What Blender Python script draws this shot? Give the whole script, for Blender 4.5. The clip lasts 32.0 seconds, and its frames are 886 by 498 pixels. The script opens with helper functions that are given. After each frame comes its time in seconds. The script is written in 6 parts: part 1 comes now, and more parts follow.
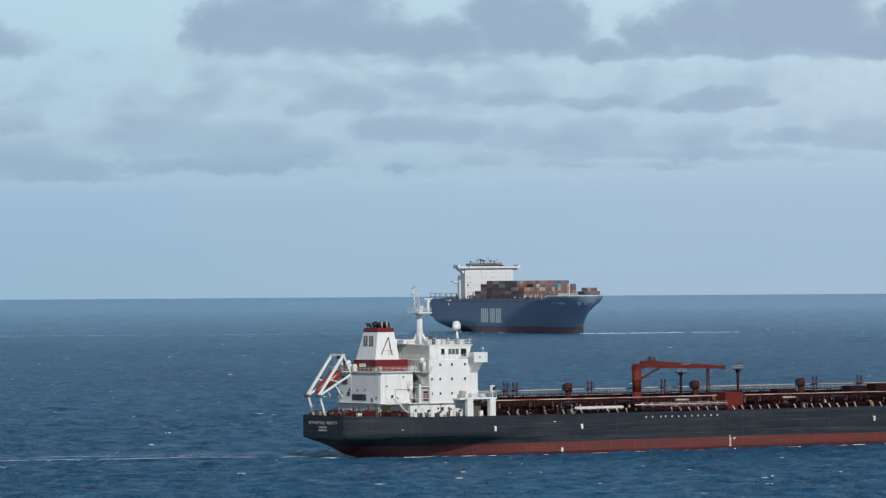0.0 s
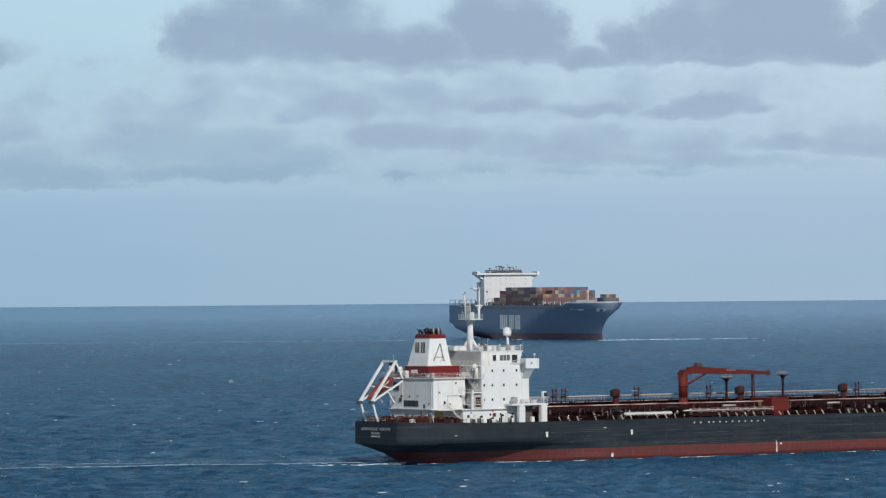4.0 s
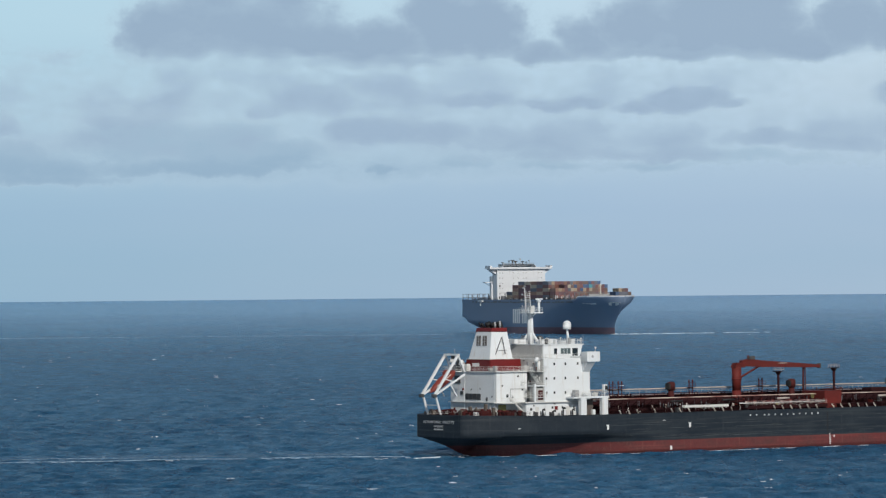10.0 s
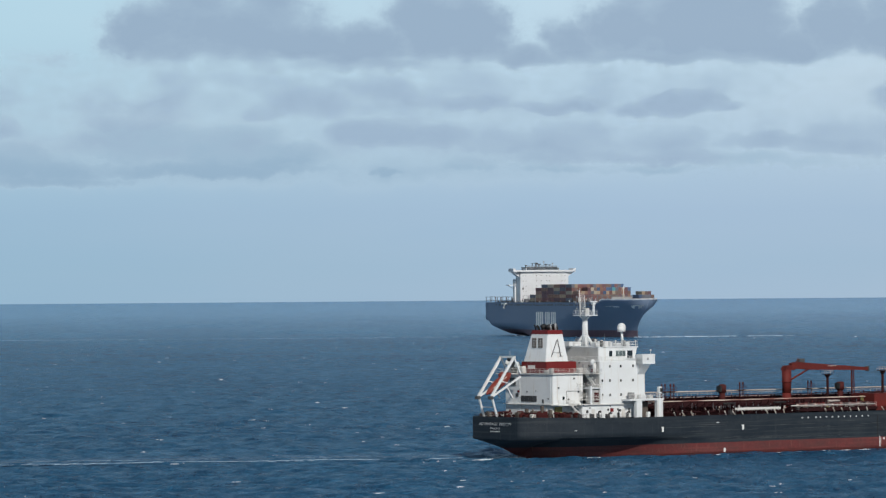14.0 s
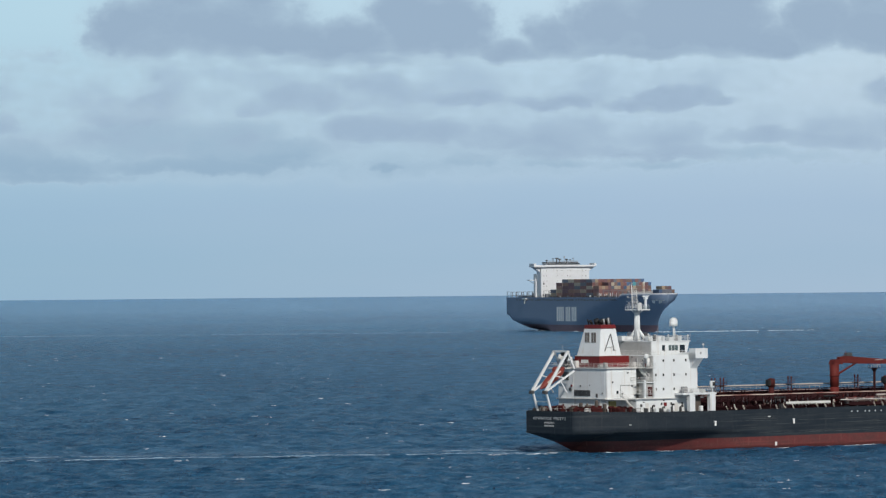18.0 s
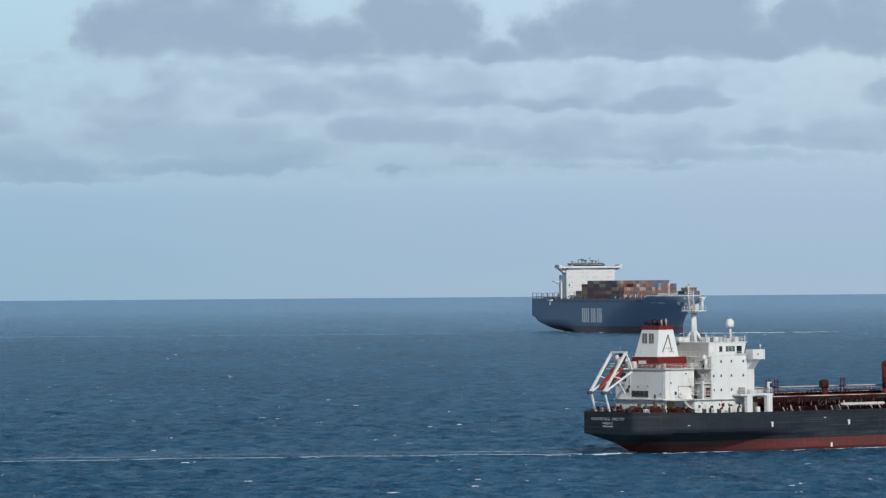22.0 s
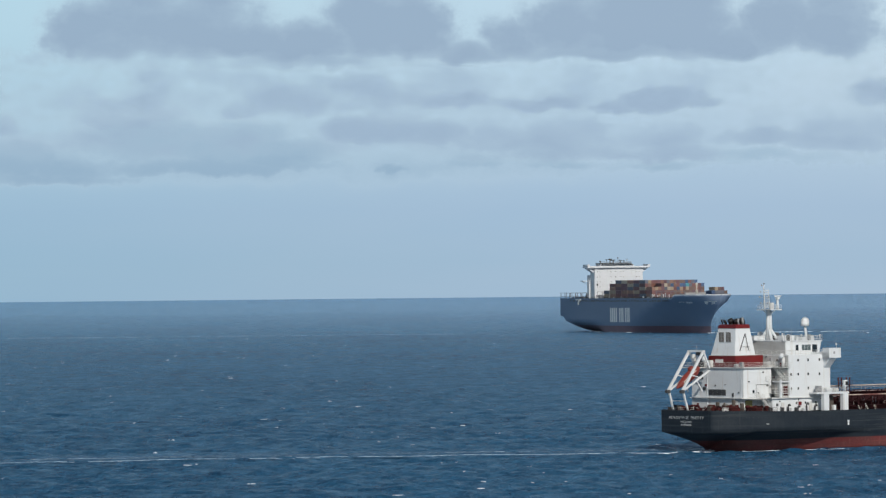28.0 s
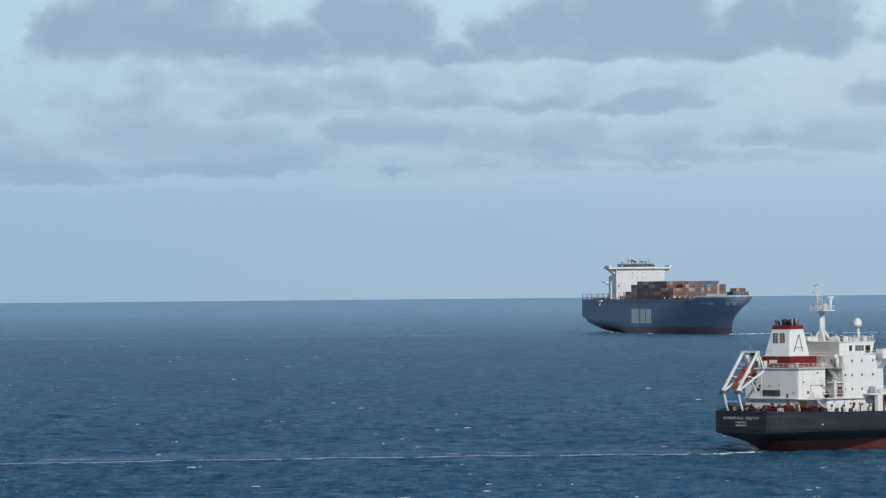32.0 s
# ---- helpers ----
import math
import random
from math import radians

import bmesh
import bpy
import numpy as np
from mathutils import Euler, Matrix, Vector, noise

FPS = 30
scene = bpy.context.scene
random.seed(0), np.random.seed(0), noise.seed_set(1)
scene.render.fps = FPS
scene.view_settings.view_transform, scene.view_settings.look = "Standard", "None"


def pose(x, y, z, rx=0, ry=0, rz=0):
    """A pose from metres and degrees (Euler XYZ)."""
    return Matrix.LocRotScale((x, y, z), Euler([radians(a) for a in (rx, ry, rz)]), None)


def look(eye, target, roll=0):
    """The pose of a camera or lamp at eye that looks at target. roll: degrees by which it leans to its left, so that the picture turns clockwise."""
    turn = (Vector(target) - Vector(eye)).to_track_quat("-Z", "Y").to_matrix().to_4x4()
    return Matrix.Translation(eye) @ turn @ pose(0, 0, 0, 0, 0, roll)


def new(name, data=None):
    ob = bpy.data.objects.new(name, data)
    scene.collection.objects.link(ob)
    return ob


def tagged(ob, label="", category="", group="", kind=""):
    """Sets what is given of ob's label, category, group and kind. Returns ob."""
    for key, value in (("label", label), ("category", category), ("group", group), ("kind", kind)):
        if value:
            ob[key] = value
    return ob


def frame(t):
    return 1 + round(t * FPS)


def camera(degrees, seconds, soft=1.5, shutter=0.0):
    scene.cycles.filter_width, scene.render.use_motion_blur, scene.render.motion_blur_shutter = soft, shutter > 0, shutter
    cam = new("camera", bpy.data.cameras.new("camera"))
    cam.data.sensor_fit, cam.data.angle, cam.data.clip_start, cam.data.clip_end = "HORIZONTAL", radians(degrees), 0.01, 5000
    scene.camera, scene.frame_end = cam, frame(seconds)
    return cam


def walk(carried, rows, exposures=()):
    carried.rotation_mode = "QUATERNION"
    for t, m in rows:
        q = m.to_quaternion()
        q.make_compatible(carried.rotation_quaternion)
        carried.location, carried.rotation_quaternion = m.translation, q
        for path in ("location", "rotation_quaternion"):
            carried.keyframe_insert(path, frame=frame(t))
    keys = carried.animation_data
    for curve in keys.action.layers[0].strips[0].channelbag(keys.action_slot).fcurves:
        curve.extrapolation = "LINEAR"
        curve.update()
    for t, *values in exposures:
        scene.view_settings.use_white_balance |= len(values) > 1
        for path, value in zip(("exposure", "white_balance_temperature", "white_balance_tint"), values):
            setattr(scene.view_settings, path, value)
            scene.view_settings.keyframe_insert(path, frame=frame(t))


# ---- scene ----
# ---- camera ----
EYE_Z = 39.6
cam = camera(10.5395, 32.0, soft=1.3)

# seconds, degrees turned to the left, degrees tilted up, degrees of lean
SWAY = [
    (0, 0.0000, 0.3842, -0.401), (0.5, -0.0137, 0.3921, -0.397), (1, -0.0120, 0.3867, -0.376), (1.5, -0.0206, 0.4045, -0.434),
    (2, -0.0138, 0.4283, -0.545), (2.5, -0.0120, 0.4459, -0.573), (3, -0.0204, 0.4554, -0.513), (3.5, -0.0135, 0.4611, -0.507),
    (5.5, -0.0273, 0.4772, -0.365), (6, -0.1135, 0.4703, -0.385), (6.5, -0.1940, 0.4600, -0.423), (7, -0.2080, 0.4510, -0.380),
    (7.5, -0.2167, 0.4551, -0.398), (8, -0.2203, 0.4555, -0.434), (8.5, -0.2388, 0.4425, -0.475), (9, -0.2579, 0.4086, -0.531),
    (9.5, -0.2302, 0.3990, -0.551), (10, -0.2028, 0.3987, -0.546), (10.5, -0.2013, 0.4095, -0.538), (11, -0.1888, 0.4100, -0.557),
    (11.5, -0.1668, 0.3864, -0.610), (12, -0.1495, 0.3750, -0.601), (12.5, -0.1582, 0.3808, -0.522), (13, -0.1716, 0.4119, -0.469),
    (13.5, -0.1698, 0.4339, -0.450), (14, -0.1579, 0.4326, -0.448), (14.5, -0.1406, 0.4219, -0.452), (16.5, -0.1440, 0.3994, -0.518),
    (17, -0.1473, 0.3998, -0.513), (17.5, -0.1458, 0.3908, -0.523), (18, -0.1444, 0.3773, -0.552), (18.5, -0.1477, 0.3472, -0.533),
    (19, -0.1199, 0.3198, -0.485), (19.5, -0.0976, 0.3202, -0.478), (20, -0.0962, 0.3366, -0.497), (20.5, -0.0890, 0.3597, -0.473),
    (21, -0.0667, 0.3725, -0.436), (21.5, -0.0700, 0.3817, -0.428), (22, -0.0736, 0.3923, -0.448), (22.5, -0.0664, 0.3996, -0.486),
    (23, -0.0235, 0.3899, -0.516), (23.5, -0.0116, 0.3666, -0.533), (24, -0.0409, 0.3611, -0.511), (24.5, -0.0701, 0.3680, -0.498),
    (25, -0.0784, 0.3805, -0.479), (25.5, -0.1026, 0.3816, -0.463), (27.5, -0.0904, 0.3996, -0.550), (28, -0.0887, 0.3958, -0.578),
    (28.5, -0.1179, 0.4082, -0.583), (29, -0.1421, 0.4373, -0.573), (29.5, -0.1454, 0.4512, -0.564), (30, -0.1335, 0.4679, -0.576),
    (30.5, -0.1216, 0.4692, -0.571), (31, -0.1198, 0.4695, -0.561), (31.5, -0.1025, 0.4593, -0.556), (32, -0.0644, 0.4102, -0.541),
]
walk(cam, [(t, pose(0, 0, EYE_Z, 0, 0, yaw) @ pose(0, 0, 0, 90 + tilt, 0, 0) @ pose(0, 0, 0, 0, 0, lean))
           for t, yaw, tilt, lean in SWAY], exposures=[(0, 0.0), (32, 0.0)])

# ---- world and sun ----
SUN_AZ, SUN_EL = 16.0, 33.0          # degrees; azimuth 0 is behind the camera, positive to its right
world = bpy.data.worlds.new("world")
scene.world = world
world.use_nodes = True
wn = world.node_tree
sky = wn.nodes.new("ShaderNodeTexSky")
sky.sky_type = "NISHITA"
sky.sun_disc = False
sky.sun_elevation = radians(SUN_EL)
sky.sun_rotation = radians(180 - SUN_AZ)
sky.air_density, sky.dust_density, sky.ozone_density = 1.0, 0.6, 1.4
bg = wn.nodes["Background"]
bg.inputs["Strength"].default_value = 0.047
wn.links.new(sky.outputs[0], bg.inputs["Color"])

sun = new("sun", bpy.data.lights.new("sun", "SUN"))
sun.data.energy, sun.data.angle, sun.data.color = 3.15, radians(0.6), (1.0, 0.95, 0.87)
_a, _e = radians(SUN_AZ), radians(SUN_EL)
sun.matrix_world = look((0, 0, 300), (-math.sin(_a) * math.cos(_e) * 100, math.cos(_a) * math.cos(_e) * 100, 300 - math.sin(_e) * 100))


# ---- materials ----
def nodes_of(name):
    m = bpy.data.materials.new(name)
    m.use_nodes = True
    return m, m.node_tree.nodes, m.node_tree.links, m.node_tree.nodes["Principled BSDF"]


def rgb(c):
    return (c[0], c[1], c[2], 1.0)


def coords(n, l, scale, kind="Object"):
    """Metres on the object, or, for the sea, the chart laid over it in kilometres."""
    if kind == "UV":
        scale = tuple(v * 1000 for v in scale)
    tc = n.new("ShaderNodeTexCoord")
    mp = n.new("ShaderNodeMapping")
    mp.inputs["Scale"].default_value = scale
    l.new(tc.outputs[kind], mp.inputs["Vector"])
    return mp.outputs["Vector"]


def noise_tex(n, l, vec, scale, detail=4.0, rough=0.55):
    t = n.new("ShaderNodeTexNoise")
    t.inputs["Scale"].default_value, t.inputs["Detail"].default_value, t.inputs["Roughness"].default_value = scale, detail, rough
    l.new(vec, t.inputs["Vector"])
    return t.outputs["Fac"]


def ramp(n, l, fac, stops):
    r = n.new("ShaderNodeValToRGB")
    e = r.color_ramp.elements
    e[0].position, e[0].color = stops[0][0], rgb(stops[0][1])
    e[1].position, e[1].color = stops[-1][0], rgb(stops[-1][1])
    for p, c in stops[1:-1]:
        e.new(p).color = rgb(c)
    l.new(fac, r.inputs["Fac"])
    return r.outputs["Color"]


def mix(n, l, fac, a, b, mode="MIX"):
    m = n.new("ShaderNodeMix")
    m.data_type, m.blend_type = "RGBA", mode
    for sock, v in ((m.inputs["Factor"], fac), (m.inputs["A"], a), (m.inputs["B"], b)):
        if hasattr(v, "links"):
            l.new(v, sock)
        elif isinstance(v, (int, float)):
            sock.default_value = v
        else:
            sock.default_value = rgb(v)
    return m.outputs["Result"]


def bump(n, l, height, strength, distance, normal_in):
    b = n.new("ShaderNodeBump")
    b.inputs["Strength"].default_value, b.inputs["Distance"].default_value = strength, distance
    l.new(height, b.inputs["Height"])
    l.new(b.outputs["Normal"], normal_in)


def painted(name, base, worn, streak=None, rough=0.5, metal=0.0, wear=0.55, grain=0.25, vary=0.0, spec=0.4, band=None):
    """Ship's paint: patches of wear, rain streaks that run down, a light relief of the plates."""
    m, n, l, p = nodes_of(name)
    big = noise_tex(n, l, coords(n, l, (0.12, 0.12, 0.3)), 1.0, 6.0, 0.6)
    c = ramp(n, l, big, [(0.35, base), (wear + 0.3, worn)])
    if streak:
        run = noise_tex(n, l, coords(n, l, (1.3, 1.3, 0.07)), 1.0, 5.0, 0.65)
        msk = ramp(n, l, run, [(0.56, (0, 0, 0)), (0.78, (0.75, 0.75, 0.75))])
        c = mix(n, l, msk, c, streak)
    if band:
        lay = noise_tex(n, l, coords(n, l, (0.035, 0.035, 1.5)), 1.0, 6.0, 0.62)
        c = mix(n, l, ramp(n, l, lay, [(0.50, (0, 0, 0)), (0.72, (0.8, 0.8, 0.8))]), c, band)
    if vary:
        info = n.new("ShaderNodeObjectInfo")
        hsv = n.new("ShaderNodeHueSaturation")
        mr = n.new("ShaderNodeMapRange")
        mr.inputs["To Min"].default_value, mr.inputs["To Max"].default_value = 1 - vary, 1 + vary
        l.new(info.outputs["Random"], mr.inputs["Value"])
        l.new(mr.outputs["Result"], hsv.inputs["Value"])
        l.new(c, hsv.inputs["Color"])
        c = hsv.outputs["Color"]
    fine = noise_tex(n, l, coords(n, l, (2.2, 2.2, 2.2)), 1.0, 5.0, 0.7)
    c = mix(n, l, grain, c, ramp(n, l, fine, [(0.3, (0.25, 0.25, 0.25)), (0.75, (0.75, 0.75, 0.75))]), "OVERLAY")
    l.new(c, p.inputs["Base Color"])
    rr = n.new("ShaderNodeMapRange")
    rr.inputs["To Min"].default_value, rr.inputs["To Max"].default_value = max(0.05, rough - 0.12), min(1.0, rough + 0.15)
    l.new(big, rr.inputs["Value"])
    l.new(rr.outputs["Result"], p.inputs["Roughness"])
    p.inputs["Metallic"].default_value = metal
    p.inputs["Specular IOR Level"].default_value = spec
    plate = noise_tex(n, l, coords(n, l, (0.35, 0.35, 0.5)), 1.0, 2.0, 0.5)
    bump(n, l, plate, 0.25, 0.08, p.inputs["Normal"])
    return m


M = {}
M["white"] = painted("white_paint", (0.715, 0.742, 0.755), (0.64, 0.655, 0.655), (0.48, 0.40, 0.32), 0.5, grain=0.10, spec=0.3)
M["offwhite"] = painted("weathered_white_paint", (0.66, 0.66, 0.64), (0.52, 0.51, 0.49), (0.40, 0.30, 0.22), 0.5, grain=0.12)
M["hull_black"] = painted("black_hull_paint", (0.015, 0.022, 0.031), (0.033, 0.042, 0.051), (0.046, 0.053, 0.060), 0.6, spec=0.2, band=(0.052, 0.062, 0.068))
M["boot_red"] = painted("red_boot_paint", (0.145, 0.026, 0.025), (0.085, 0.034, 0.032), (0.20, 0.10, 0.08), 0.65, wear=0.4, grain=0.4, band=(0.20, 0.055, 0.048))
M["deck_red"] = painted("red_deck_paint", (0.030, 0.009, 0.010), (0.020, 0.008, 0.010), (0.048, 0.018, 0.018), 0.85, spec=0.12)
M["gear_red"] = painted("red_oxide_gear", (0.135, 0.021, 0.017), (0.080, 0.018, 0.016), (0.05, 0.018, 0.016), 0.65, spec=0.2)
M["gear_dark"] = painted("dark_red_gear", (0.075, 0.016, 0.015), (0.045, 0.014, 0.014), (0.03, 0.012, 0.011), 0.7, spec=0.15)
M["funnel_red"] = painted("funnel_red_paint", (0.17, 0.014, 0.014), (0.12, 0.014, 0.014), None, 0.45)
M["orange"] = painted("orange_lifeboat", (0.22, 0.040, 0.028), (0.15, 0.034, 0.026), None, 0.5, spec=0.3)
M["black"] = painted("sooty_black", (0.012, 0.012, 0.013), (0.03, 0.03, 0.03), None, 0.6)
M["dark"] = painted("dark_grey_steel", (0.05, 0.052, 0.055), (0.09, 0.09, 0.09), None, 0.5)
M["grey"] = painted("grey_paint", (0.34, 0.35, 0.36), (0.27, 0.27, 0.27), (0.25, 0.2, 0.16), 0.5)
M["pipe"] = painted("pale_pipe", (0.52, 0.48, 0.45), (0.36, 0.26, 0.22), (0.25, 0.12, 0.09), 0.45)
M["yellow"] = painted("yellow_cover", (0.44, 0.38, 0.14), (0.33, 0.29, 0.13), None, 0.6)
M["mark"] = painted("white_mark", (0.78, 0.78, 0.76), (0.62, 0.62, 0.60), None, 0.5, grain=0.05)
M["dull_mark"] = painted("weathered_lettering", (0.50, 0.51, 0.51), (0.34, 0.35, 0.36), None, 0.6, grain=0.2)
# distance haze over the container ship is mixed into these three paints
M["navy"] = painted("hazed_navy_paint", (0.165, 0.225, 0.325), (0.185, 0.245, 0.340), (0.20, 0.23, 0.28), 0.55)
M["navy_boot"] = painted("hazed_red_boot", (0.215, 0.125, 0.145), (0.17, 0.115, 0.135), None, 0.6)
M["pale"] = painted("hazed_white_paint", (0.64, 0.66, 0.685), (0.56, 0.58, 0.60), (0.45, 0.43, 0.42), 0.55, grain=0.08)
M["shipdeck"] = painted("brown_deck", (0.10, 0.06, 0.05), (0.07, 0.05, 0.045), None, 0.7)
M["lattice"] = painted("lashing_steel", (0.16, 0.17, 0.19), (0.12, 0.12, 0.13), None, 0.6)


def glass_mat():
    m, n, l, p = nodes_of("dark_window_glass")
    p.inputs["Base Color"].default_value = (0.015, 0.022, 0.028, 1)
    p.inputs["Roughness"].default_value = 0.08
    p.inputs["Specular IOR Level"].default_value = 0.6
    return m


M["glass"] = glass_mat()


def sea_mat():
    """Rough water: light from within the water, and a broken gloss that grows with the slant of the facets."""
    m, n, l, p = nodes_of("sea_water")
    n.remove(p)
    patch = noise_tex(n, l, coords(n, l, (0.006, 0.0016, 1), "UV"), 1.0, 4.0, 0.6)
    gust = noise_tex(n, l, coords(n, l, (0.19, 0.11, 1), "UV"), 1.0, 7.0, 0.74)
    crest = noise_tex(n, l, coords(n, l, (0.11, 0.030, 1), "UV"), 1.0, 8.0, 0.82)
    # bright and shaded wave facets are put into the water's own colour
    air = mix(n, l, 0.5, mix(n, l, 0.55, patch, gust), crest)
    deep = n.new("ShaderNodeBsdfDiffuse")
    l.new(ramp(n, l, air, [(0.41, (0.010, 0.072, 0.160)), (0.50, (0.027, 0.137, 0.270)), (0.60, (0.060, 0.214, 0.388))]), deep.inputs["Color"])
    gloss = n.new("ShaderNodeBsdfGlossy")
    gloss.inputs["Roughness"].default_value = 0.22
    gloss.inputs["Color"].default_value = (0.82, 0.905, 0.985, 1)
    chop = noise_tex(n, l, coords(n, l, (0.44, 0.22, 1)), 1.0, 6.0, 0.68)
    swell = noise_tex(n, l, coords(n, l, (0.05, 0.07, 1)), 1.0, 3.0, 0.55)
    both = mix(n, l, 0.3, chop, swell)
    fr = n.new("ShaderNodeFresnel")
    fr.inputs["IOR"].default_value = 1.333
    b = n.new("ShaderNodeBump")
    b.inputs["Strength"].default_value, b.inputs["Distance"].default_value = 1.0, 5.0
    l.new(both, b.inputs["Height"])
    for node in (deep, gloss, fr):
        l.new(b.outputs["Normal"], node.inputs["Normal"])
    q = n.new("ShaderNodeMath")
    q.operation = "MULTIPLY"
    rip = n.new("ShaderNodeMapRange")
    rip.inputs["From Min"].default_value, rip.inputs["From Max"].default_value = 0.34, 0.66
    rip.inputs["To Min"].default_value, rip.inputs["To Max"].default_value = 0.12, 0.40
    l.new(gust, rip.inputs["Value"])
    # gloss is raised with chart distance to stand in for haze over far water
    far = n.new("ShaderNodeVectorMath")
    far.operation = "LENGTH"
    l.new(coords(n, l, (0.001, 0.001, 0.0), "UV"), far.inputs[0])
    haze_gain = n.new("ShaderNodeMapRange")
    haze_gain.inputs["From Min"].default_value, haze_gain.inputs["From Max"].default_value = 2.0, 7.0
    haze_gain.inputs["To Min"].default_value, haze_gain.inputs["To Max"].default_value = 1.0, 2.05
    l.new(far.outputs["Value"], haze_gain.inputs["Value"])
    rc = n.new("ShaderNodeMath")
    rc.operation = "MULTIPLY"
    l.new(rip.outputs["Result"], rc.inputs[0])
    l.new(haze_gain.outputs["Result"], rc.inputs[1])
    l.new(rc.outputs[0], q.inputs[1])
    l.new(fr.outputs[0], q.inputs[0])
    ms = n.new("ShaderNodeMixShader")
    l.new(q.outputs[0], ms.inputs["Fac"])
    l.new(deep.outputs[0], ms.inputs[1])
    l.new(gloss.outputs[0], ms.inputs[2])
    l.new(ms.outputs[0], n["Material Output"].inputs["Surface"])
    return m


M["sea"] = sea_mat()


def foam_mat(name, low, high):
    m, n, l, p = nodes_of(name)
    a = noise_tex(n, l, coords(n, l, (0.5, 0.5, 2.0)), 1.0, 6.0, 0.7)
    l.new(ramp(n, l, a, [(0.38, low), (0.64, high)]), p.inputs["Base Color"])
    p.inputs["Roughness"].default_value = 0.8
    bump(n, l, a, 0.6, 0.2, p.inputs["Normal"])
    return m


M["foam"] = foam_mat("sea_foam", (0.40, 0.52, 0.62), (0.72, 0.82, 0.90))


def slick_mat():
    """Water full of fine bubbles, paler than the sea and fading out on both sides."""
    m, n, l, p = nodes_of("bubbly_water")
    p.inputs["Base Color"].default_value = (0.17, 0.315, 0.47, 1)
    p.inputs["Roughness"].default_value = 0.6
    a = noise_tex(n, l, coords(n, l, (0.10, 0.035, 1.0)), 1.0, 5.0, 0.65)
    tc = n.new("ShaderNodeTexCoord")
    sp = n.new("ShaderNodeSeparateXYZ")
    l.new(tc.outputs["UV"], sp.inputs["Vector"])
    q = n.new("ShaderNodeMath")
    q.operation = "MULTIPLY"
    l.new(ramp(n, l, a, [(0.32, (0.0, 0.0, 0.0)), (0.64, (0.9, 0.9, 0.9))]), q.inputs[0])
    l.new(ramp(n, l, sp.outputs["Y"], [(0.0, (0.0, 0.0, 0.0)), (0.14, (1.0, 1.0, 1.0)), (0.4, (0.6, 0.6, 0.6)), (1.0, (0.0, 0.0, 0.0))]), q.inputs[1])
    l.new(q.outputs[0], p.inputs["Alpha"])
    return m


M["slick"] = slick_mat()
M["thin_foam"] = foam_mat("thin_wake_foam", (0.10, 0.22, 0.36), (0.40, 0.56, 0.70))


# ---- building helpers ----
def mesh_of(name, bm, mat):
    me = bpy.data.meshes.new(name)
    bm.to_mesh(me)
    bm.free()
    for one in (mat if isinstance(mat, (list, tuple)) else [mat]):
        me.materials.append(one)
    return me


def part(name, bm, mat, parent, label=""):
    ob = new(name, mesh_of(name, bm, mat))
    ob.parent = parent
    if label:
        ob["label"] = label
    return ob


def alike(name, me, parent, m):
    ob = new(name, me)
    ob.parent = parent
    ob.matrix_basis = m
    return ob


def box(bm, x0, x1, y0, y1, z0, z1, top=None, bevel=0.0):
    """A block; top: (x0, x1, y0, y1) of the upper face where it tapers."""
    t = top or (x0, x1, y0, y1)
    vs = [bm.verts.new(c) for c in ((x0, y0, z0), (x1, y0, z0), (x1, y1, z0), (x0, y1, z0),
                                    (t[0], t[2], z1), (t[1], t[2], z1), (t[1], t[3], z1), (t[0], t[3], z1))]
    fs = [bm.faces.new([vs[i] for i in f]) for f in ((3, 2, 1, 0), (4, 5, 6, 7), (0, 1, 5, 4), (1, 2, 6, 5), (2, 3, 7, 6), (3, 0, 4, 7))]
    if bevel:
        es = list({e for f in fs for e in f.edges})
        bmesh.ops.bevel(bm, geom=es, offset=bevel, segments=2, affect="EDGES")
    return bm


def rod(bm, a, b, r, r2=None, sides=8):
    """A round bar from a to b."""
    a, b = Vector(a), Vector(b)
    q = (b - a).to_track_quat("Z", "Y").to_matrix()
    r2 = r if r2 is None else r2
    lo, hi = [], []
    for i in range(sides):
        u = 2 * math.pi * i / sides
        d = q @ Vector((math.cos(u), math.sin(u), 0))
        lo.append(bm.verts.new(a + d * r))
        hi.append(bm.verts.new(b + d * r2))
    for i in range(sides):
        j = (i + 1) % sides
        f = bm.faces.new((lo[i], lo[j], hi[j], hi[i]))
        f.smooth = sides > 6
    bm.faces.new(lo[::-1])
    bm.faces.new(hi)
    return bm


def bar(bm, a, b, w, h):
    """A square bar from a to b, w wide and h deep."""
    a, b = Vector(a), Vector(b)
    q = (b - a).to_track_quat("Z", "Y").to_matrix()
    n = (b - a).length
    m = Matrix.Translation(a) @ q.to_4x4()
    vs = [bm.verts.new(m @ Vector((sx * w / 2, sy * h / 2, z))) for z in (0, n) for sx, sy in ((-1, -1), (1, -1), (1, 1), (-1, 1))]
    for f in ((3, 2, 1, 0), (4, 5, 6, 7), (0, 1, 5, 4), (1, 2, 6, 5), (2, 3, 7, 6), (3, 0, 4, 7)):
        bm.faces.new([vs[i] for i in f])
    return bm


def dome(bm, c, r, seg=14, rings=8, sx=1, sy=1, sz=1):
    bmesh.ops.create_uvsphere(bm, u_segments=seg, v_segments=rings, radius=r,
                              matrix=Matrix.Translation(c) @ Matrix.Diagonal((sx, sy, sz, 1)))
    for f in bm.faces:
        f.smooth = True
    return bm


def B():
    return bmesh.new()


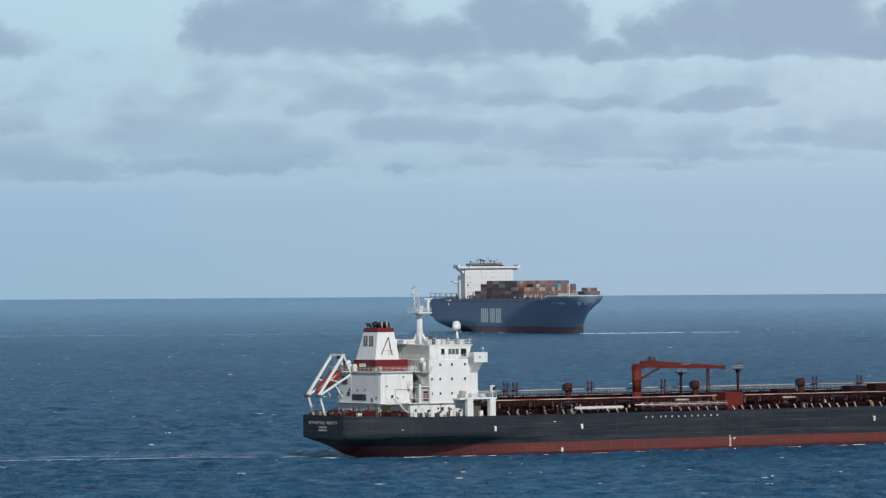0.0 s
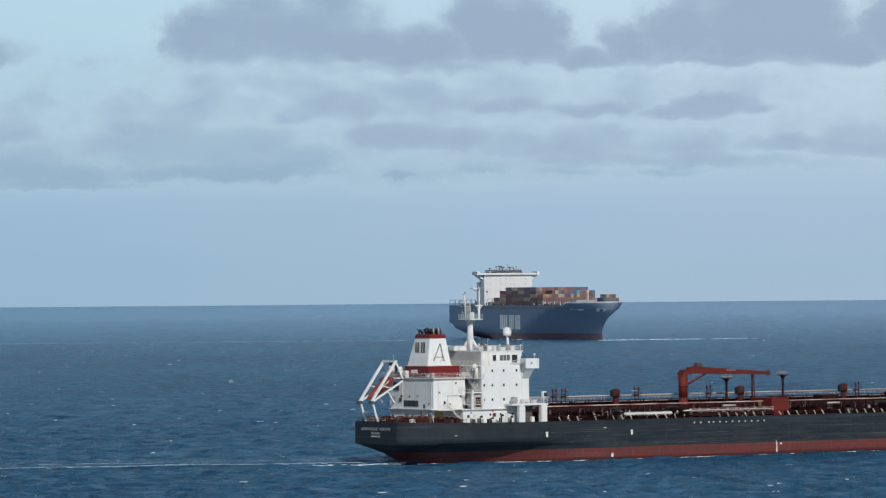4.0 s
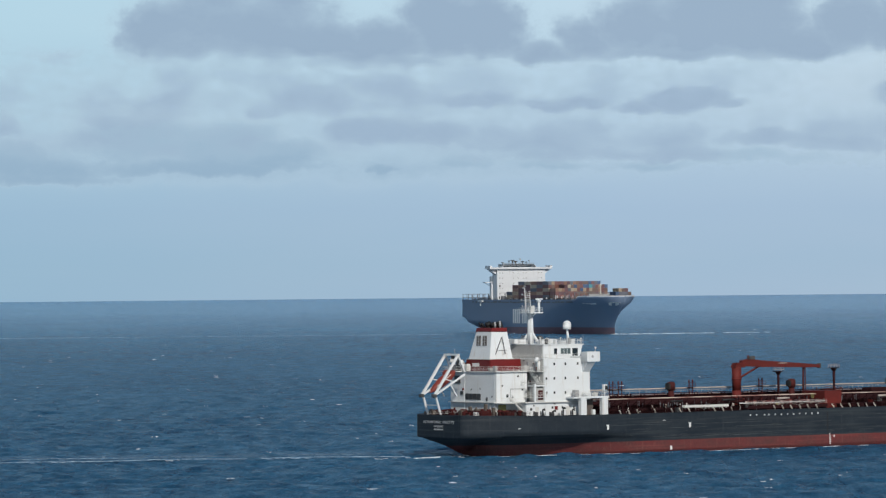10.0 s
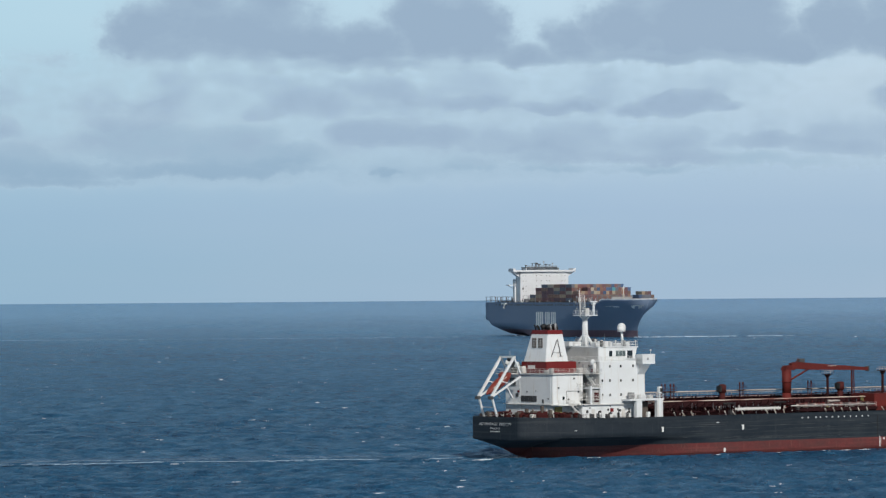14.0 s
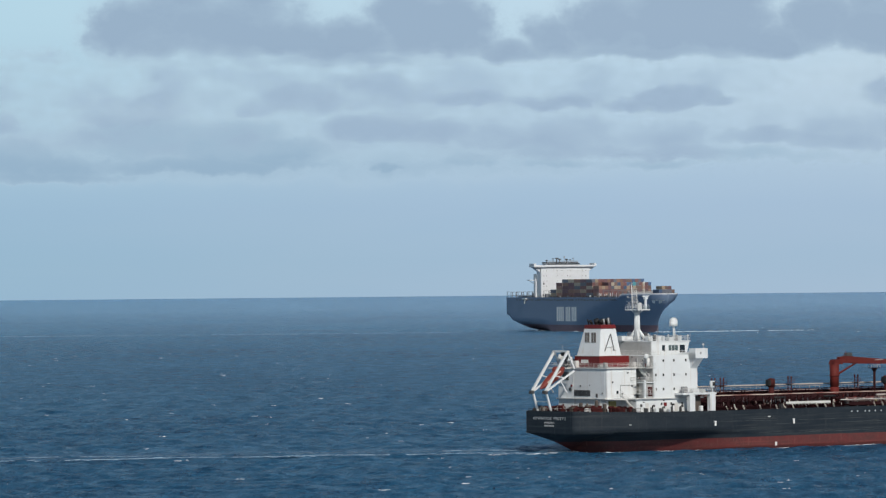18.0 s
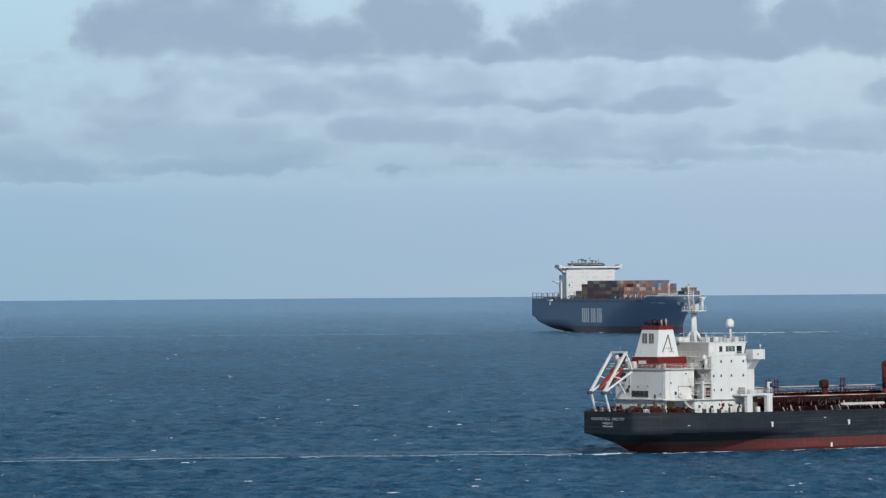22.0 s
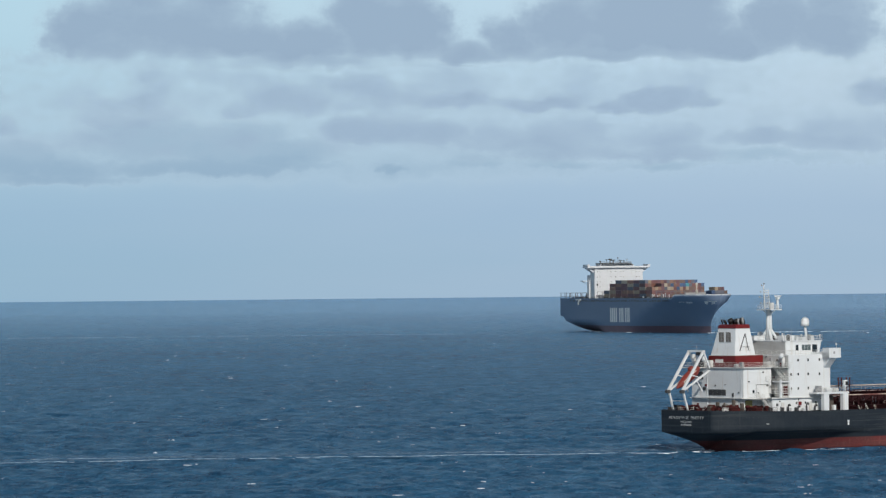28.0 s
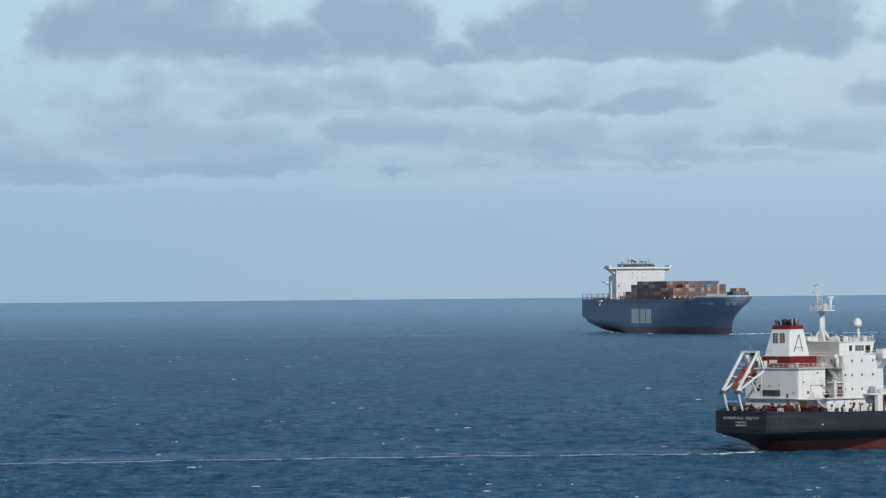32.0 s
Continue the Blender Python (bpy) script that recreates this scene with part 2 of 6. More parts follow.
def rail(bm, pts, h=1.05, r=0.035, step=1.6, bars=(0.35, 0.7, 1.05)):
    """An open ship's rail along a line of points."""
    for a, b in zip(pts, pts[1:]):
        a, b = Vector(a), Vector(b)
        k = max(1, round((b - a).length / step))
        for i in range(k + 1):
            p = a.lerp(b, i / k)
            rod(bm, p, p + Vector((0, 0, h)), r, sides=4)
        for z in bars:
            rod(bm, a + Vector((0, 0, z)), b + Vector((0, 0, z)), r, sides=4)
    return bm


# ---- sky backdrops ----
def sky_ring():
    """Hazy air low over the sea, all round the horizon."""
    R, n = 4985.0, 96
    bm = B()
    prev = first = None
    for i in range(n):
        u = 2 * math.pi * i / n
        col = [bm.verts.new((R * math.sin(u), R * math.cos(u), z)) for z in (-60, 950)]
        if prev:
            bm.faces.new((prev[0], col[0], col[1], prev[1]))
        else:
            first = col
        prev = col
    bm.faces.new((prev[0], first[0], first[1], prev[1]))
    m = bpy.data.materials.new("hazy_sky")
    m.use_nodes = True
    n_, l = m.node_tree.nodes, m.node_tree.links
    n_.remove(n_["Principled BSDF"])
    tc = n_.new("ShaderNodeTexCoord")
    sp = n_.new("ShaderNodeSeparateXYZ")
    l.new(tc.outputs["Object"], sp.inputs["Vector"])
    mr = n_.new("ShaderNodeMapRange")
    mr.inputs["From Min"].default_value, mr.inputs["From Max"].default_value = 0, 400
    l.new(sp.outputs["Z"], mr.inputs["Value"])
    up = ramp(n_, l, mr.outputs["Result"], [(0.0, (0.345, 0.482, 0.622)), (0.15, (0.338, 0.486, 0.628)), (0.29, (0.362, 0.506, 0.655)),
                                            (0.44, (0.415, 0.565, 0.700)), (0.59, (0.465, 0.620, 0.740)), (0.76, (0.505, 0.675, 0.790)), (1.0, (0.490, 0.690, 0.815))])
    soft = noise_tex(n_, l, coords(n_, l, (0.0012, 0.0012, 0.006)), 1.0, 4.0, 0.55)
    tint = ramp(n_, l, soft, [(0.3, (0.94, 0.98, 1.0)), (0.7, (1.04, 1.02, 1.01))])
    col = mix(n_, l, 1.0, up, tint, "MULTIPLY")
    along = n_.new("ShaderNodeMapRange")
    along.inputs["From Min"].default_value, along.inputs["From Max"].default_value = -480, 480
    l.new(sp.outputs["X"], along.inputs["Value"])
    side = ramp(n_, l, along.outputs["Result"], [(0.0, (0.925, 0.985, 0.985)), (0.35, (0.98, 0.995, 0.995)), (0.7, (1.05, 1.02, 1.02)), (1.0, (1.09, 1.035, 1.02))])
    col = mix(n_, l, 1.0, col, side, "MULTIPLY")
    em = n_.new("ShaderNodeEmission")
    l.new(col, em.inputs["Color"])
    tr = n_.new("ShaderNodeBsdfTransparent")
    fade = n_.new("ShaderNodeMapRange")
    fade.inputs["From Min"].default_value, fade.inputs["From Max"].default_value = 450, 940
    l.new(sp.outputs["Z"], fade.inputs["Value"])
    ms = n_.new("ShaderNodeMixShader")
    l.new(fade.outputs["Result"], ms.inputs["Fac"])
    l.new(em.outputs[0], ms.inputs[1])
    l.new(tr.outputs[0], ms.inputs[2])
    l.new(ms.outputs[0], n_["Material Output"].inputs["Surface"])
    ob = new("backdrop_sky", mesh_of("backdrop_sky", bm, m))
    return tagged(ob, "pale blue hazy sky low over the sea", "sky", kind="structure")


backdrop_sky = sky_ring()

def cloud_sheet(name, dist, puffs, colour, pale, label, seed=0.0, thick=0.9, ragged=1.2, edge=0.25, flat=1.8, billow=0.012):
    """A sheet of stratocumulus with flat bases and billowing tops. Puffs: bearing and height over the level of the eye, half widths and
    weight, all in units of 1/8500 of the distance."""
    k = dist / 8500.0
    bm = B()
    x0, x1 = min(p[0] - 2.2 * p[2] for p in puffs), max(p[0] + 2.2 * p[2] for p in puffs)
    y0, y1 = min(p[1] - 2.2 * p[3] for p in puffs), max(p[1] + 2.6 * p[3] for p in puffs)
    bm.faces.new([bm.verts.new((x * k, 0, y * k)) for x, y in ((x0, y0), (x1, y0), (x1, y1), (x0, y1))])
    m = bpy.data.materials.new(name)
    m.use_nodes = True
    n, l = m.node_tree.nodes, m.node_tree.links
    n.remove(n["Principled BSDF"])

    def math_(op, a, b=None, clamp=False):
        q = n.new("ShaderNodeMath")
        q.operation, q.use_clamp = op, clamp
        for s, v in zip(q.inputs, (a, b)):
            if v is None:
                continue
            if hasattr(v, "links"):
                l.new(v, s)
            else:
                s.default_value = v
        return q.outputs[0]

    def vmath(op, a, b, c=None):
        q = n.new("ShaderNodeVectorMath")
        q.operation = op
        for s, v in zip(q.inputs, (a, b, c)):
            if v is None:
                continue
            if hasattr(v, "links"):
                l.new(v, s)
            else:
                s.default_value = v
        return q.outputs[0]

    v = coords(n, l, (1 / k, 1 / k, 1 / k))
    moved = vmath("ADD", v, (seed * 137.0, seed * 71.0, seed * 53.0))
    # two scales of swirl bend the outlines: broad heaves and small curls
    place = v
    for size, dx, dz in ((0.009, 120, 46), (0.034, 46, 22)):
        wp = n.new("ShaderNodeTexNoise")
        wp.inputs["Scale"].default_value, wp.inputs["Detail"].default_value, wp.inputs["Roughness"].default_value = size, 6.0, 0.6
        l.new(moved, wp.inputs["Vector"])
        place = vmath("ADD", place, vmath("MULTIPLY_ADD", wp.outputs["Color"], (dx, 0, dz), (-dx / 2, 0, -dz / 2)))
    sp = n.new("ShaderNodeSeparateXYZ")
    l.new(place, sp.inputs["Vector"])
    total = None
    for cx, cy, rx, ry, wgt in puffs:
        dx = math_("MULTIPLY", math_("SUBTRACT", sp.outputs["X"], cx), 1.0 / rx)
        dy = math_("MULTIPLY", math_("SUBTRACT", sp.outputs["Z"], cy), 1.0 / ry)
        dy = math_("MAXIMUM", dy, math_("MULTIPLY", dy, -flat))
        d2 = math_("ADD", math_("MULTIPLY", dx, dx), math_("MULTIPLY", dy, dy))
        g = math_("MULTIPLY", math_("EXPONENT", math_("MULTIPLY", math_("MULTIPLY", d2, math_("ADD", d2, 0.5)), -0.5)), wgt)
        total = g if total is None else math_("MAXIMUM", total, g)
    mp = n.new("ShaderNodeMapping")
    mp.inputs["Scale"].default_value = (billow * 0.7, billow, billow * 1.35)
    l.new(moved, mp.inputs["Vector"])
    fine = noise_tex(n, l, mp.outputs["Vector"], 1.0, 8.0, 0.56)
    broad = noise_tex(n, l, moved, 0.0052, 3.0, 0.5)
    both = math_("ADD", math_("MULTIPLY", math_("SUBTRACT", fine, 0.5), ragged), math_("MULTIPLY", math_("SUBTRACT", broad, 0.5), 0.6 * ragged))
    dens = math_("ADD", total, math_("MULTIPLY", both, math_("MULTIPLY", total, 2.0, True)))
    mr = n.new("ShaderNodeMapRange")
    mr.interpolation_type = "SMOOTHSTEP"
    mr.inputs["From Min"].default_value, mr.inputs["From Max"].default_value = 0.42 - edge, 0.42 + edge
    l.new(dens, mr.inputs["Value"])
    em = n.new("ShaderNodeEmission")
    l.new(ramp(n, l, dens, [(0.30, pale), (0.62, tuple((a + 2 * b) / 3 for a, b in zip(pale, colour))), (1.1, colour)]), em.inputs["Color"])
    tr = n.new("ShaderNodeBsdfTransparent")
    ms = n.new("ShaderNodeMixShader")
    l.new(math_("MULTIPLY", mr.outputs["Result"], thick), ms.inputs["Fac"])
    l.new(tr.outputs[0], ms.inputs[1])
    l.new(em.outputs[0], ms.inputs[2])
    l.new(ms.outputs[0], n["Material Output"].inputs["Surface"])
    ob = new(name, mesh_of(name, bm, m))
    return tagged(ob, label, "cloud", kind="structure")


def clouds_at(ob, dist, drift):
    """The sheet stands dist away and drifts sideways, in 1/8500 of the distance a second."""
    k = dist / 8500.0
    return ob, [(0, pose(0, dist, EYE_Z, 0, 0, 0)), (32, pose(drift * 32 * k, dist, EYE_Z, 0, 0, 0))]


# the banks, from the top of the sky down to the haze: the nearer the zenith, the faster they drift
HIGH = [(-366, 432, 78, 78, 1.1), (-300, 448, 110, 90, 1.1), (-200, 436, 150, 92, 1.1), (-110, 420, 110, 52, 1.05), (-172, 480, 54, 60, 0.95),
        (10, 420, 85, 48, 1.05), (112, 446, 82, 92, 1.1), (190, 440, 80, 86, 1.1), (224, 422, 42, 52, 1.0),
        (362, 420, 62, 52, 1.05), (478, 444, 92, 92, 1.1), (570, 450, 140, 95, 1.1), (680, 444, 90, 90, 1.1), (845, 440, 85, 80, 1.1), (760, 415, 90, 44, 1.0), (935, 440, 95, 86, 1.1), (1040, 425, 45, 30, 0.6),
        (1330, 440, 230, 100, 1.0), (276, 404, 80, 32, 0.92), (-40, 406, 70, 34, 0.95), (-60, 392, 300, 26, 0.62), (420, 400, 420, 22, 0.70), (-590, 410, 70, 14, 0.36), (-820, 420, 120, 50, 0.7), (-1150, 440, 220, 90, 1.0)]
MID = [(-150, 335, 1100, 70, 0.50), (-235, 306, 60, 18, 0.80), (-150, 322, 100, 40, 0.88), (-45, 330, 130, 50, 0.86), (45, 330, 80, 32, 0.74), (135, 318, 70, 20, 0.82), (275, 312, 84, 18, 0.82),
       (486, 318, 86, 28, 1.0), (415, 306, 52, 14, 0.9), (560, 306, 48, 12, 0.72), (-600, 398, 60, 18, 0.5), (-550, 330, 85, 34, 0.70), (-415, 376, 56, 30, 0.66), (-300, 362, 60, 26, 0.6), (-420, 322, 70, 22, 0.6),
       (-720, 335, 110, 40, 0.5), (700, 356, 46, 10, 0.42), (960, 320, 150, 36, 0.8), (-1000, 340, 180, 44, 0.75)]
LOW = [(120, 258, 1100, 60, 0.52), (-62, 266, 118, 36, 1.05), (36, 262, 84, 30, 0.86), (150, 248, 80, 38, 0.80), (276, 252, 135, 46, 0.95), (412, 248, 115, 42, 0.90), (340, 222, 260, 22, 0.86),
       (606, 246, 95, 22, 0.88), (690, 240, 64, 20, 0.68), (770, 236, 80, 22, 0.66), (540, 282, 60, 18, 0.5), (-765, 282, 64, 28, 0.76), (-530, 300, 110, 28, 0.70), (-450, 306, 90, 20, 0.66), (980, 250, 160, 40, 0.8), (-1000, 270, 170, 44, 0.8)]
BASE = [(-484, 250, 130, 52, 1.0), (-365, 242, 120, 48, 1.0), (-262, 226, 100, 32, 1.0), (-390, 206, 240, 20, 0.96), (-744, 216, 100, 40, 1.0), (-650, 204, 100, 24, 0.86), (-700, 190, 180, 14, 0.84),
        (-79, 204, 30, 11, 0.86), (70, 216, 64, 22, 0.66), (320, 206, 260, 12, 0.62), (-300, 215, 900, 50, 0.50), (620, 215, 220, 14, 0.5), (-1000, 220, 180, 40, 0.9), (1000, 215, 180, 30, 0.7)]
GREY, VIOLET, TEAL, PALE = (0.292, 0.400, 0.540), (0.325, 0.440, 0.585), (0.300, 0.440, 0.580), (0.44, 0.585, 0.705)
CLOUDS = [clouds_at(cloud_sheet("backdrop_high_clouds", 4820.0, HIGH, GREY, PALE, "broad grey-blue cloud bank with a flat base", 1.0, 0.86, 1.15, 0.42, 1.9), 4820.0, -8.15),
          clouds_at(cloud_sheet("backdrop_middle_clouds", 4840.0, MID, VIOLET, PALE, "broken grey cloud puffs with pale gaps", 2.3, 0.84, 1.35, 0.42, 1.5, 0.014), 4840.0, -3.3),
          clouds_at(cloud_sheet("backdrop_low_clouds", 4860.0, LOW, VIOLET, PALE, "low broken cloud with torn tops", 4.1, 0.80, 1.35, 0.44, 1.4, 0.013), 4860.0, -1.25),
          clouds_at(cloud_sheet("backdrop_far_clouds", 4880.0, BASE, TEAL, PALE, "faint flat clouds in the haze", 6.7, 0.90, 1.1, 0.44, 1.3, 0.011), 4880.0, -0.05)]


# ---- sea ----
def sea_waves(seed=3):
    rng = np.random.RandomState(seed)
    out = []
    for i in range(72):
        lam = 3.0 * (15.0 / 3.0) ** rng.rand()
        ang = radians(-82 + rng.randn() * 36)
        out.append((2 * math.pi / lam, math.cos(ang), math.sin(ang), 0.0068 * lam ** 0.85, rng.rand() * 6.283, lam))
    return out


def sea():
    """One sheet from under the eye to the horizon, with real waves where it is seen; far out its rim is lifted to fit
    the horizon in the camera's view.
    """
    az = np.concatenate([np.linspace(-180, -7.2, 60), np.linspace(-7, 7, 620), np.linspace(7.2, 180, 60)])
    inner = np.geomspace(0.02, 780, 14)
    far = 1.0 / np.linspace(1 / 800.0, 1 / 4975.0, 900)
    rad = np.concatenate([inner, far])
    gap = np.gradient(rad)
    A, R = np.meshgrid(np.radians(az), rad)
    X, Y = R * np.sin(A), R * np.cos(A)
    Z = np.zeros_like(X)
    G = gap[:, None] * np.ones_like(X)
    for k, cx, cy, amp, ph, lam in sea_waves():
        keep = np.clip((lam / max(abs(cy), 0.08) / np.maximum(G, 0.1) - 2.2) / 2.0, 0, 1)
        Z += amp * keep * np.sin(k * (cx * X + cy * Y) + ph)
    Z[:14] = 0
    Z[:, :62] = 0
    Z[:, -62:] = 0
    lift = np.clip((R - 4050.0) / 925.0, 0, 1)
    Z += 24.1 * lift ** 1.5
    nr, nc = X.shape
    co = np.stack([X, Y, Z], -1).reshape(-1, 3)
    idx = np.arange(nr * nc).reshape(nr, nc)
    quads = np.stack([idx[:-1, :-1], idx[:-1, 1:], idx[1:, 1:], idx[1:, :-1]], -1).reshape(-1, 4)[:, ::-1]
    me = bpy.data.meshes.new("water")
    me.vertices.add(len(co))
    me.vertices.foreach_set("co", co.astype(np.float32).ravel())
    me.loops.add(quads.size)
    me.loops.foreach_set("vertex_index", quads.astype(np.int32).ravel())
    me.polygons.add(len(quads))
    me.polygons.foreach_set("loop_start", np.arange(0, quads.size, 4, dtype=np.int32))
    me.polygons.foreach_set("loop_total", np.full(len(quads), 4, dtype=np.int32))
    me.polygons.foreach_set("use_smooth", np.ones(len(quads), dtype=bool))
    # the chart keeps true distances out to the real horizon, where the lifted rim stands for far water
    far_r = R * np.where(R > 4050, EYE_Z / np.maximum(EYE_Z - (24.3 * lift ** 1.5), 1.0), 1.0)
    uv = (np.stack([X, Y], -1) * (far_r / R)[..., None] / 1000.0).reshape(-1, 2)
    me.uv_layers.new(name="chart").data.foreach_set("uv", uv[quads.ravel()].astype(np.float32).ravel())
    me.update()
    me.validate()
    me.materials.append(M["sea"])
    # the rim lies in the light as level water does
    nv = np.empty(len(co) * 3, np.float32)
    me.vertex_normals.foreach_get("vector", nv)
    nv = nv.reshape(-1, 3)
    nv[(R > 3950).ravel()] = (0, 0, 1 if nv[:, 2].mean() > 0 else -1)
    me.normals_split_custom_set_from_vertices(nv.tolist())
    return tagged(new("water", me), "dark blue choppy open sea reaching the horizon", "sea", kind="structure")


water = sea()


# ---- ships: hull lofting ----
def lerp_table(table, x):
    for (x0, v0), (x1, v1) in zip(table, table[1:]):
        if x <= x1:
            t = 0 if x1 == x0 else min(1, max(0, (x - x0) / (x1 - x0)))
            return v0 + (v1 - v0) * t
    return table[-1][1]


def smooth_table(table, x):
    for (x0, v0), (x1, v1) in zip(table, table[1:]):
        if x <= x1:
            t = min(1, max(0, (x - x0) / max(1e-6, x1 - x0)))
            return v0 + (v1 - v0) * t * t * (3 - 2 * t)
    return table[-1][1]


def loft(stations, half, levels):
    """A strip of hull on both sides: half(x, z) gives half the breadth and the height that the hull really has there."""
    bm = B()
    for side in (-1, 1):
        rows = []
        for x in stations:
            row = []
            for lv in levels:
                px, y, z = half(x, lv)
                row.append(bm.verts.new((px, side * y, z)))
            rows.append(row)
        for a, b in zip(rows, rows[1:]):
            for i in range(len(levels) - 1):
                vs = [a[i], b[i], b[i + 1], a[i + 1]]
                f = bm.faces.new(vs if side < 0 else vs[::-1])
                f.smooth = True
    bmesh.ops.remove_doubles(bm, verts=bm.verts, dist=0.001)
    bmesh.ops.dissolve_degenerate(bm, dist=0.001, edges=bm.edges)
    bmesh.ops.recalc_face_normals(bm, faces=bm.faces)
    return bm


def flat_deck(stations, half, lv, dz=0.0):
    bm = B()
    rows = []
    for x in stations:
        px, y, z = half(x, lv)
        y = max(y, 0.01)
        rows.append((bm.verts.new((px, -y, z + dz)), bm.verts.new((px, y, z + dz))))
    for a, b in zip(rows, rows[1:]):
        bm.faces.new((a[0], b[0], b[1], a[1]))
    return bm


# ---- product tanker ----
TK_DECK = 8.7
TK_AT_DECK = [(0.0, 8.5), (0.3, 9.0), (1.0, 9.7), (2, 10.6), (3, 11.4), (6, 12.9), (10, 14.2), (16, 15.4), (26, 16.0), (32, 16.1), (146, 16.1), (158, 15.0), (168, 11.6), (176, 7.0), (181, 2.6), (183, 0.0)]
TK_AT_WATER = [(0.0, 0), (7.5, 0.0), (9, 4.0), (11, 6.4), (15, 7.9), (22, 9.2), (28, 10.4), (34, 12.2), (40, 14.4), (46, 16.0), (49, 16.1), (146, 16.1), (156, 14.4), (166, 10.0), (174, 4.6), (178.5, 0.0), (183, 0.0)]
TK_KNUCKLE = 4.1


def knuckle(x):
    """Height at which the side turns in under the counter."""
    return TK_KNUCKLE if x < 8 else lerp_table([(8, 4.4), (34, 4.3), (46, 3.4), (60, 4.3)], x)


def tanker_half(x, z):
    """Half the breadth of the tanker at x and level z: upright above the knuckle, cut away under the counter, flared at the bow."""
    top, low = lerp_table(TK_AT_DECK, x), lerp_table(TK_AT_WATER, x)
    bow = max(0.0, (x - 150) / 33.0)
    sheer = 2.6 * bow ** 1.5
    start = top - (top - low) * 0.45 * bow
    kn = knuckle(x)
    if z >= kn:
        k = (z - kn) / (TK_DECK - kn)
        return x, start + (top - start) * k, z + sheer * k
    if x < 8:
        keel = TK_KNUCKLE * (1 - (max(0.0, x) / 6.4) ** 0.62) if x < 6.4 else 0.0
        zz = max(z, keel)
        return x, top * max(0.0, (zz - keel) / (TK_KNUCKLE - keel + 1e-6)) ** (0.5 + 0.2 * max(0.0, x)), zz
    t = min(1.0, (kn - z) / kn)
    if z < 0:
        return x, low * max(0.0, 1 + z / 9.0), z
    return x, start + (low - start) * (t ** 0.5 if x < 60 else t), z


def boot_line(x):
    """Height of the red paint's edge, all but level."""
    return lerp_table([(0, 2.1), (14, 2.15), (50, 2.35), (70, 2.4)], x)


def with_boot(x, z):
    """As tanker_half, where level 4.4 stands for the knuckle and 2.4 for the paint's edge."""
    b, kn = boot_line(x), knuckle(x)
    if z >= 4.4:
        z = kn + (z - 4.4) / 4.3 * (8.7 - kn)
    elif z >= 2.4:
        z = b + (z - 2.4) / 2.0 * (kn - b)
    elif z > 0:
        z = b * z / 2.4
    return tanker_half(x, z)


def tanker_hull(root):
    st = [0.0, 0.1, 0.2, 0.3, 0.5, 0.7, 1.0, 1.3, 1.6, 2.3, 3, 4.5, 6, 7, 7.98, 8.02, 10, 12, 15, 18, 22, 26, 30, 35, 40, 45, 50, 60, 75, 90, 105, 120, 135, 146, 150, 154, 158, 162, 166, 170, 174, 177, 179, 181, 182, 183]
    up = loft(st, with_boot, [8.7, 7.6, 6.5, 5.4, 4.4, 3.9, 3.4, 2.9, 2.5, 2.4])
    # flat transom
    tv = [up.verts.new((0.0, y, z)) for y, z in ((-8.5, 8.7), (8.5, 8.7), (8.5, 4.1), (-8.5, 4.1))]
    up.faces.new(tv)
    hull = part("hull", up, M["hull_black"], root, "black-painted steel hull sides")
    part("boot_topping", loft(st[1:], with_boot, [2.4, 1.8, 1.2, 0.6, 0.0, -1.5, -4.0]), M["boot_red"], root, "red antifouling band at the waterline")
    part("main_deck", flat_deck(st, tanker_half, 8.7, -0.05), M["deck_red"], root, "rust-red steel main deck")
    # rubbing strake and weld lines
    for z, w in ((7.55, 0.06), (4.45, 0.09)):
        bm = B()
        for a, b in zip(st[10:38], st[11:38]):
            for s in (-1,):
                pa, pb = tanker_half(a, z), tanker_half(b, z)
                bar(bm, (pa[0], s * (pa[1] + 0.02), pa[2]), (pb[0], s * (pb[1] + 0.02), pb[2]), w, w)
        part("hull_seam", bm, M["hull_black"], hull)
    # low fishplate and round edge of the deck
    bm = B()
    for s in (-1, 1):
        for a, b in zip(st[:-1], st[1:]):
            pa, pb = tanker_half(a, 8.7), tanker_half(b, 8.7)
            bar(bm, (pa[0], s * pa[1], pa[2] - 0.02), (pb[0], s * pb[1], pb[2] - 0.02), 0.12, 0.12)
    part("gunwale", bm, M["hull_black"], root)
    # bulwark round the stern, falling away forward
    bm = B()
    aft = [x for x in st if x <= 22]
    for s in (-1, 1):
        for a, b in zip(aft[:-1], aft[1:]):
            pa, pb = tanker_half(a, 8.7), tanker_half(b, 8.7)
            ha, hb = 0.55 * (1 - max(0, a) / 24), 0.55 * (1 - max(0, b) / 24)
            vs = [bm.verts.new((p[0], s * (p[1] - o), 8.6 + h)) for p, h, o in ((pa, 0, 0), (pb, 0, 0), (pb, hb + 0.1, 0), (pa, ha + 0.1, 0), (pa, 0, 0.15), (pb, 0, 0.15), (pb, hb + 0.1, 0.15), (pa, ha + 0.1, 0.15))]
            for f in ((0, 1, 2, 3), (5, 4, 7, 6), (3, 2, 6, 7)):
                bm.faces.new([vs[i] for i in f])
    box(bm, 0.0, 0.15, -8.5, 8.5, 8.6, 9.25)
    bmesh.ops.recalc_face_normals(bm, faces=bm.faces)
    part("bulwark", bm, M["hull_black"], root, "low black bulwark round the stern")
    return hull


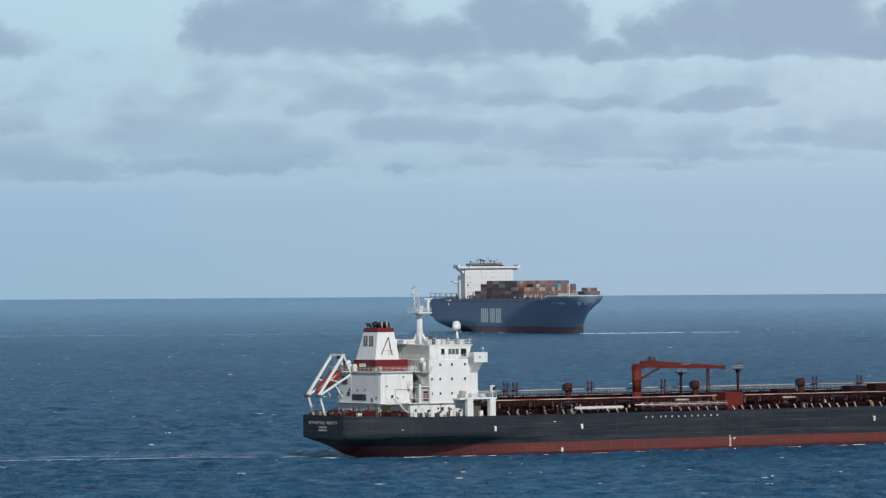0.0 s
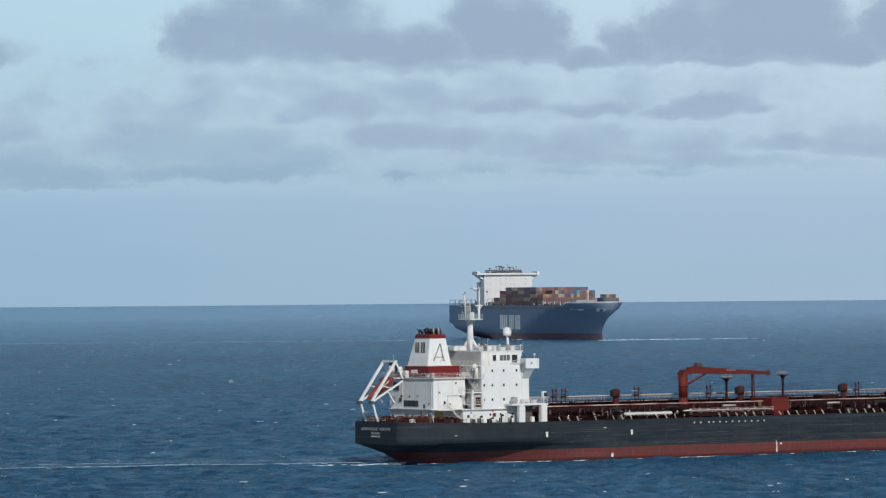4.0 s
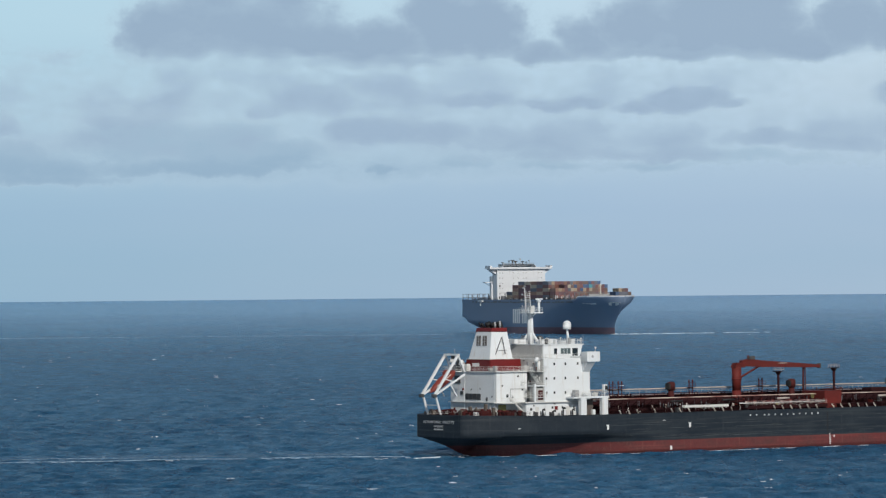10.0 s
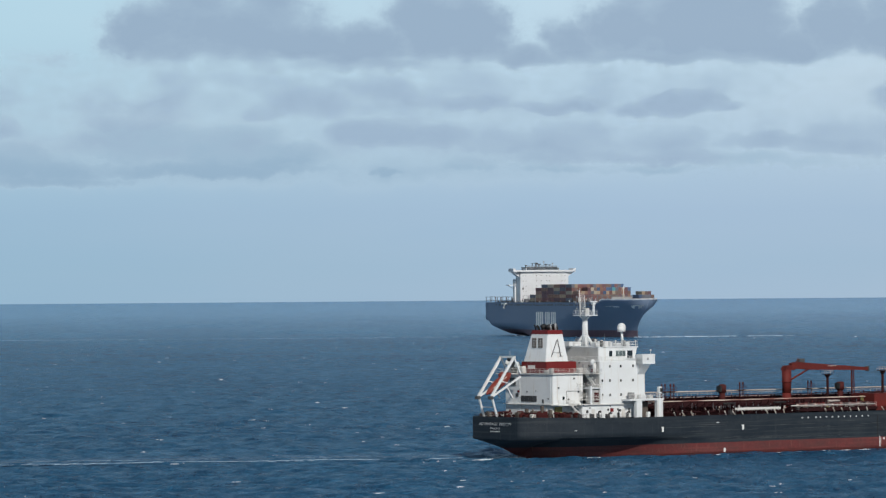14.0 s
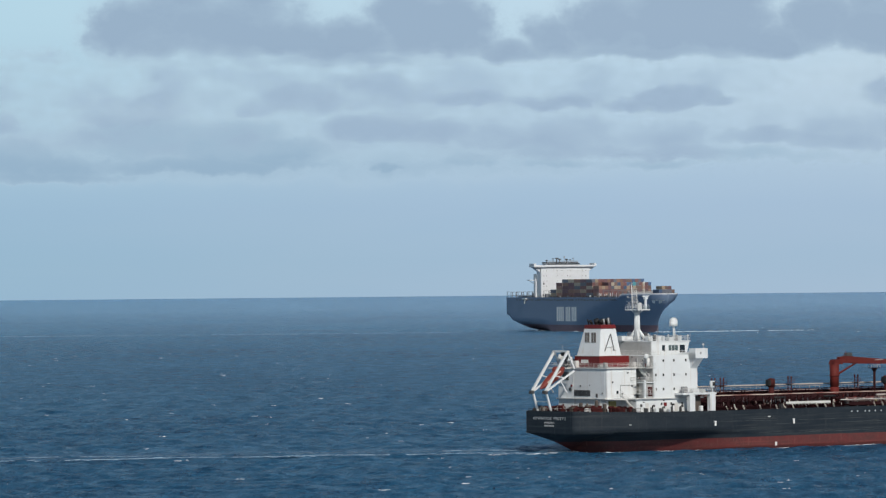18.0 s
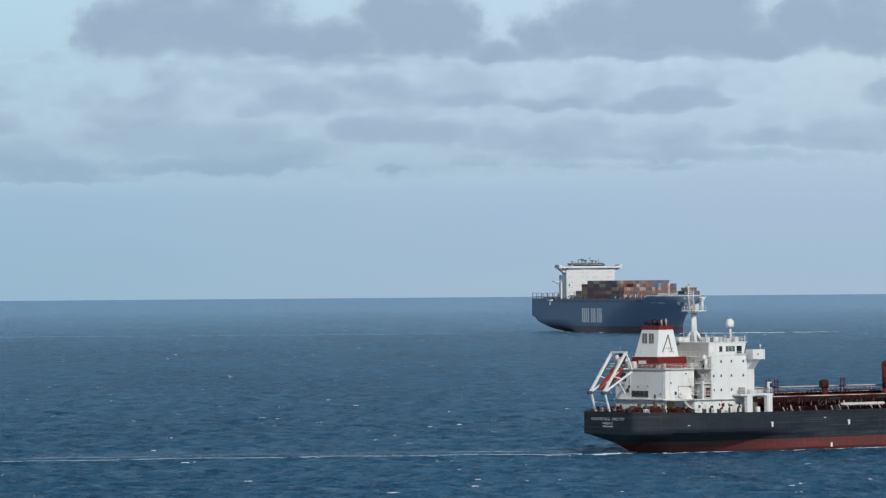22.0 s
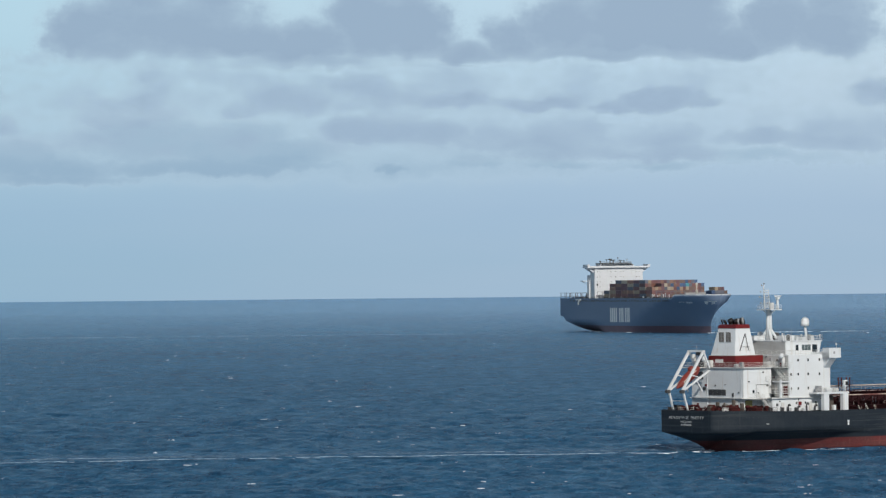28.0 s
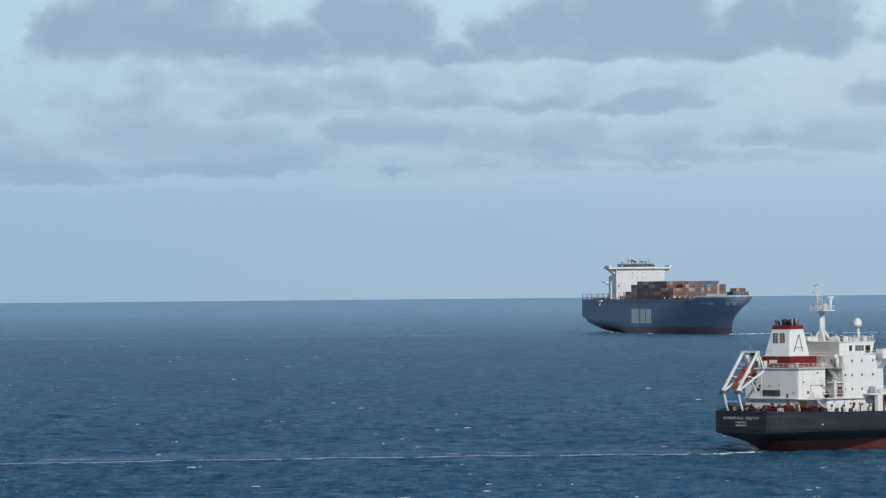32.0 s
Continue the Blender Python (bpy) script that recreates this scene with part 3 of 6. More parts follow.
def hull_marks(root, hull):
    def plate(x, z, w, h, y=None):
        bm = B()
        yy = tanker_half(x, z)[1] + 0.01 if y is None else y
        box(bm, x - w / 2, x + w / 2, -yy - 0.03, -yy + 0.02, z - h / 2, z + h / 2)
        return bm
    for x, z in ((35.5, 5.75), (59.0, 5.7), (140.9, 5.75)):
        bm = plate(x, z, 0.5, 1.1)
        box(bm, x - 0.45, x + 0.3, -16.15, -16.1, z + 0.4, z + 0.6)
        part("tug_mark", bm, M["mark"], hull, "white painted tug mark")
    for i in range(12):
        part("hull_stud", plate(76.5 + i * 1.79 + (0.5 if i == 2 else 0), 7.55, 0.36, 0.32), M["mark"], hull)
    bm = plate(99.6, 1.4, 0.16, 2.6)
    for i in range(5):
        box(bm, 99.74, 99.98, -16.15, -16.1, 0.1 + i * 0.45, 0.3 + i * 0.45)
    part("draught_scale", bm, M["mark"], hull, "white draught figures as plain bars")
    part("plimsoll_plate", plate(100.9, 2.0, 0.42, 0.42), M["mark"], hull)
    part("draught_scale", plate(53.5, 0.55, 0.6, 0.9), M["mark"], hull)
    part("overboard_pipe", plate(12.0, 6.0, 0.9, 0.14), M["mark"], hull)
    part("overboard_pipe", plate(51.5, 7.0, 0.8, 0.14), M["mark"], hull)
    # weathered scrape bands along the side
    sc = random.Random(9)
    for i in range(34):
        x0, z, w = sc.uniform(36, 138), sc.choice((3.2, 3.9, 4.8, 5.6, 6.6)) + sc.uniform(-0.3, 0.3), sc.uniform(0.02, 0.055)
        bm = B()
        x1 = min(143, x0 + sc.uniform(1.5, 15) * sc.random() + 1)
        vs = [bm.verts.new(c) for c in ((x0, -16.125, z), (x1, -16.125, z + sc.uniform(-0.1, 0.1)), ((x0 + x1) / 2, -16.125, z + w * 2), (x0, -16.1, z), (x1, -16.1, z), ((x0 + x1) / 2, -16.1, z + w * 2))]
        for q in ((0, 1, 2), (5, 4, 3), (0, 3, 4, 1), (1, 4, 5, 2), (2, 5, 3, 0)):
            bm.faces.new([vs[k] for k in q])
        part("scrape", bm, M["grey_hull"], hull)
    for i in range(32):
        x0, z = sc.uniform(30, 120), sc.choice((2.62, 2.8, 3.1, 3.5, 4.0, 5.2, 6.1, 7.0)) + sc.uniform(-0.12, 0.12)
        x1, h = min(143, x0 + sc.uniform(4, 26)), sc.uniform(0.012, 0.03)
        if x0 < 47 and z < 4.5:
            continue
        bm = B()
        n = 8
        top = [bm.verts.new((x0 + (x1 - x0) * k / n, -16.122, z + h * (1 + 0.9 * math.sin(k * 2.1 + i)) * (0.2 if k in (0, n) else 1))) for k in range(n + 1)]
        low = [bm.verts.new((x0 + (x1 - x0) * k / n, -16.118, z - h * (1 + 0.9 * math.sin(k * 1.7 + i * 2)) * (0.2 if k in (0, n) else 1))) for k in range(n + 1)]
        for k in range(n):
            bm.faces.new((low[k], low[k + 1], top[k + 1], top[k]))
        part("scrape", bm, M["pale_hull" if i % 3 else "grey_hull"], hull)
    bm = B()
    box(bm, 98.9, 99.1, -16.14, -16.1, 2.6, 7.9)
    part("fender_streak", bm, M["black"], hull)
    # name and port of registry on the transom, and a line too small to read
    for body, size, z, wide, y in (("ADVANTAGE", 0.92, 7.25, 6.9, 2.6), ("PRETTY", 0.92, 7.25, 4.5, -3.9), ("MAJURO", 0.66, 6.35, 3.6, 0.0)):
        me = letters(body, size, wide)
        me.transform(Matrix(((0, 0, -1, -0.03), (-1, 0, 0, y), (0, 1, 0, z), (0, 0, 0, 1))))
        me.materials.append(M["dull_mark"])
        ob = new("ship_name" if z > 7 else "port_name", me)
        ob.parent = hull
        ob["label"] = "white painted lettering on the black transom"
    bm = B()
    for i in range(7):
        box(bm, -0.05, -0.002, 1.75 - i * 0.52 - 0.36, 1.75 - i * 0.52, 5.72, 6.02)
    part("port_bars", bm, M["dull_mark"], hull)


def letters(body, size, wide):
    """Raised lettering, centred, of a given width."""
    cu = bpy.data.curves.new("lettering", "FONT")
    cu.body, cu.size, cu.extrude, cu.align_x, cu.offset = body, size, 0.015, "CENTER", 0.0
    ob = new("lettering", cu)
    me = bpy.data.meshes.new_from_object(ob.evaluated_get(bpy.context.evaluated_depsgraph_get()))
    bpy.data.objects.remove(ob)
    bpy.data.curves.remove(cu)
    xs = [v.co.x for v in me.vertices]
    me.transform(Matrix.Diagonal((wide / (max(xs) - min(xs)), 1, 1, 1)))
    return me


WIN = {}


def windows(parent, spots, axis, w, h, name="porthole"):
    """Small dark panes in white rims; axis 's' faces starboard, 'a' aft, 'f' forward."""
    key = (w, h)
    if key not in WIN:
        bm = B()
        box(bm, -w / 2, w / 2, -0.05, 0.03, -h / 2, h / 2)
        rim = B()
        for a, b in (((-w / 2 - .06), (-w / 2)), ((w / 2), (w / 2 + .06))):
            box(rim, a, b, -0.09, 0.03, -h / 2 - .06, h / 2 + .06)
        box(rim, -w / 2, w / 2, -0.09, 0.03, h / 2, h / 2 + .06)
        box(rim, -w / 2, w / 2, -0.09, 0.03, -h / 2 - .06, -h / 2)
        WIN[key] = (mesh_of("pane", bm, M["glass"]), mesh_of("rim", rim, M["offwhite"]))
    turn = {"s": 0, "a": -90, "f": 90}[axis]
    for x, y, z in spots:
        ob = alike(name, WIN[key][0], parent, pose(x, y, z, 0, 0, turn))
        alike("rim", WIN[key][1], ob, Matrix())


def tanker_house(root):
    bm = B()
    box(bm, 20.0, 32.9, -13, 13, 8.7, 21.8, bevel=0.12)
    house = part("deckhouse", bm, M["white"], root, "white five-deck accommodation block")
    bm = B()
    box(bm, 19.86, 20.0, -12.85, 12.85, 12.0, 21.7)
    part("aft_wall", bm, M["grey_white"], house, "grey-white stained aft wall")
    bm = B()
    box(bm, 14.9, 20.5, -13, 13, 8.7, 11.75, bevel=0.08)
    low = part("lower_house", bm, M["white"], root)
    # deck edges
    bm = B()
    box(bm, 14.3, 34.2, -13.5, 13.5, 11.75, 11.95)
    part("house_deck", bm, M["offwhite"], root)
    for z in (14.6, 17.3, 19.9):
        bm = B()
        box(bm, 19.94, 32.94, -13.04, 13.04, z, z + 0.06)
        part("deck_line", bm, M["white"], house)
    windows(house, [(x, -13, 20.6) for x in (22.8, 25.9, 29.4)], "s", 0.44, 0.56)
    windows(house, [(x, -13, 17.3) for x in (20.6, 22.8, 25.9, 29.4)], "s", 0.44, 0.56)
    windows(house, [(x, -13, 14.0) for x in (20.6, 22.8, 25.9, 29.4)], "s", 0.44, 0.56)
    windows(house, [(19.86, y, 20.7) for y in (-11.5, -9.2, -6.8, -2.2)], "a", 0.44, 0.56)
    windows(house, [(19.86, y, 17.4) for y in (-11.2, -4.5, 3)], "a", 0.44, 0.56)
    windows(low, [(x, -13, 10.6) for x in (22.2, 25.0, 28.2)], "s", 0.45, 0.5)
    # weathertight doors
    for x in (18.0, 26.6):
        bm = B()
        box(bm, x - 0.45, x + 0.45, -13.09, -12.95, 8.9, 10.8, bevel=0.03)
        part("steel_door", bm, M["offwhite"], low if x < 20 else house, "white weathertight door")
    # stowage along the foot of the house
    for x, w, h, mat in ((17.1, 0.5, 1.0, "dark"), (20.0, 0.9, 0.9, "white"), (21.2, 0.7, 0.9, "dark"), (23.6, 0.6, 0.7, "white"), (30.2, 1.2, 0.8, "dark"), (33.0, 0.8, 1.2, "white")):
        bm = B()
        box(bm, x - w / 2, x + w / 2, -14.3, -13.5, 8.7, 8.7 + h, bevel=0.05)
        part("deck_box", bm, M[mat], root)
    # open side platforms behind the house
    for z, x0, y1 in ((13.0, 17.2, -13.2), (19.0, 17.9, -13.2)):
        bm = B()
        box(bm, x0, 20.5, y1, -4.5, z - 0.14, z, bevel=0.03)
        part("side_platform", bm, M["offwhite"], root)
        bm = B()
        rail(bm, [(20.5, y1, z), (x0, y1, z), (x0, -4.5, z)])
        part("platform_rail", bm, M["offwhite"], root, "thin white-painted rail")
    bm = B()
    for x, y in ((17.4, -13.0), (20.2, -13.0)):
        box(bm, x - 0.22, x + 0.22, y - 0.2, y + 0.25, 11.95, 16.2)
    box(bm, 17.2, 20.5, -13.2, -10.4, 15.5, 15.75)
    part("boarding_frame", bm, M["white"], root, "white steel frame of the side gangway station")
    bm = B()
    rail(bm, [(20.5, -13.2, 15.75), (16.4, -13.2, 15.75), (16.4, -9.0, 15.75)])
    part("platform_rail", bm, M["offwhite"], root)
    bm = B()
    box(bm, 17.7, 20.4, -12.6, -10.6, 12.0, 15.2)
    lob = part("stair_lobby", bm, M["grey_white"], root, "grey-white recessed lobby under the platform")
    bm = B()
    box(bm, 18.6, 19.9, -12.66, -12.6, 12.4, 14.6)
    part("lobby_door", bm, M["gear_dark"], lob, "dark red door")
    # sloping ladders
    for a, b in (((18.4, -9.6, 19.0), (18.6, -13.0, 16.0)), ((11.5, -11.2, 13.2), (15.8, -11.8, 8.8))):
        bm = B()
        a, b = Vector(a), Vector(b)
        for o in (-0.35, 0.35):
            bar(bm, a + Vector((0, o, 0)), b + Vector((0, o, 0)), 0.08, 0.22)
            bar(bm, a + Vector((0, o, 1)), b + Vector((0, o, 1)), 0.06, 0.06)
        for i in range(1, 12):
            p = a.lerp(b, i / 12)
            box(bm, p.x - 0.12, p.x + 0.12, p.y - 0.35, p.y + 0.35, p.z - 0.02, p.z + 0.02)
        part("ladder", bm, M["offwhite"], root, "sloping white steel ladder")
    return house


def tanker_casing(root):
    bm = B()
    box(bm, 9.6, 18.2, -9, 9, 8.7, 19.0, bevel=0.1)
    cas = part("engine_casing", bm, M["white"], root, "white engine casing with louvres")
    bm = B()
    box(bm, 9.3, 20.5, -9.5, 9.5, 18.86, 19.1)
    box(bm, 7.2, 9.3, 4.0, 9.5, 18.86, 19.1)
    part("boat_deck", bm, M["offwhite"], root)
    bm = B()
    rail(bm, [(20.4, -9.4, 19.1), (9.4, -9.4, 19.1), (9.4, 4.0, 19.1), (7.3, 4.0, 19.1), (7.3, 9.4, 19.1), (20.4, 9.4, 19.1)])
    part("boat_deck_rail", bm, M["offwhite"], root, "thin white rail round the funnel deck")
    bm = B()
    box(bm, 9.0, 9.6, -9.0, 9.0, 11.85, 12.0)
    part("casing_ledge", bm, M["offwhite"], root)
    for y in (-8.3, 3.4):
        bm = B()
        rod(bm, (9.5, y, 8.7), (9.5, y, 18.8), 0.05, sides=6)
        part("drain_pipe", bm, M["white"], cas)
    # ventilators and lockers round the funnel
    for x, y, w, h, mat in ((10.0, 5.6, 0.7, 2.6, "dark"), (10.2, 3.0, 0.5, 1.6, "offwhite"), (10.4, 7.6, 0.8, 1.4, "grey"), (19.4, -6.5, 0.6, 1.2, "grey_white"), (12.0, 7.2, 0.7, 1.9, "dark")):
        bm = B()
        box(bm, x - w, x + w, y - w, y + w, 19.1, 19.1 + h, bevel=0.08)
        part("deck_locker", bm, M[mat], root)
    for x, y, h, mat in ((9.9, 4.4, 1.9, "white"), (10.3, 8.6, 2.4, "offwhite"), (19.4, -11.7, 2.5, "white")):
        z = 19.1
        bm = B()
        rod(bm, (x, y, z), (x, y, z + h), 0.36, sides=10)
        rod(bm, (x, y, z + h - 0.1), (x - 0.5, y - 0.2, z + h + 0.35), 0.42, sides=10)
        rod(bm, (x - 0.45, y - 0.2, z + h + 0.4), (x - 0.95, y - 0.3, z + h - 0.5), 0.46, sides=10)
        part("gooseneck_vent", bm, M[mat], root, "white gooseneck ventilator")
    bm = B()
    rod(bm, (9.8, 6.8, 19.1), (9.4, 7.0, 24.2), 0.05, sides=5)
    rod(bm, (10.6, 8.0, 19.1), (10.9, 8.3, 23.0), 0.05, sides=5)
    part("whip_aerial", bm, M["grey"], root)
    # louvre bank and openings on the aft face
    bm = B()
    for i in range(4):
        box(bm, 9.46, 9.7, 1.6 - i * 1.5, 2.9 - i * 1.5, 12.5, 13.9)
    part("louvre", bm, M["dark"], cas, "dark ventilation louvre")
    bm = B()
    for i in range(3):
        for j in range(4):
            box(bm, 9.42, 9.5, 1.6 - i * 1.5, 2.9 - i * 1.5, 12.7 + j * 0.3, 12.75 + j * 0.3)
    part("louvre_blades", bm, M["black"], cas)
    bm = B()
    box(bm, 9.45, 9.7, 5.0, 7.2, 16.2, 18.0)
    part("casing_opening", bm, M["dark"], cas)
    bm = B()
    box(bm, 9.45, 9.62, 4.0, 4.9, 13.6, 14.4)
    part("casing_opening", bm, M["dark"], cas)
    windows(cas, [(12.6, -9, 13.4)], "s", 0.6, 0.7)
    # yellow cover hung by the corner
    bm = B()
    box(bm, 10.0, 12.0, -9.4, -9.05, 9.5, 11.4, bevel=0.08)
    part("yellow_cover", bm, M["yellow"], root, "dull yellow canvas cover")
    bm = B()
    box(bm, 9.2, 15.2, -11.6, -9.0, 11.7, 11.85)
    part("catwalk", bm, M["offwhite"], root)
    bm = B()
    rail(bm, [(9.2, -11.6, 11.85), (15.2, -11.6, 11.85)])
    part("catwalk_rail", bm, M["offwhite"], root)
    return cas


def tanker_funnel(root):
    bm = B()
    box(bm, 11.0, 19.6, -4.7, 4.7, 19.1, 21.75, bevel=0.12)
    base = part("funnel_base", bm, M["funnel_red"], root, "dark red lower band of the funnel")
    bm = B()
    box(bm, 11.3, 17.7, -4.2, 4.2, 21.8, 28.1, top=(12.7, 17.0, -3.05, 3.05), bevel=0.08)
    fun = part("funnel", bm, M["white"], root, "white tapered funnel")
    bm = B()
    box(bm, 12.6, 17.1, -3.15, 3.15, 28.1, 29.0, top=(12.8, 16.9, -2.95, 2.95), bevel=0.06)
    part("funnel_top", bm, M["funnel_red"], root, "red band round the funnel top")
    bm = B()
    box(bm, 10.95, 11.05, -0.5, 2.2, 20.1, 20.9)
    part("base_plate", bm, M["mark"], base, "white plain plate on the red band")
    for x, y, r, h, lean in ((13.6, 1.4, 0.28, 1.3, -0.7), (14.2, 0.2, 0.62, 1.6, -0.5), (14.6, -1.2, 0.55, 1.5, -0.5), (15.2, 0.9, 0.5, 1.4, -0.3),
                             (16.2, -1.4, 0.62, 1.7, -0.6), (16.4, 0.6, 0.4, 1.3, -0.4), (13.3, 2.2, 0.16, 1.6, -0.5)):
        bm = B()
        rod(bm, (x, y, 28.6), (x, y, 28.9 + h * 0.42), r, sides=12)
        rod(bm, (x, y, 28.8 + h * 0.38), (x + lean * 0.8, y, 29.0 + h * 0.78), r * 1.08, sides=12)
        part("exhaust_pipe", bm, M["black"], root, "sooty black exhaust pipe")
    bm = B()
    rod(bm, (15.8, -2.0, 28.9), (15.7, -2.0, 30.6), 0.24, sides=8)
    part("steam_pipe", bm, M["grey"], root)
    bm = B()
    rod(bm, (14.4, -2.1, 28.9), (14.3, -2.1, 30.4), 0.2, sides=8)
    part("steam_pipe", bm, M["grey"], root)
    # louvre openings on the sloped aft face
    def aft(y, z):
        k = (z - 21.8) / 6.3
        return 11.3 + 1.4 * k - 0.05
    for y in (1.05, -1.35):
        bm = B()
        vs = []
        for dy, dz in ((0.8, 0), (-0.8, 0), (-0.8, 2.3), (0.8, 2.3)):
            vs.append(bm.verts.new((aft(y, 24.9 + dz), y + dy + 0.26 * dz, 24.9 + dz)))
        f = bm.faces.new(vs)
        e = bmesh.ops.extrude_face_region(bm, geom=[f])
        bmesh.ops.translate(bm, vec=(-0.06, 0, 0), verts=[v for v in e["geom"] if isinstance(v, bmesh.types.BMVert)])
        bmesh.ops.recalc_face_normals(bm, faces=bm.faces)
        lv = part("funnel_louvre", bm, M["brown_grey"], fun, "brown-grey slatted funnel louvre")
        bm = B()
        for i in range(6):
            z = 25.1 + i * 0.38
            o = y + 0.26 * (z - 24.9)
            bar(bm, (aft(y, z) - 0.08, o + 0.7, z), (aft(y, z) - 0.08, o - 0.7, z), 0.08, 0.08)
        bar(bm, (aft(y, 24.9) - 0.09, y, 24.9), (aft(y, 27.2) - 0.09, y + 0.6, 27.2), 0.1, 0.1)
        part("slat", bm, M["grey"], lv)
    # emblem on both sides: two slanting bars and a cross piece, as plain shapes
    for s in (-1, 1):
        def on(x, z):
            return (x, s * (4.2 - 1.15 * (z - 21.8) / 6.3 + 0.04), z)
        bm = B()
        bar(bm, on(12.95, 22.9), on(15.15, 26.8), 0.38, 0.07)
        bar(bm, on(15.75, 23.0), on(15.35, 26.9), 0.46, 0.07)
        bar(bm, on(13.4, 23.8), on(16.1, 23.8), 0.26, 0.07)
        bar(bm, on(15.2, 23.0), on(16.2, 23.0), 0.2, 0.07)
        part("funnel_emblem", bm, M["grey_dark"], fun, "plain dark grey slanted bars")
    return fun


def tanker_bridge(root):
    bm = B()
    box(bm, 22.6, 32.9, -9.2, 9.2, 21.8, 24.9, top=(22.6, 33.7, -9.2, 9.2), bevel=0.1)
    br = part("wheelhouse", bm, M["white"], root, "white wheelhouse with dark windows")
    bm = B()
    box(bm, 22.5, 33.9, -9.35, 9.35, 24.85, 25.1, bevel=0.05)
    part("compass_deck", bm, M["white"], root)
    bm = B()
    rail(bm, [(22.6, -9.25, 25.1), (33.8, -9.25, 25.1), (33.8, 9.25, 25.1), (22.6, 9.25, 25.1), (22.6, -9.25, 25.1)])
    part("compass_rail", bm, M["offwhite"], root, "thin white rail on the compass deck")
    bm = B()
    rail(bm, [(20.6, -12.9, 21.8), (33.4, -12.9, 21.8)])
    rail(bm, [(20.6, -12.9, 21.8), (20.6, 12.9, 21.8)])
    part("bridge_deck_rail", bm, M["offwhite"], root)
    bm = B()
    box(bm, 22.48, 22.6, -9.0, 9.0, 21.9, 24.8)
    part("aft_wall", bm, M["grey_white"], br, "grey-white stained aft wall")
    for x, w, z0 in ((26.0, 0.85, 22.7), (27.9, 0.8, 22.75), (28.85, 0.8, 22.75), (29.8, 0.8, 22.75), (31.5, 1.5, 21.95)):
        bm = B()
        box(bm, x - w / 2, x + w / 2, -9.26, -9.15, z0, 24.1)
        part("bridge_window" if w < 1.2 else "bridge_door", bm, M["teal_glass" if w == 0.8 else "glass"], br)
    for i in range(11):
        bm = B()
        box(bm, 33.2, 33.62, -8.6 + i * 1.6, -7.3 + i * 1.6, 22.7, 24.2)
        part("bridge_window", bm, M["glass"], br)
    # bridge wings with tapered brackets
    for s in (-1, 1):
        bm = B()
        y0, y1 = sorted((s * 9.2, s * 15.5))
        box(bm, 30.2, 33.6, y0, y1, 21.0, 22.3)
        ya, yb = sorted((s * 13.3, s * 15.6))
        box(bm, 30.2, 33.8, ya, yb, 21.0, 23.3)
        part("bridge_wing", bm, M["white"], root, "white bridge wing")
        bm = B()
        vs = [bm.verts.new(c) for c in ((30.7, s * 13.0, 18.6), (32.7, s * 13.0, 18.6), (30.7, s * 13.0, 21.0), (32.7, s * 13.0, 21.0), (30.7, s * 15.4, 21.0), (32.7, s * 15.4, 21.0))]
        for f in ((0, 1, 3, 2), (2, 3, 5, 4), (0, 4, 5, 1), (0, 2, 4), (1, 5, 3)):
            bm.faces.new([vs[i] for i in f])
        bmesh.ops.recalc_face_normals(bm, faces=bm.faces)
        part("wing_bracket", bm, M["white"], root)
        bm = B()
        rod(bm, (33.0, s * 15.0, 23.3), (33.0, s * 15.0, 24.1), 0.05, sides=6)
        dome(bm, (33.0, s * 15.0, 24.2), 0.25, 8, 6)
        part("wing_lamp", bm, M["offwhite"], root)
    # flat grey disc added for a small unidentified mark on the wing
    bm = B()
    dome(bm, (31.7, -15.66, 22.2), 0.33, 12, 6, 1, 0.12, 1)
    part("life_ring", bm, M["grey"], root, "small round grey mark on the wing")
    # small posts and domes on the compass deck
    for x, y, r, h in ((22.6, -8.0, 0.12, 1.5), (24.6, -7.8, 0.3, 0.9), (28.0, -8.5, 0.1, 1.3), (33.2, -9.2, 0.1, 1.2), (30.5, 3.0, 0.5, 0.9), (27.6, 5.2, 0.35, 1.4)):
        bm = B()
        rod(bm, (x, y, 25.1), (x, y, 25.1 + h), r, sides=8)
        dome(bm, (x, y, 25.1 + h), r * 2.0, 10, 6)
        part("deck_fitting", bm, M["offwhite"] if r < 0.4 else M["dark"], root)
    bm = B()
    box(bm, 26.2, 30.0, -4.2, -2.2, 25.1, 26.2, bevel=0.1)
    part("deck_locker", bm, M["white"], root)
    bm = B()
    box(bm, 21.6, 25.0, 0.5, 3.0, 25.1, 26.2, bevel=0.1)
    part("deck_locker", bm, M["white"], root)
    for x, y, w, h, mat in ((23.0, -7.5, 0.5, 0.9, "white"), (24.2, -8.2, 0.3, 1.3, "dark"), (26.4, -8.6, 0.35, 1.1, "white"), (28.6, -8.3, 0.7, 0.8, "white"), (30.2, -8.8, 0.25, 1.4, "grey"),
                            (31.6, -7.9, 0.5, 1.0, "white"), (33.0, -6.6, 0.3, 1.2, "grey"), (22.0, 4.0, 0.6, 1.2, "white")):
        bm = B()
        box(bm, x - w, x + w, y - w, y + w, 25.1, 25.1 + h, bevel=0.05)
        part("deck_box", bm, M[mat], root)
    for x, y, h in ((24.0, -9.5, 3.0), (29.0, -9.5, 2.4), (33.6, -9.5, 2.0), (22.0, -9.4, 1.8)):
        bm = B()
        rod(bm, (x, y, 25.1), (x, y, 25.1 + h), 0.04, sides=5)
        part("whip_aerial", bm, M["grey"], root)
    # radome
    bm = B()
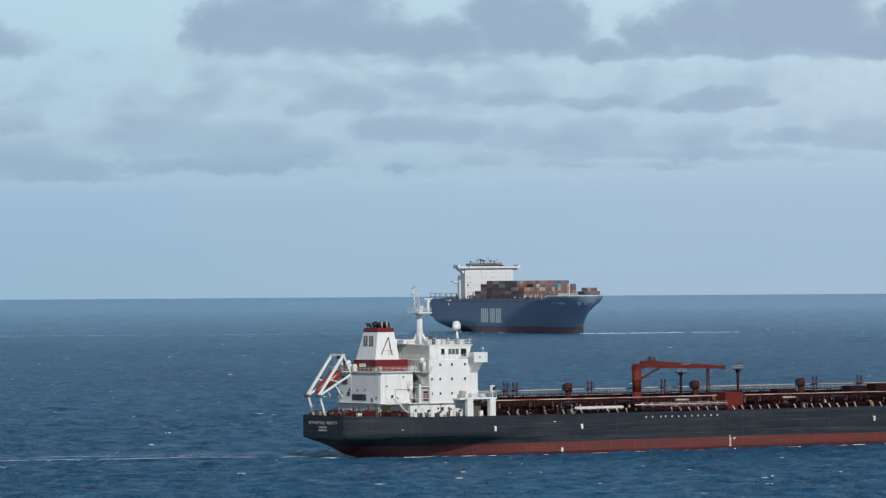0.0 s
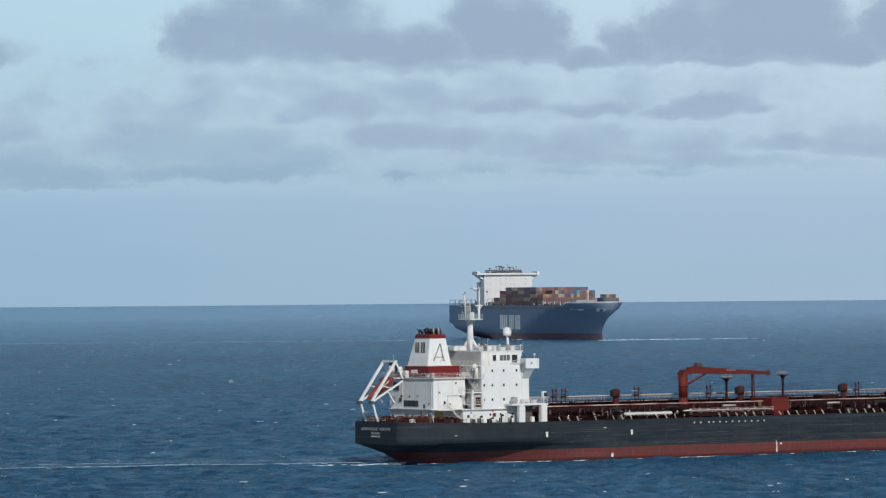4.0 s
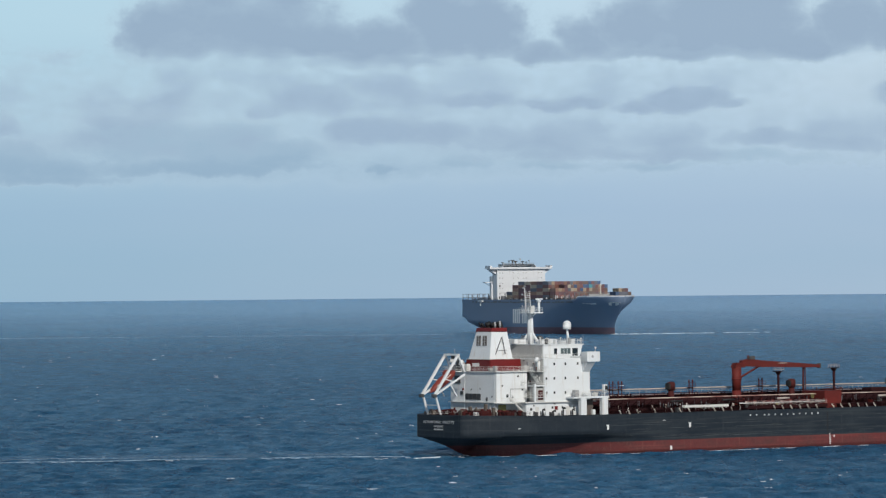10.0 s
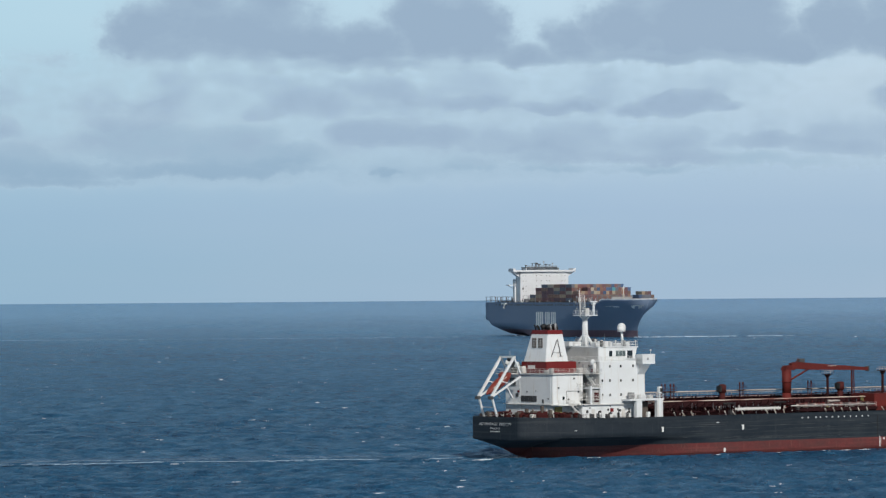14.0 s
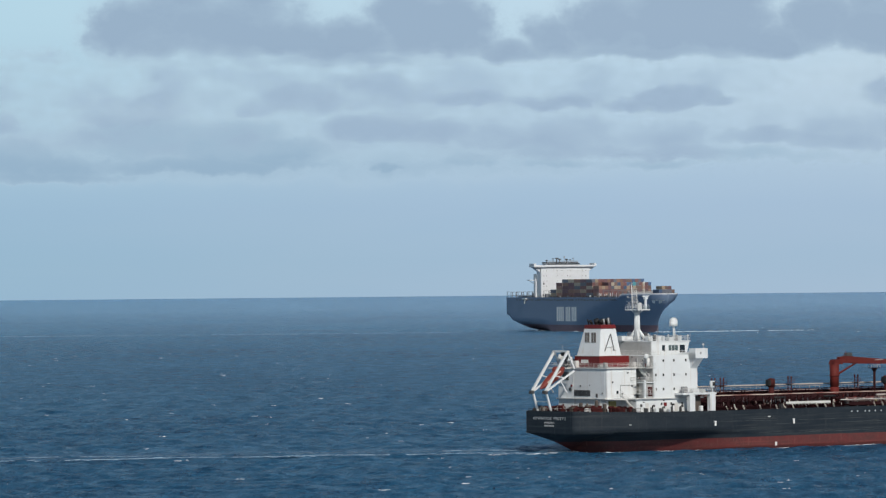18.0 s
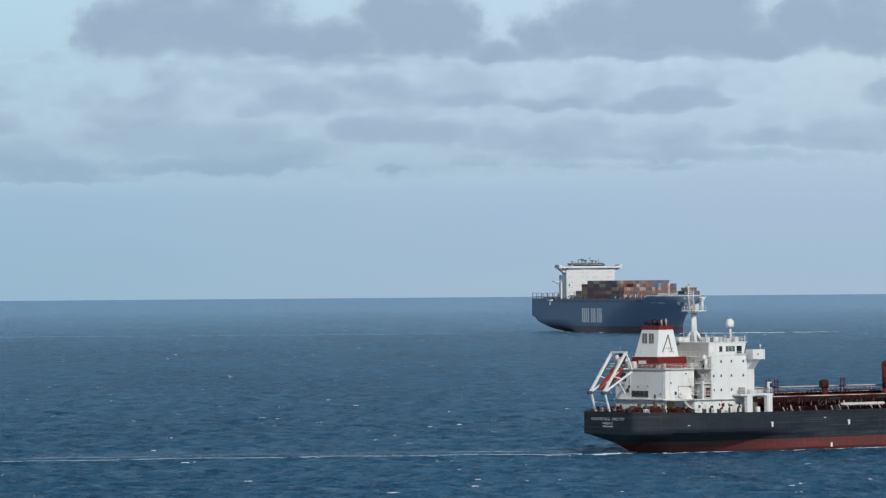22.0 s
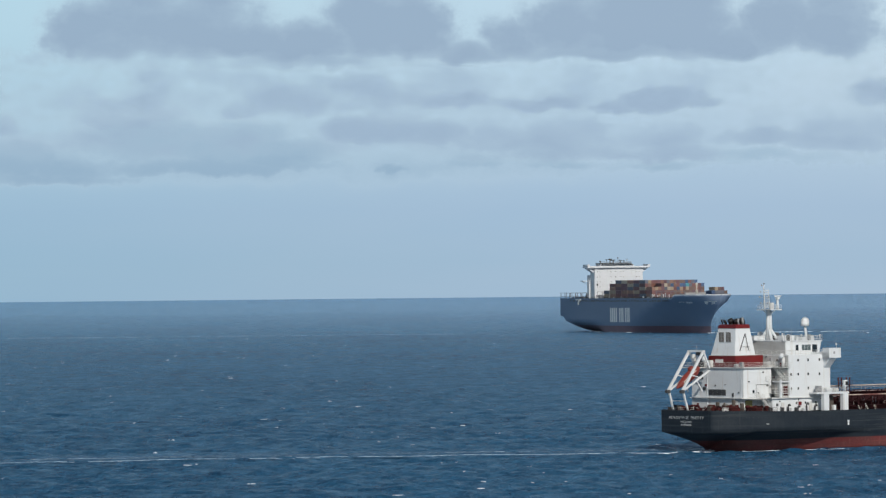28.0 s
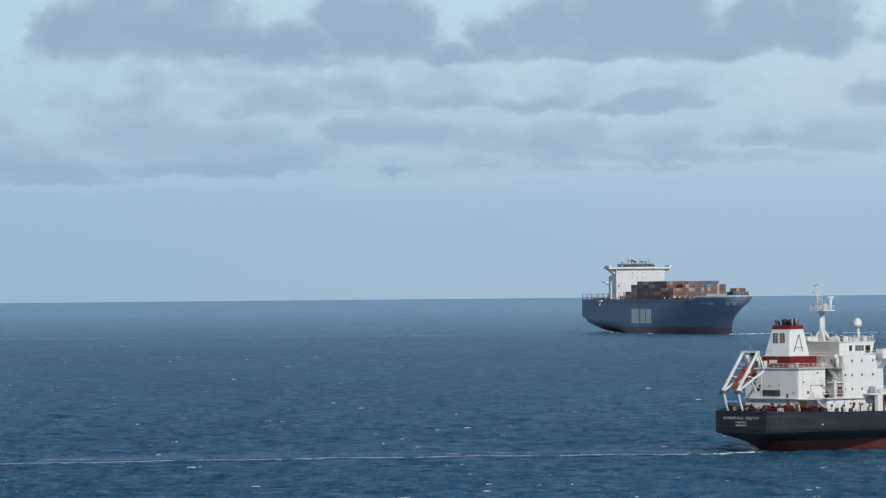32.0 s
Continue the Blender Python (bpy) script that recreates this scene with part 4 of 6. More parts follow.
    rod(bm, (32.8, -5, 25.1), (32.4, -5, 28.5), 0.32, 0.26, sides=10)
    part("radome_post", bm, M["white"], root)
    bm = B()
    rod(bm, (32.4, -5, 28.4), (32.4, -5, 29.5), 0.92, 0.98, sides=16)
    dome(bm, (32.4, -5, 29.5), 0.98, 16, 10)
    part("radome", bm, M["white"], root, "white satellite dome on a post")


def tanker_mast(root):
    bm = B()
    for y, x in ((-1.9, 24.6), (1.9, 24.6), (-1.6, 27.0), (1.6, 27.0)):
        rod(bm, (x, y, 25.0), (25.7, 0, 28.4), 0.34, 0.3, sides=8)
    rod(bm, (25.7, 0, 25.1), (25.7, 0, 32.2), 0.8, 0.6, sides=14)
    m = part("mast", bm, M["white"], root, "white signal mast with rungs")
    for i in range(7):
        bm = B()
        bar(bm, (25.1, -1.15, 27.4 + i * 0.66), (26.3, 1.15, 27.4 + i * 0.66), 0.1, 0.1)
        part("rung", bm, M["offwhite"], m)
    bm = B()
    box(bm, 24.0, 27.6, -2.4, 2.4, 32.2, 32.45, bevel=0.04)
    bar(bm, (25.7, -2.0, 32.2), (25.7, 0, 31.0), 0.2, 0.2)
    bar(bm, (25.7, 2.0, 32.2), (25.7, 0, 31.0), 0.2, 0.2)
    part("mast_platform", bm, M["white"], root)
    bm = B()
    rail(bm, [(24.1, -2.3, 32.45), (27.5, -2.3, 32.45), (27.5, 2.3, 32.45), (24.1, 2.3, 32.45), (24.1, -2.3, 32.45)], step=0.9)
    part("mast_rail", bm, M["white"], root)
    bm = B()
    rod(bm, (24.7, 0.4, 32.4), (24.5, 0.4, 38.2), 0.17, 0.09, sides=8)
    for z, w in ((33.8, 1.2), (35.2, 1.6), (36.5, 1.2), (37.4, 0.8)):
        bar(bm, (24.6, 0.4 - w, z), (24.6, 0.4 + w, z), 0.07, 0.07)
    rod(bm, (25.5, -0.5, 32.4), (25.3, -0.4, 37.0), 0.12, 0.07, sides=6)
    for k in range(9):
        z = 32.9 + k * 0.5
        bar(bm, (24.62, 0.4, z), (25.45, -0.45, z), 0.08, 0.08)
        bar(bm, (24.62, 0.4, z), (25.45, -0.45, z + 0.5), 0.05, 0.05)
    part("top_pole", bm, M["offwhite"], root, "thin white pole with lamps and aerials")
    for y, z in ((-0.8, 33.8), (1.6, 33.8), (-1.2, 35.2), (2.0, 35.2), (1.6, 36.5), (1.2, 38.0), (0.4, 38.4)):
        bm = B()
        rod(bm, (24.6, y, z - 0.1), (24.6, y, z + 0.3), 0.16, sides=8)
        part("mast_lamp", bm, M["grey"], root)
    bm = B()
    rod(bm, (27.0, -1.6, 32.4), (27.0, -1.6, 34.9), 0.3, 0.26, sides=10)
    box(bm, 26.6, 27.4, -2.0, -1.2, 34.8, 35.3, bevel=0.05)
    part("radar_post", bm, M["white"], root)
    bm = B()
    box(bm, 26.0, 28.1, -1.75, -1.45, 35.35, 35.65, bevel=0.08)
    part("radar_scanner", bm, M["white"], root, "white radar scanner bar")
    bm = B()
    box(bm, 24.3, 25.4, -2.2, -1.7, 32.45, 34.0, bevel=0.05)
    part("mast_box", bm, M["offwhite"], root)


def tanker_gallows(root):
    """The white portal at the ship's side with a platform on it."""
    bm = B()
    box(bm, 26.0, 36.0, -16.0, -13.0, 12.55, 13.0, bevel=0.05)
    g = part("side_portal", bm, M["white"], root, "white steel portal at the deck edge")
    for x in (28.9, 34.9):
        bm = B()
        box(bm, x - 0.8, x + 0.8, -16.0, -14.9, 8.7, 12.55, bevel=0.05)
        part("portal_leg", bm, M["white"], g)
    bm = B()
    rail(bm, [(26.0, -15.9, 13.0), (35.9, -15.9, 13.0), (35.9, -13.2, 13.0)])
    part("portal_rail", bm, M["offwhite"], g)
    bm = B()
    box(bm, 34.6, 35.6, -15.9, -15.2, 14.2, 15.7, bevel=0.06)
    rod(bm, (35.1, -15.5, 13.0), (35.1, -15.5, 14.3), 0.14, sides=8)
    part("side_lamp_box", bm, M["white"], g, "white lamp screen with a black face")
    bm = B()
    box(bm, 34.9, 35.66, -16.0, -15.9, 14.5, 15.4)
    part("lamp_face", bm, M["black"], g)
    for x, w, h, mat in ((27.6, 1.2, 1.5, "grey"), (30.6, 2.0, 0.9, "white"), (33.0, 1.0, 0.8, "offwhite")):
        bm = B()
        box(bm, x - w / 2, x + w / 2, -15.2, -14.0, 13.0, 13.0 + h, bevel=0.1)
        part("platform_gear", bm, M[mat], g)
    bm = B()
    box(bm, 30.4, 33.2, -13.6, -13.1, 8.7, 12.2)
    part("portal_screen", bm, M["brown_grey"], g)


def tanker_davit(root):
    """Free-fall lifeboat on its sloped launching frame over the stern."""
    for y in (5.2, 0.2):
        bm = B()
        bar(bm, (-1.0, y, 13.6), (5.6, y, 22.9), 0.42, 0.55)
        bar(bm, (5.6, y, 22.9), (7.4, y, 18.9), 0.3, 0.35)
        bar(bm, (-1.0, y, 13.6), (7.4, y, 18.4), 0.32, 0.4)
        bar(bm, (1.8, y, 17.4), (4.4, y, 16.8), 0.22, 0.22)
        bar(bm, (3.4, y, 16.2), (5.2, y, 13.4), 0.22, 0.25)
        bar(bm, (-0.7, y, 13.8), (0.85, y, 8.7), 0.36, 0.4)
        part("davit_frame", bm, M["white"], root, "white sloped launching frame")
        bm = B()
        box(bm, -1.5, -0.5, y - 0.5, y + 0.5, 13.2, 14.0, bevel=0.1)
        part("sheave_block", bm, M["dark"], root)
    bm = B()
    bar(bm, (5.6, -0.1, 22.9), (5.6, 5.5, 22.9), 0.55, 0.45)
    part("davit_crossbeam", bm, M["white"], root)
    bm = B()
    bar(bm, (0.2, 0.2, 11.4), (0.2, 5.2, 11.4), 0.25, 0.25)
    part("davit_crossbeam", bm, M["white"], root)
    bm = B()
    box(bm, 5.2, 6.4, 0.8, 2.4, 21.9, 22.7, bevel=0.1)
    part("davit_winch", bm, M["black"], root)
    # boat body: a tapered capsule lying along the slope
    bm = B()
    n, seg = 14, 8
    rings = []
    axis = Vector((6.6, 0, 4.6)).normalized()
    side, up = Vector((0, 1, 0)), Vector((-axis.z, 0, axis.x))
    for i in range(n + 1):
        u = i / n
        r = 1.15 * (max(0.0, 1 - abs(2 * u - 1.04) ** 2.6)) ** 0.6 * (0.72 + 0.28 * min(1.0, u * 1.8))
        c = Vector((-0.5, 2.7, 14.3)) + axis * (8.4 * u)
        rings.append([bm.verts.new(c + side * (math.cos(2 * math.pi * k / seg) * max(r, 0.05)) + up * (math.sin(2 * math.pi * k / seg) * max(r, 0.05) * 1.05)) for k in range(seg)])
    for a, b in zip(rings, rings[1:]):
        for k in range(seg):
            bm.faces.new((a[k], a[(k + 1) % seg], b[(k + 1) % seg], b[k]))
    bm.faces.new(rings[0][::-1])
    bm.faces.new(rings[-1])
    bmesh.ops.recalc_face_normals(bm, faces=bm.faces)
    boat = part("lifeboat", bm, M["orange"], root, "orange free-fall lifeboat")
    # raised bars added for the pale stripes along the boat
    for o in (-0.95, 0.95):
        bm = B()
        a0 = Vector((-0.5, 2.7, 14.3)) + side * o + up * 0.35
        bar(bm, a0 + axis * 2.0, a0 + axis * 6.6, 0.16, 0.16)
        part("grab_rail", bm, M["cream"], boat, "pale raised stripe along the boat")
    bm = B()
    c = Vector((-0.5, 2.7, 14.3)) + axis * 6.2 + up * 0.9
    dome(bm, c, 0.9, 12, 8, 1, 1, 1)
    part("boat_cockpit", bm, M["orange"], boat)


def tanker_afterdeck(root):
    """Winches, bollards and drums on the poop."""
    rng = random.Random(8)
    for i in range(30):
        x, y = 1.6 + rng.random() * 12.5, -10.2 + rng.random() * 19.0
        if x < 8:
            y = max(-11.5 - x * 0.1, min(9.0, y))
        if x > 8.2 and abs(y) < 9.3:
            y = -9.7 - rng.random() * 2.2
        bm = B()
        if i % 3 == 0:
            rod(bm, (x, y - 0.9, 9.5), (x, y + 0.9, 9.5), 0.62, sides=14)
            rod(bm, (x, y - 1.0, 9.5), (x, y - 0.9, 9.5), 0.78, sides=14)
            rod(bm, (x, y + 0.9, 9.5), (x, y + 1.0, 9.5), 0.78, sides=14)
            box(bm, x - 0.9, x + 0.9, y - 0.8, y + 0.8, 8.7, 9.0)
            part("mooring_winch", bm, M["deck_red" if i % 2 else "gear_dark"], root, "dark red mooring winch drum")
        elif i % 3 == 1:
            for o in (-0.5, 0.5):
                rod(bm, (x + o, y, 8.7), (x + o, y, 9.7), 0.26, sides=10)
                rod(bm, (x + o, y, 9.6), (x + o, y, 9.75), 0.36, sides=10)
            box(bm, x - 1.0, x + 1.0, y - 0.4, y + 0.4, 8.68, 8.8)
            part("bollard", bm, M["deck_red"], root, "pair of dark red bollards")
        else:
            box(bm, x - 0.7, x + 0.7, y - 0.6, y + 0.6, 8.7, 9.5 + rng.random() * 0.8, bevel=0.08)
            part("deck_locker", bm, M[("gear_dark", "deck_red", "brown_grey", "dark")[i % 4]], root)
    for x, y, h in ((6.5, -8.0, 1.5), (3.4, 7.0, 1.1), (9.0, -11.0, 1.3), (13.6, -12.4, 1.1)):
        bm = B()
        rod(bm, (x, y, 8.7), (x, y, 8.7 + h), 0.4, sides=10)
        dome(bm, (x, y, 8.7 + h), 0.62, 12, 8, 1, 1, 0.6)
        part("vent_head", bm, M["gear_dark"], root, "mushroom ventilator on the poop")
    for x, y, w, h, mat in ((5.4, -7.4, 0.6, 2.3, "brown_grey"), (6.4, -9.8, 0.8, 1.5, "gear_dark"), (10.6, -12.2, 1.0, 1.4, "gear_dark"), (2.4, 5.6, 0.7, 1.7, "brown_grey"), (14.2, -12.9, 0.5, 1.2, "dark")):
        bm = B()
        box(bm, x - w, x + w, y - w, y + w, 8.7, 8.7 + h * 0.8, bevel=0.08)
        rod(bm, (x - w * 0.4, y, 8.7 + h * 0.7), (x - w * 0.4, y, 8.7 + h), w * 0.4, sides=8)
        part("deck_machinery", bm, M[mat], root, "brown-red mooring machinery on the poop")
    bm = B()
    rail(bm, [(1.4, 6.0, 8.7), (7.8, -7.5, 8.7), (8.6, -9.4, 8.7)], h=1.5)
    part("inner_rail", bm, M["offwhite"], root, "thin white rail across the poop")
    bm = B()
    box(bm, 3.6, 4.6, -9.2, -8.2, 8.7, 9.9, bevel=0.05)
    part("deck_crate", bm, M["mark"], root, "pale crate on the poop")
    bm = B()
    rail(bm, [(0.25, 8.1, 8.7), (0.25, -8.1, 8.7), (1.0, -9.5, 8.7), (2.5, -10.8, 8.7), (6.1, -12.6, 8.7), (14.6, -14.9, 8.7)])
    part("poop_rail", bm, M["deck_red"], root, "dark red open rail round the poop")
    for x in (15.6, 17.4, 20.6, 23.0, 25.4):
        y = tanker_half(x, 8.7)[1]
        bm = B()
        rod(bm, (x, -y + 0.3, 8.7), (x, -y + 0.3, 9.9), 0.16, sides=6)
        part("fairlead", bm, M["dark"], root)


def tanker_fittings(root):
    """Small things on the deckhouse walls and more machinery on the poop."""
    rng = random.Random(52)
    def block(x, y, z, dx, dy, dz, mat, name, lab="", bevel=0.03):
        bm = B()
        box(bm, x - dx / 2, x + dx / 2, y - dy / 2, y + dy / 2, z, z + dz, bevel=bevel)
        return part(name, bm, M[mat], root, lab)
    # fire boxes, a doorway and lamps on the aft wall of the house
    for y, z, w, h, mat, name in ((-4.0, 20.1, 0.7, 0.75, "funnel_red", "fire_box"), (-10.6, 19.2, 0.9, 0.8, "funnel_red", "fire_box"), (-1.6, 19.7, 0.75, 1.0, "glass", "aft_window"),
                                  (-8.0, 16.3, 0.5, 0.5, "funnel_red", "fire_box"), (-7.0, 19.2, 0.8, 1.9, "grey", "aft_door"), (2.5, 19.2, 0.8, 1.9, "grey", "aft_door")):
        block(19.8, y, z, 0.22, w, h, mat, name)
    for y in (-11.9, -5.6, -0.2):
        block(19.7, y, 21.3, 0.3, 0.22, 0.22, "dark", "wall_lamp")
    # fittings along the foot of the house: curved vents, boxes, a red hose box
    for x, h in ((18.9, 1.5), (21.9, 1.1), (24.6, 1.7), (27.2, 1.3)):
        bm = B()
        rod(bm, (x, -13.9, 8.7), (x, -13.9, 8.7 + h), 0.15, sides=8)
        rod(bm, (x, -13.9, 8.65 + h), (x + 0.32, -14.0, 8.85 + h), 0.17, sides=8)
        rod(bm, (x + 0.3, -14.0, 8.9 + h), (x + 0.48, -14.0, 8.5 + h), 0.18, sides=8)
        part("air_pipe", bm, M["black"], root, "black gooseneck air pipe")
    block(23.2, -13.15, 10.1, 0.75, 0.3, 0.8, "funnel_red", "fire_box", "red fire hose box on the white wall")
    block(16.2, -13.15, 10.0, 0.5, 0.25, 0.6, "dark", "switch_box")
    for x, z in ((17.0, 11.0), (22.8, 11.3), (29.6, 11.3), (31.8, 11.2)):
        block(x, -13.12, z, 0.28, 0.3, 0.22, "dark", "wall_lamp")
    # casing: conduits, lamps, a vent and a red box by the louvres
    for y, z, w, h, mat, name in ((3.9, 14.6, 0.55, 0.5, "funnel_red", "fire_box"), (-5.4, 12.2, 0.5, 0.9, "dark", "switch_box"), (-7.4, 13.1, 0.3, 0.3, "dark", "wall_lamp"), (0.6, 14.7, 0.3, 0.3, "dark", "wall_lamp"),
                                  (-2.8, 14.9, 0.25, 0.25, "dark", "wall_lamp"), (-6.6, 10.0, 0.6, 1.7, "offwhite", "steel_door"), (-3.0, 9.6, 0.9, 0.9, "grey", "wall_vent")):
        block(9.5, y, z, 0.2, w, h, mat, name)
    for x, z, mat in ((11.2, 15.6, "dark"), (14.0, 12.9, "dark"), (16.8, 14.6, "dark"), (15.6, 17.7, "dark")):
        block(x, -9.1, z, 0.35, 0.2, 0.35, mat, "wall_lamp")
    bm = B()
    rod(bm, (13.4, -9.12, 15.0), (17.4, -9.12, 15.0), 0.06, sides=6)
    rod(bm, (13.4, -9.12, 15.0), (13.4, -9.12, 12.0), 0.06, sides=6)
    part("wall_pipe", bm, M["grey"], root)
    # white rim under the funnel and the red step ahead of it
    bm = B()
    box(bm, 11.0, 18.0, -4.5, 4.5, 21.72, 21.88, bevel=0.04)
    part("funnel_rim", bm, M["offwhite"], root)
    for x, y, h in ((9.9, -8.2, 1.2), (10.2, -6.0, 0.8), (19.2, -4.2, 1.9)):
        block(x, y, 19.1, 0.8, 0.8, h, "grey_white", "deck_locker")
    # machinery on the poop: winch frames, hydraulic units, reels, drums
    for i in range(17):
        x, y = rng.uniform(2.2, 7.6), rng.uniform(-9.4, 7.0)
        if 1.4 < x < 5 and -0.6 < y < 6.2:
            x += 3
        h = rng.uniform(0.9, 2.1)
        bm = B()
        if i % 3 == 0:
            for o in (-0.55, 0.55):
                box(bm, x - 0.5, x + 0.5, y + o - 0.09, y + o + 0.09, 8.7, 8.7 + h)
            rod(bm, (x, y - 0.8, 8.6 + h * 0.7), (x, y + 0.8, 8.6 + h * 0.7), 0.48, sides=12)
            part("hawser_reel", bm, M[("gear_dark", "brown_grey", "gear_red")[i % 3]], root, "hawser reel in a steel frame")
        elif i % 3 == 1:
            box(bm, x - 0.6, x + 0.6, y - 0.45, y + 0.45, 8.7, 8.7 + h * 0.7, bevel=0.08)
            rod(bm, (x + 0.2, y, 8.7 + h * 0.6), (x + 0.2, y, 8.7 + h), 0.22, sides=8)
            rod(bm, (x - 0.5, y - 0.5, 9.1), (x - 0.5, y + 0.6, 9.1), 0.15, sides=8)
            part("hydraulic_unit", bm, M[("brown_grey", "gear_dark", "dark")[i % 3]], root, "grimy hydraulic power unit")
        else:
            rod(bm, (x, y, 8.7), (x, y, 8.7 + h * 0.6), 0.34, sides=12)
            rod(bm, (x, y, 8.7 + h * 0.55), (x, y, 8.7 + h * 0.62), 0.42, sides=12)
            part("drum", bm, M[("deck_red", "dark", "gear_dark")[(i // 3) % 3]], root, "steel drum on the poop")
    for x, y, h in ((6.9, -8.6, 3.0), (7.4, -10.9, 2.2), (5.2, -5.0, 2.4)):
        block(x, y, 8.7, 0.7, 0.7, h, "brown_grey", "deck_machinery", "tall grimy machinery housing", 0.08)
    block(4.4, -9.6, 8.7, 0.9, 0.9, 1.15, "mark", "deck_crate", "pale crate by the stern rail", 0.05)


def tanker_crane(root):
    bm = B()
    rod(bm, (85, 0, 8.7), (85, 0, 13.0), 1.15, 1.05, sides=16)
    rod(bm, (85, 0, 13.0), (85, 0, 18.6), 1.0, 1.15, sides=16)
    rod(bm, (85, 0, 15.6), (85, 0, 15.9), 1.25, sides=16)
    cr = part("crane_pedestal", bm, M["gear_red"], root, "red hose-handling crane pedestal")
    bm = B()
    box(bm, 83.9, 86.8, -1.0, 1.0, 18.5, 19.6, top=(84.5, 87.6, -0.9, 0.9), bevel=0.08)
    part("slewing_head", bm, M["gear_red"], root)
    bm = B()
    pts = [(86.2, 18.9, 20.2), (88.8, 18.7, 20.45), (92, 18.5, 20.1), (109.3, 18.1, 18.8)]
    vs = []
    for x, lo, hi in pts:
        vs.append([bm.verts.new((x, y, z)) for y, z in ((-0.5, lo), (0.5, lo), (0.5, hi), (-0.5, hi))])
    for a, b in zip(vs, vs[1:]):
        for i in range(4):
            bm.faces.new((a[i], a[(i + 1) % 4], b[(i + 1) % 4], b[i]))
    bm.faces.new(vs[0][::-1])
    bm.faces.new(vs[-1])
    bmesh.ops.recalc_face_normals(bm, faces=bm.faces)
    jib = part("crane_jib", bm, M["gear_red"], root, "long red box jib lying on its rest")
    for i in range(5):
        bm = B()
        box(bm, 97 + i * 0.55, 97.35 + i * 0.55, -0.53, -0.5, 19.25, 19.45)
        part("jib_plate", bm, M["pipe"], jib)
    bm = B()
    rod(bm, (85.9, 0, 16.0), (91.6, 0, 18.7), 0.24, sides=8)
    part("luffing_cylinder", bm, M["gear_red"], root)
    bm = B()
    box(bm, 88.5, 90.1, -0.6, 0.6, 20.3, 21.2, bevel=0.1)
    part("crane_winch", bm, M["dark"], root)
    bm = B()
    box(bm, 109.0, 109.8, -0.45, 0.45, 17.9, 19.1, bevel=0.1)
    part("jib_head", bm, M["dark"], root)
    bm = B()
    rail(bm, [(83.9, -1.0, 18.6), (86.2, -1.0, 18.6), (88.2, -0.5, 20.6)], h=0.9)
    part("crane_rail", bm, M["gear_red"], root)
    bm = B()
    rod(bm, (105.0, 0.4, 8.7), (105.0, 0.4, 18.4), 0.22, sides=8)
    rod(bm, (105.0, -0.6, 8.7), (105.0, -0.3, 18.2), 0.14, sides=6)
    for z in (10, 12, 14, 16):
        bar(bm, (105, -0.6, z), (105, 0.4, z), 0.1, 0.1)
    part("jib_rest", bm, M["gear_dark"], root)
    for x, y, z in ((97.3, 0, 17.4), (109.5, -5.5, 18.1)):
        bm = B()
        rod(bm, (x, y, 8.7), (x, y, z - 0.7), 0.3, sides=10)
        rod(bm, (x, y, z - 0.9), (x, y, z - 0.15), 0.32, 0.75, sides=10)
        box(bm, x - 0.95, x + 0.95, y - 0.95, y + 0.95, z - 0.15, z)
        p = part("light_post", bm, M["deck_red"], root, "dark red floodlight post with a platform")
        bm = B()
        rail(bm, [(x - 0.95, y - 0.95, z), (x + 0.95, y - 0.95, z), (x + 0.95, y + 0.95, z), (x - 0.95, y + 0.95, z), (x - 0.95, y - 0.95, z)], h=0.7, step=1.0, bars=(0.4, 0.8))
        part("post_rail", bm, M["pipe"], p)


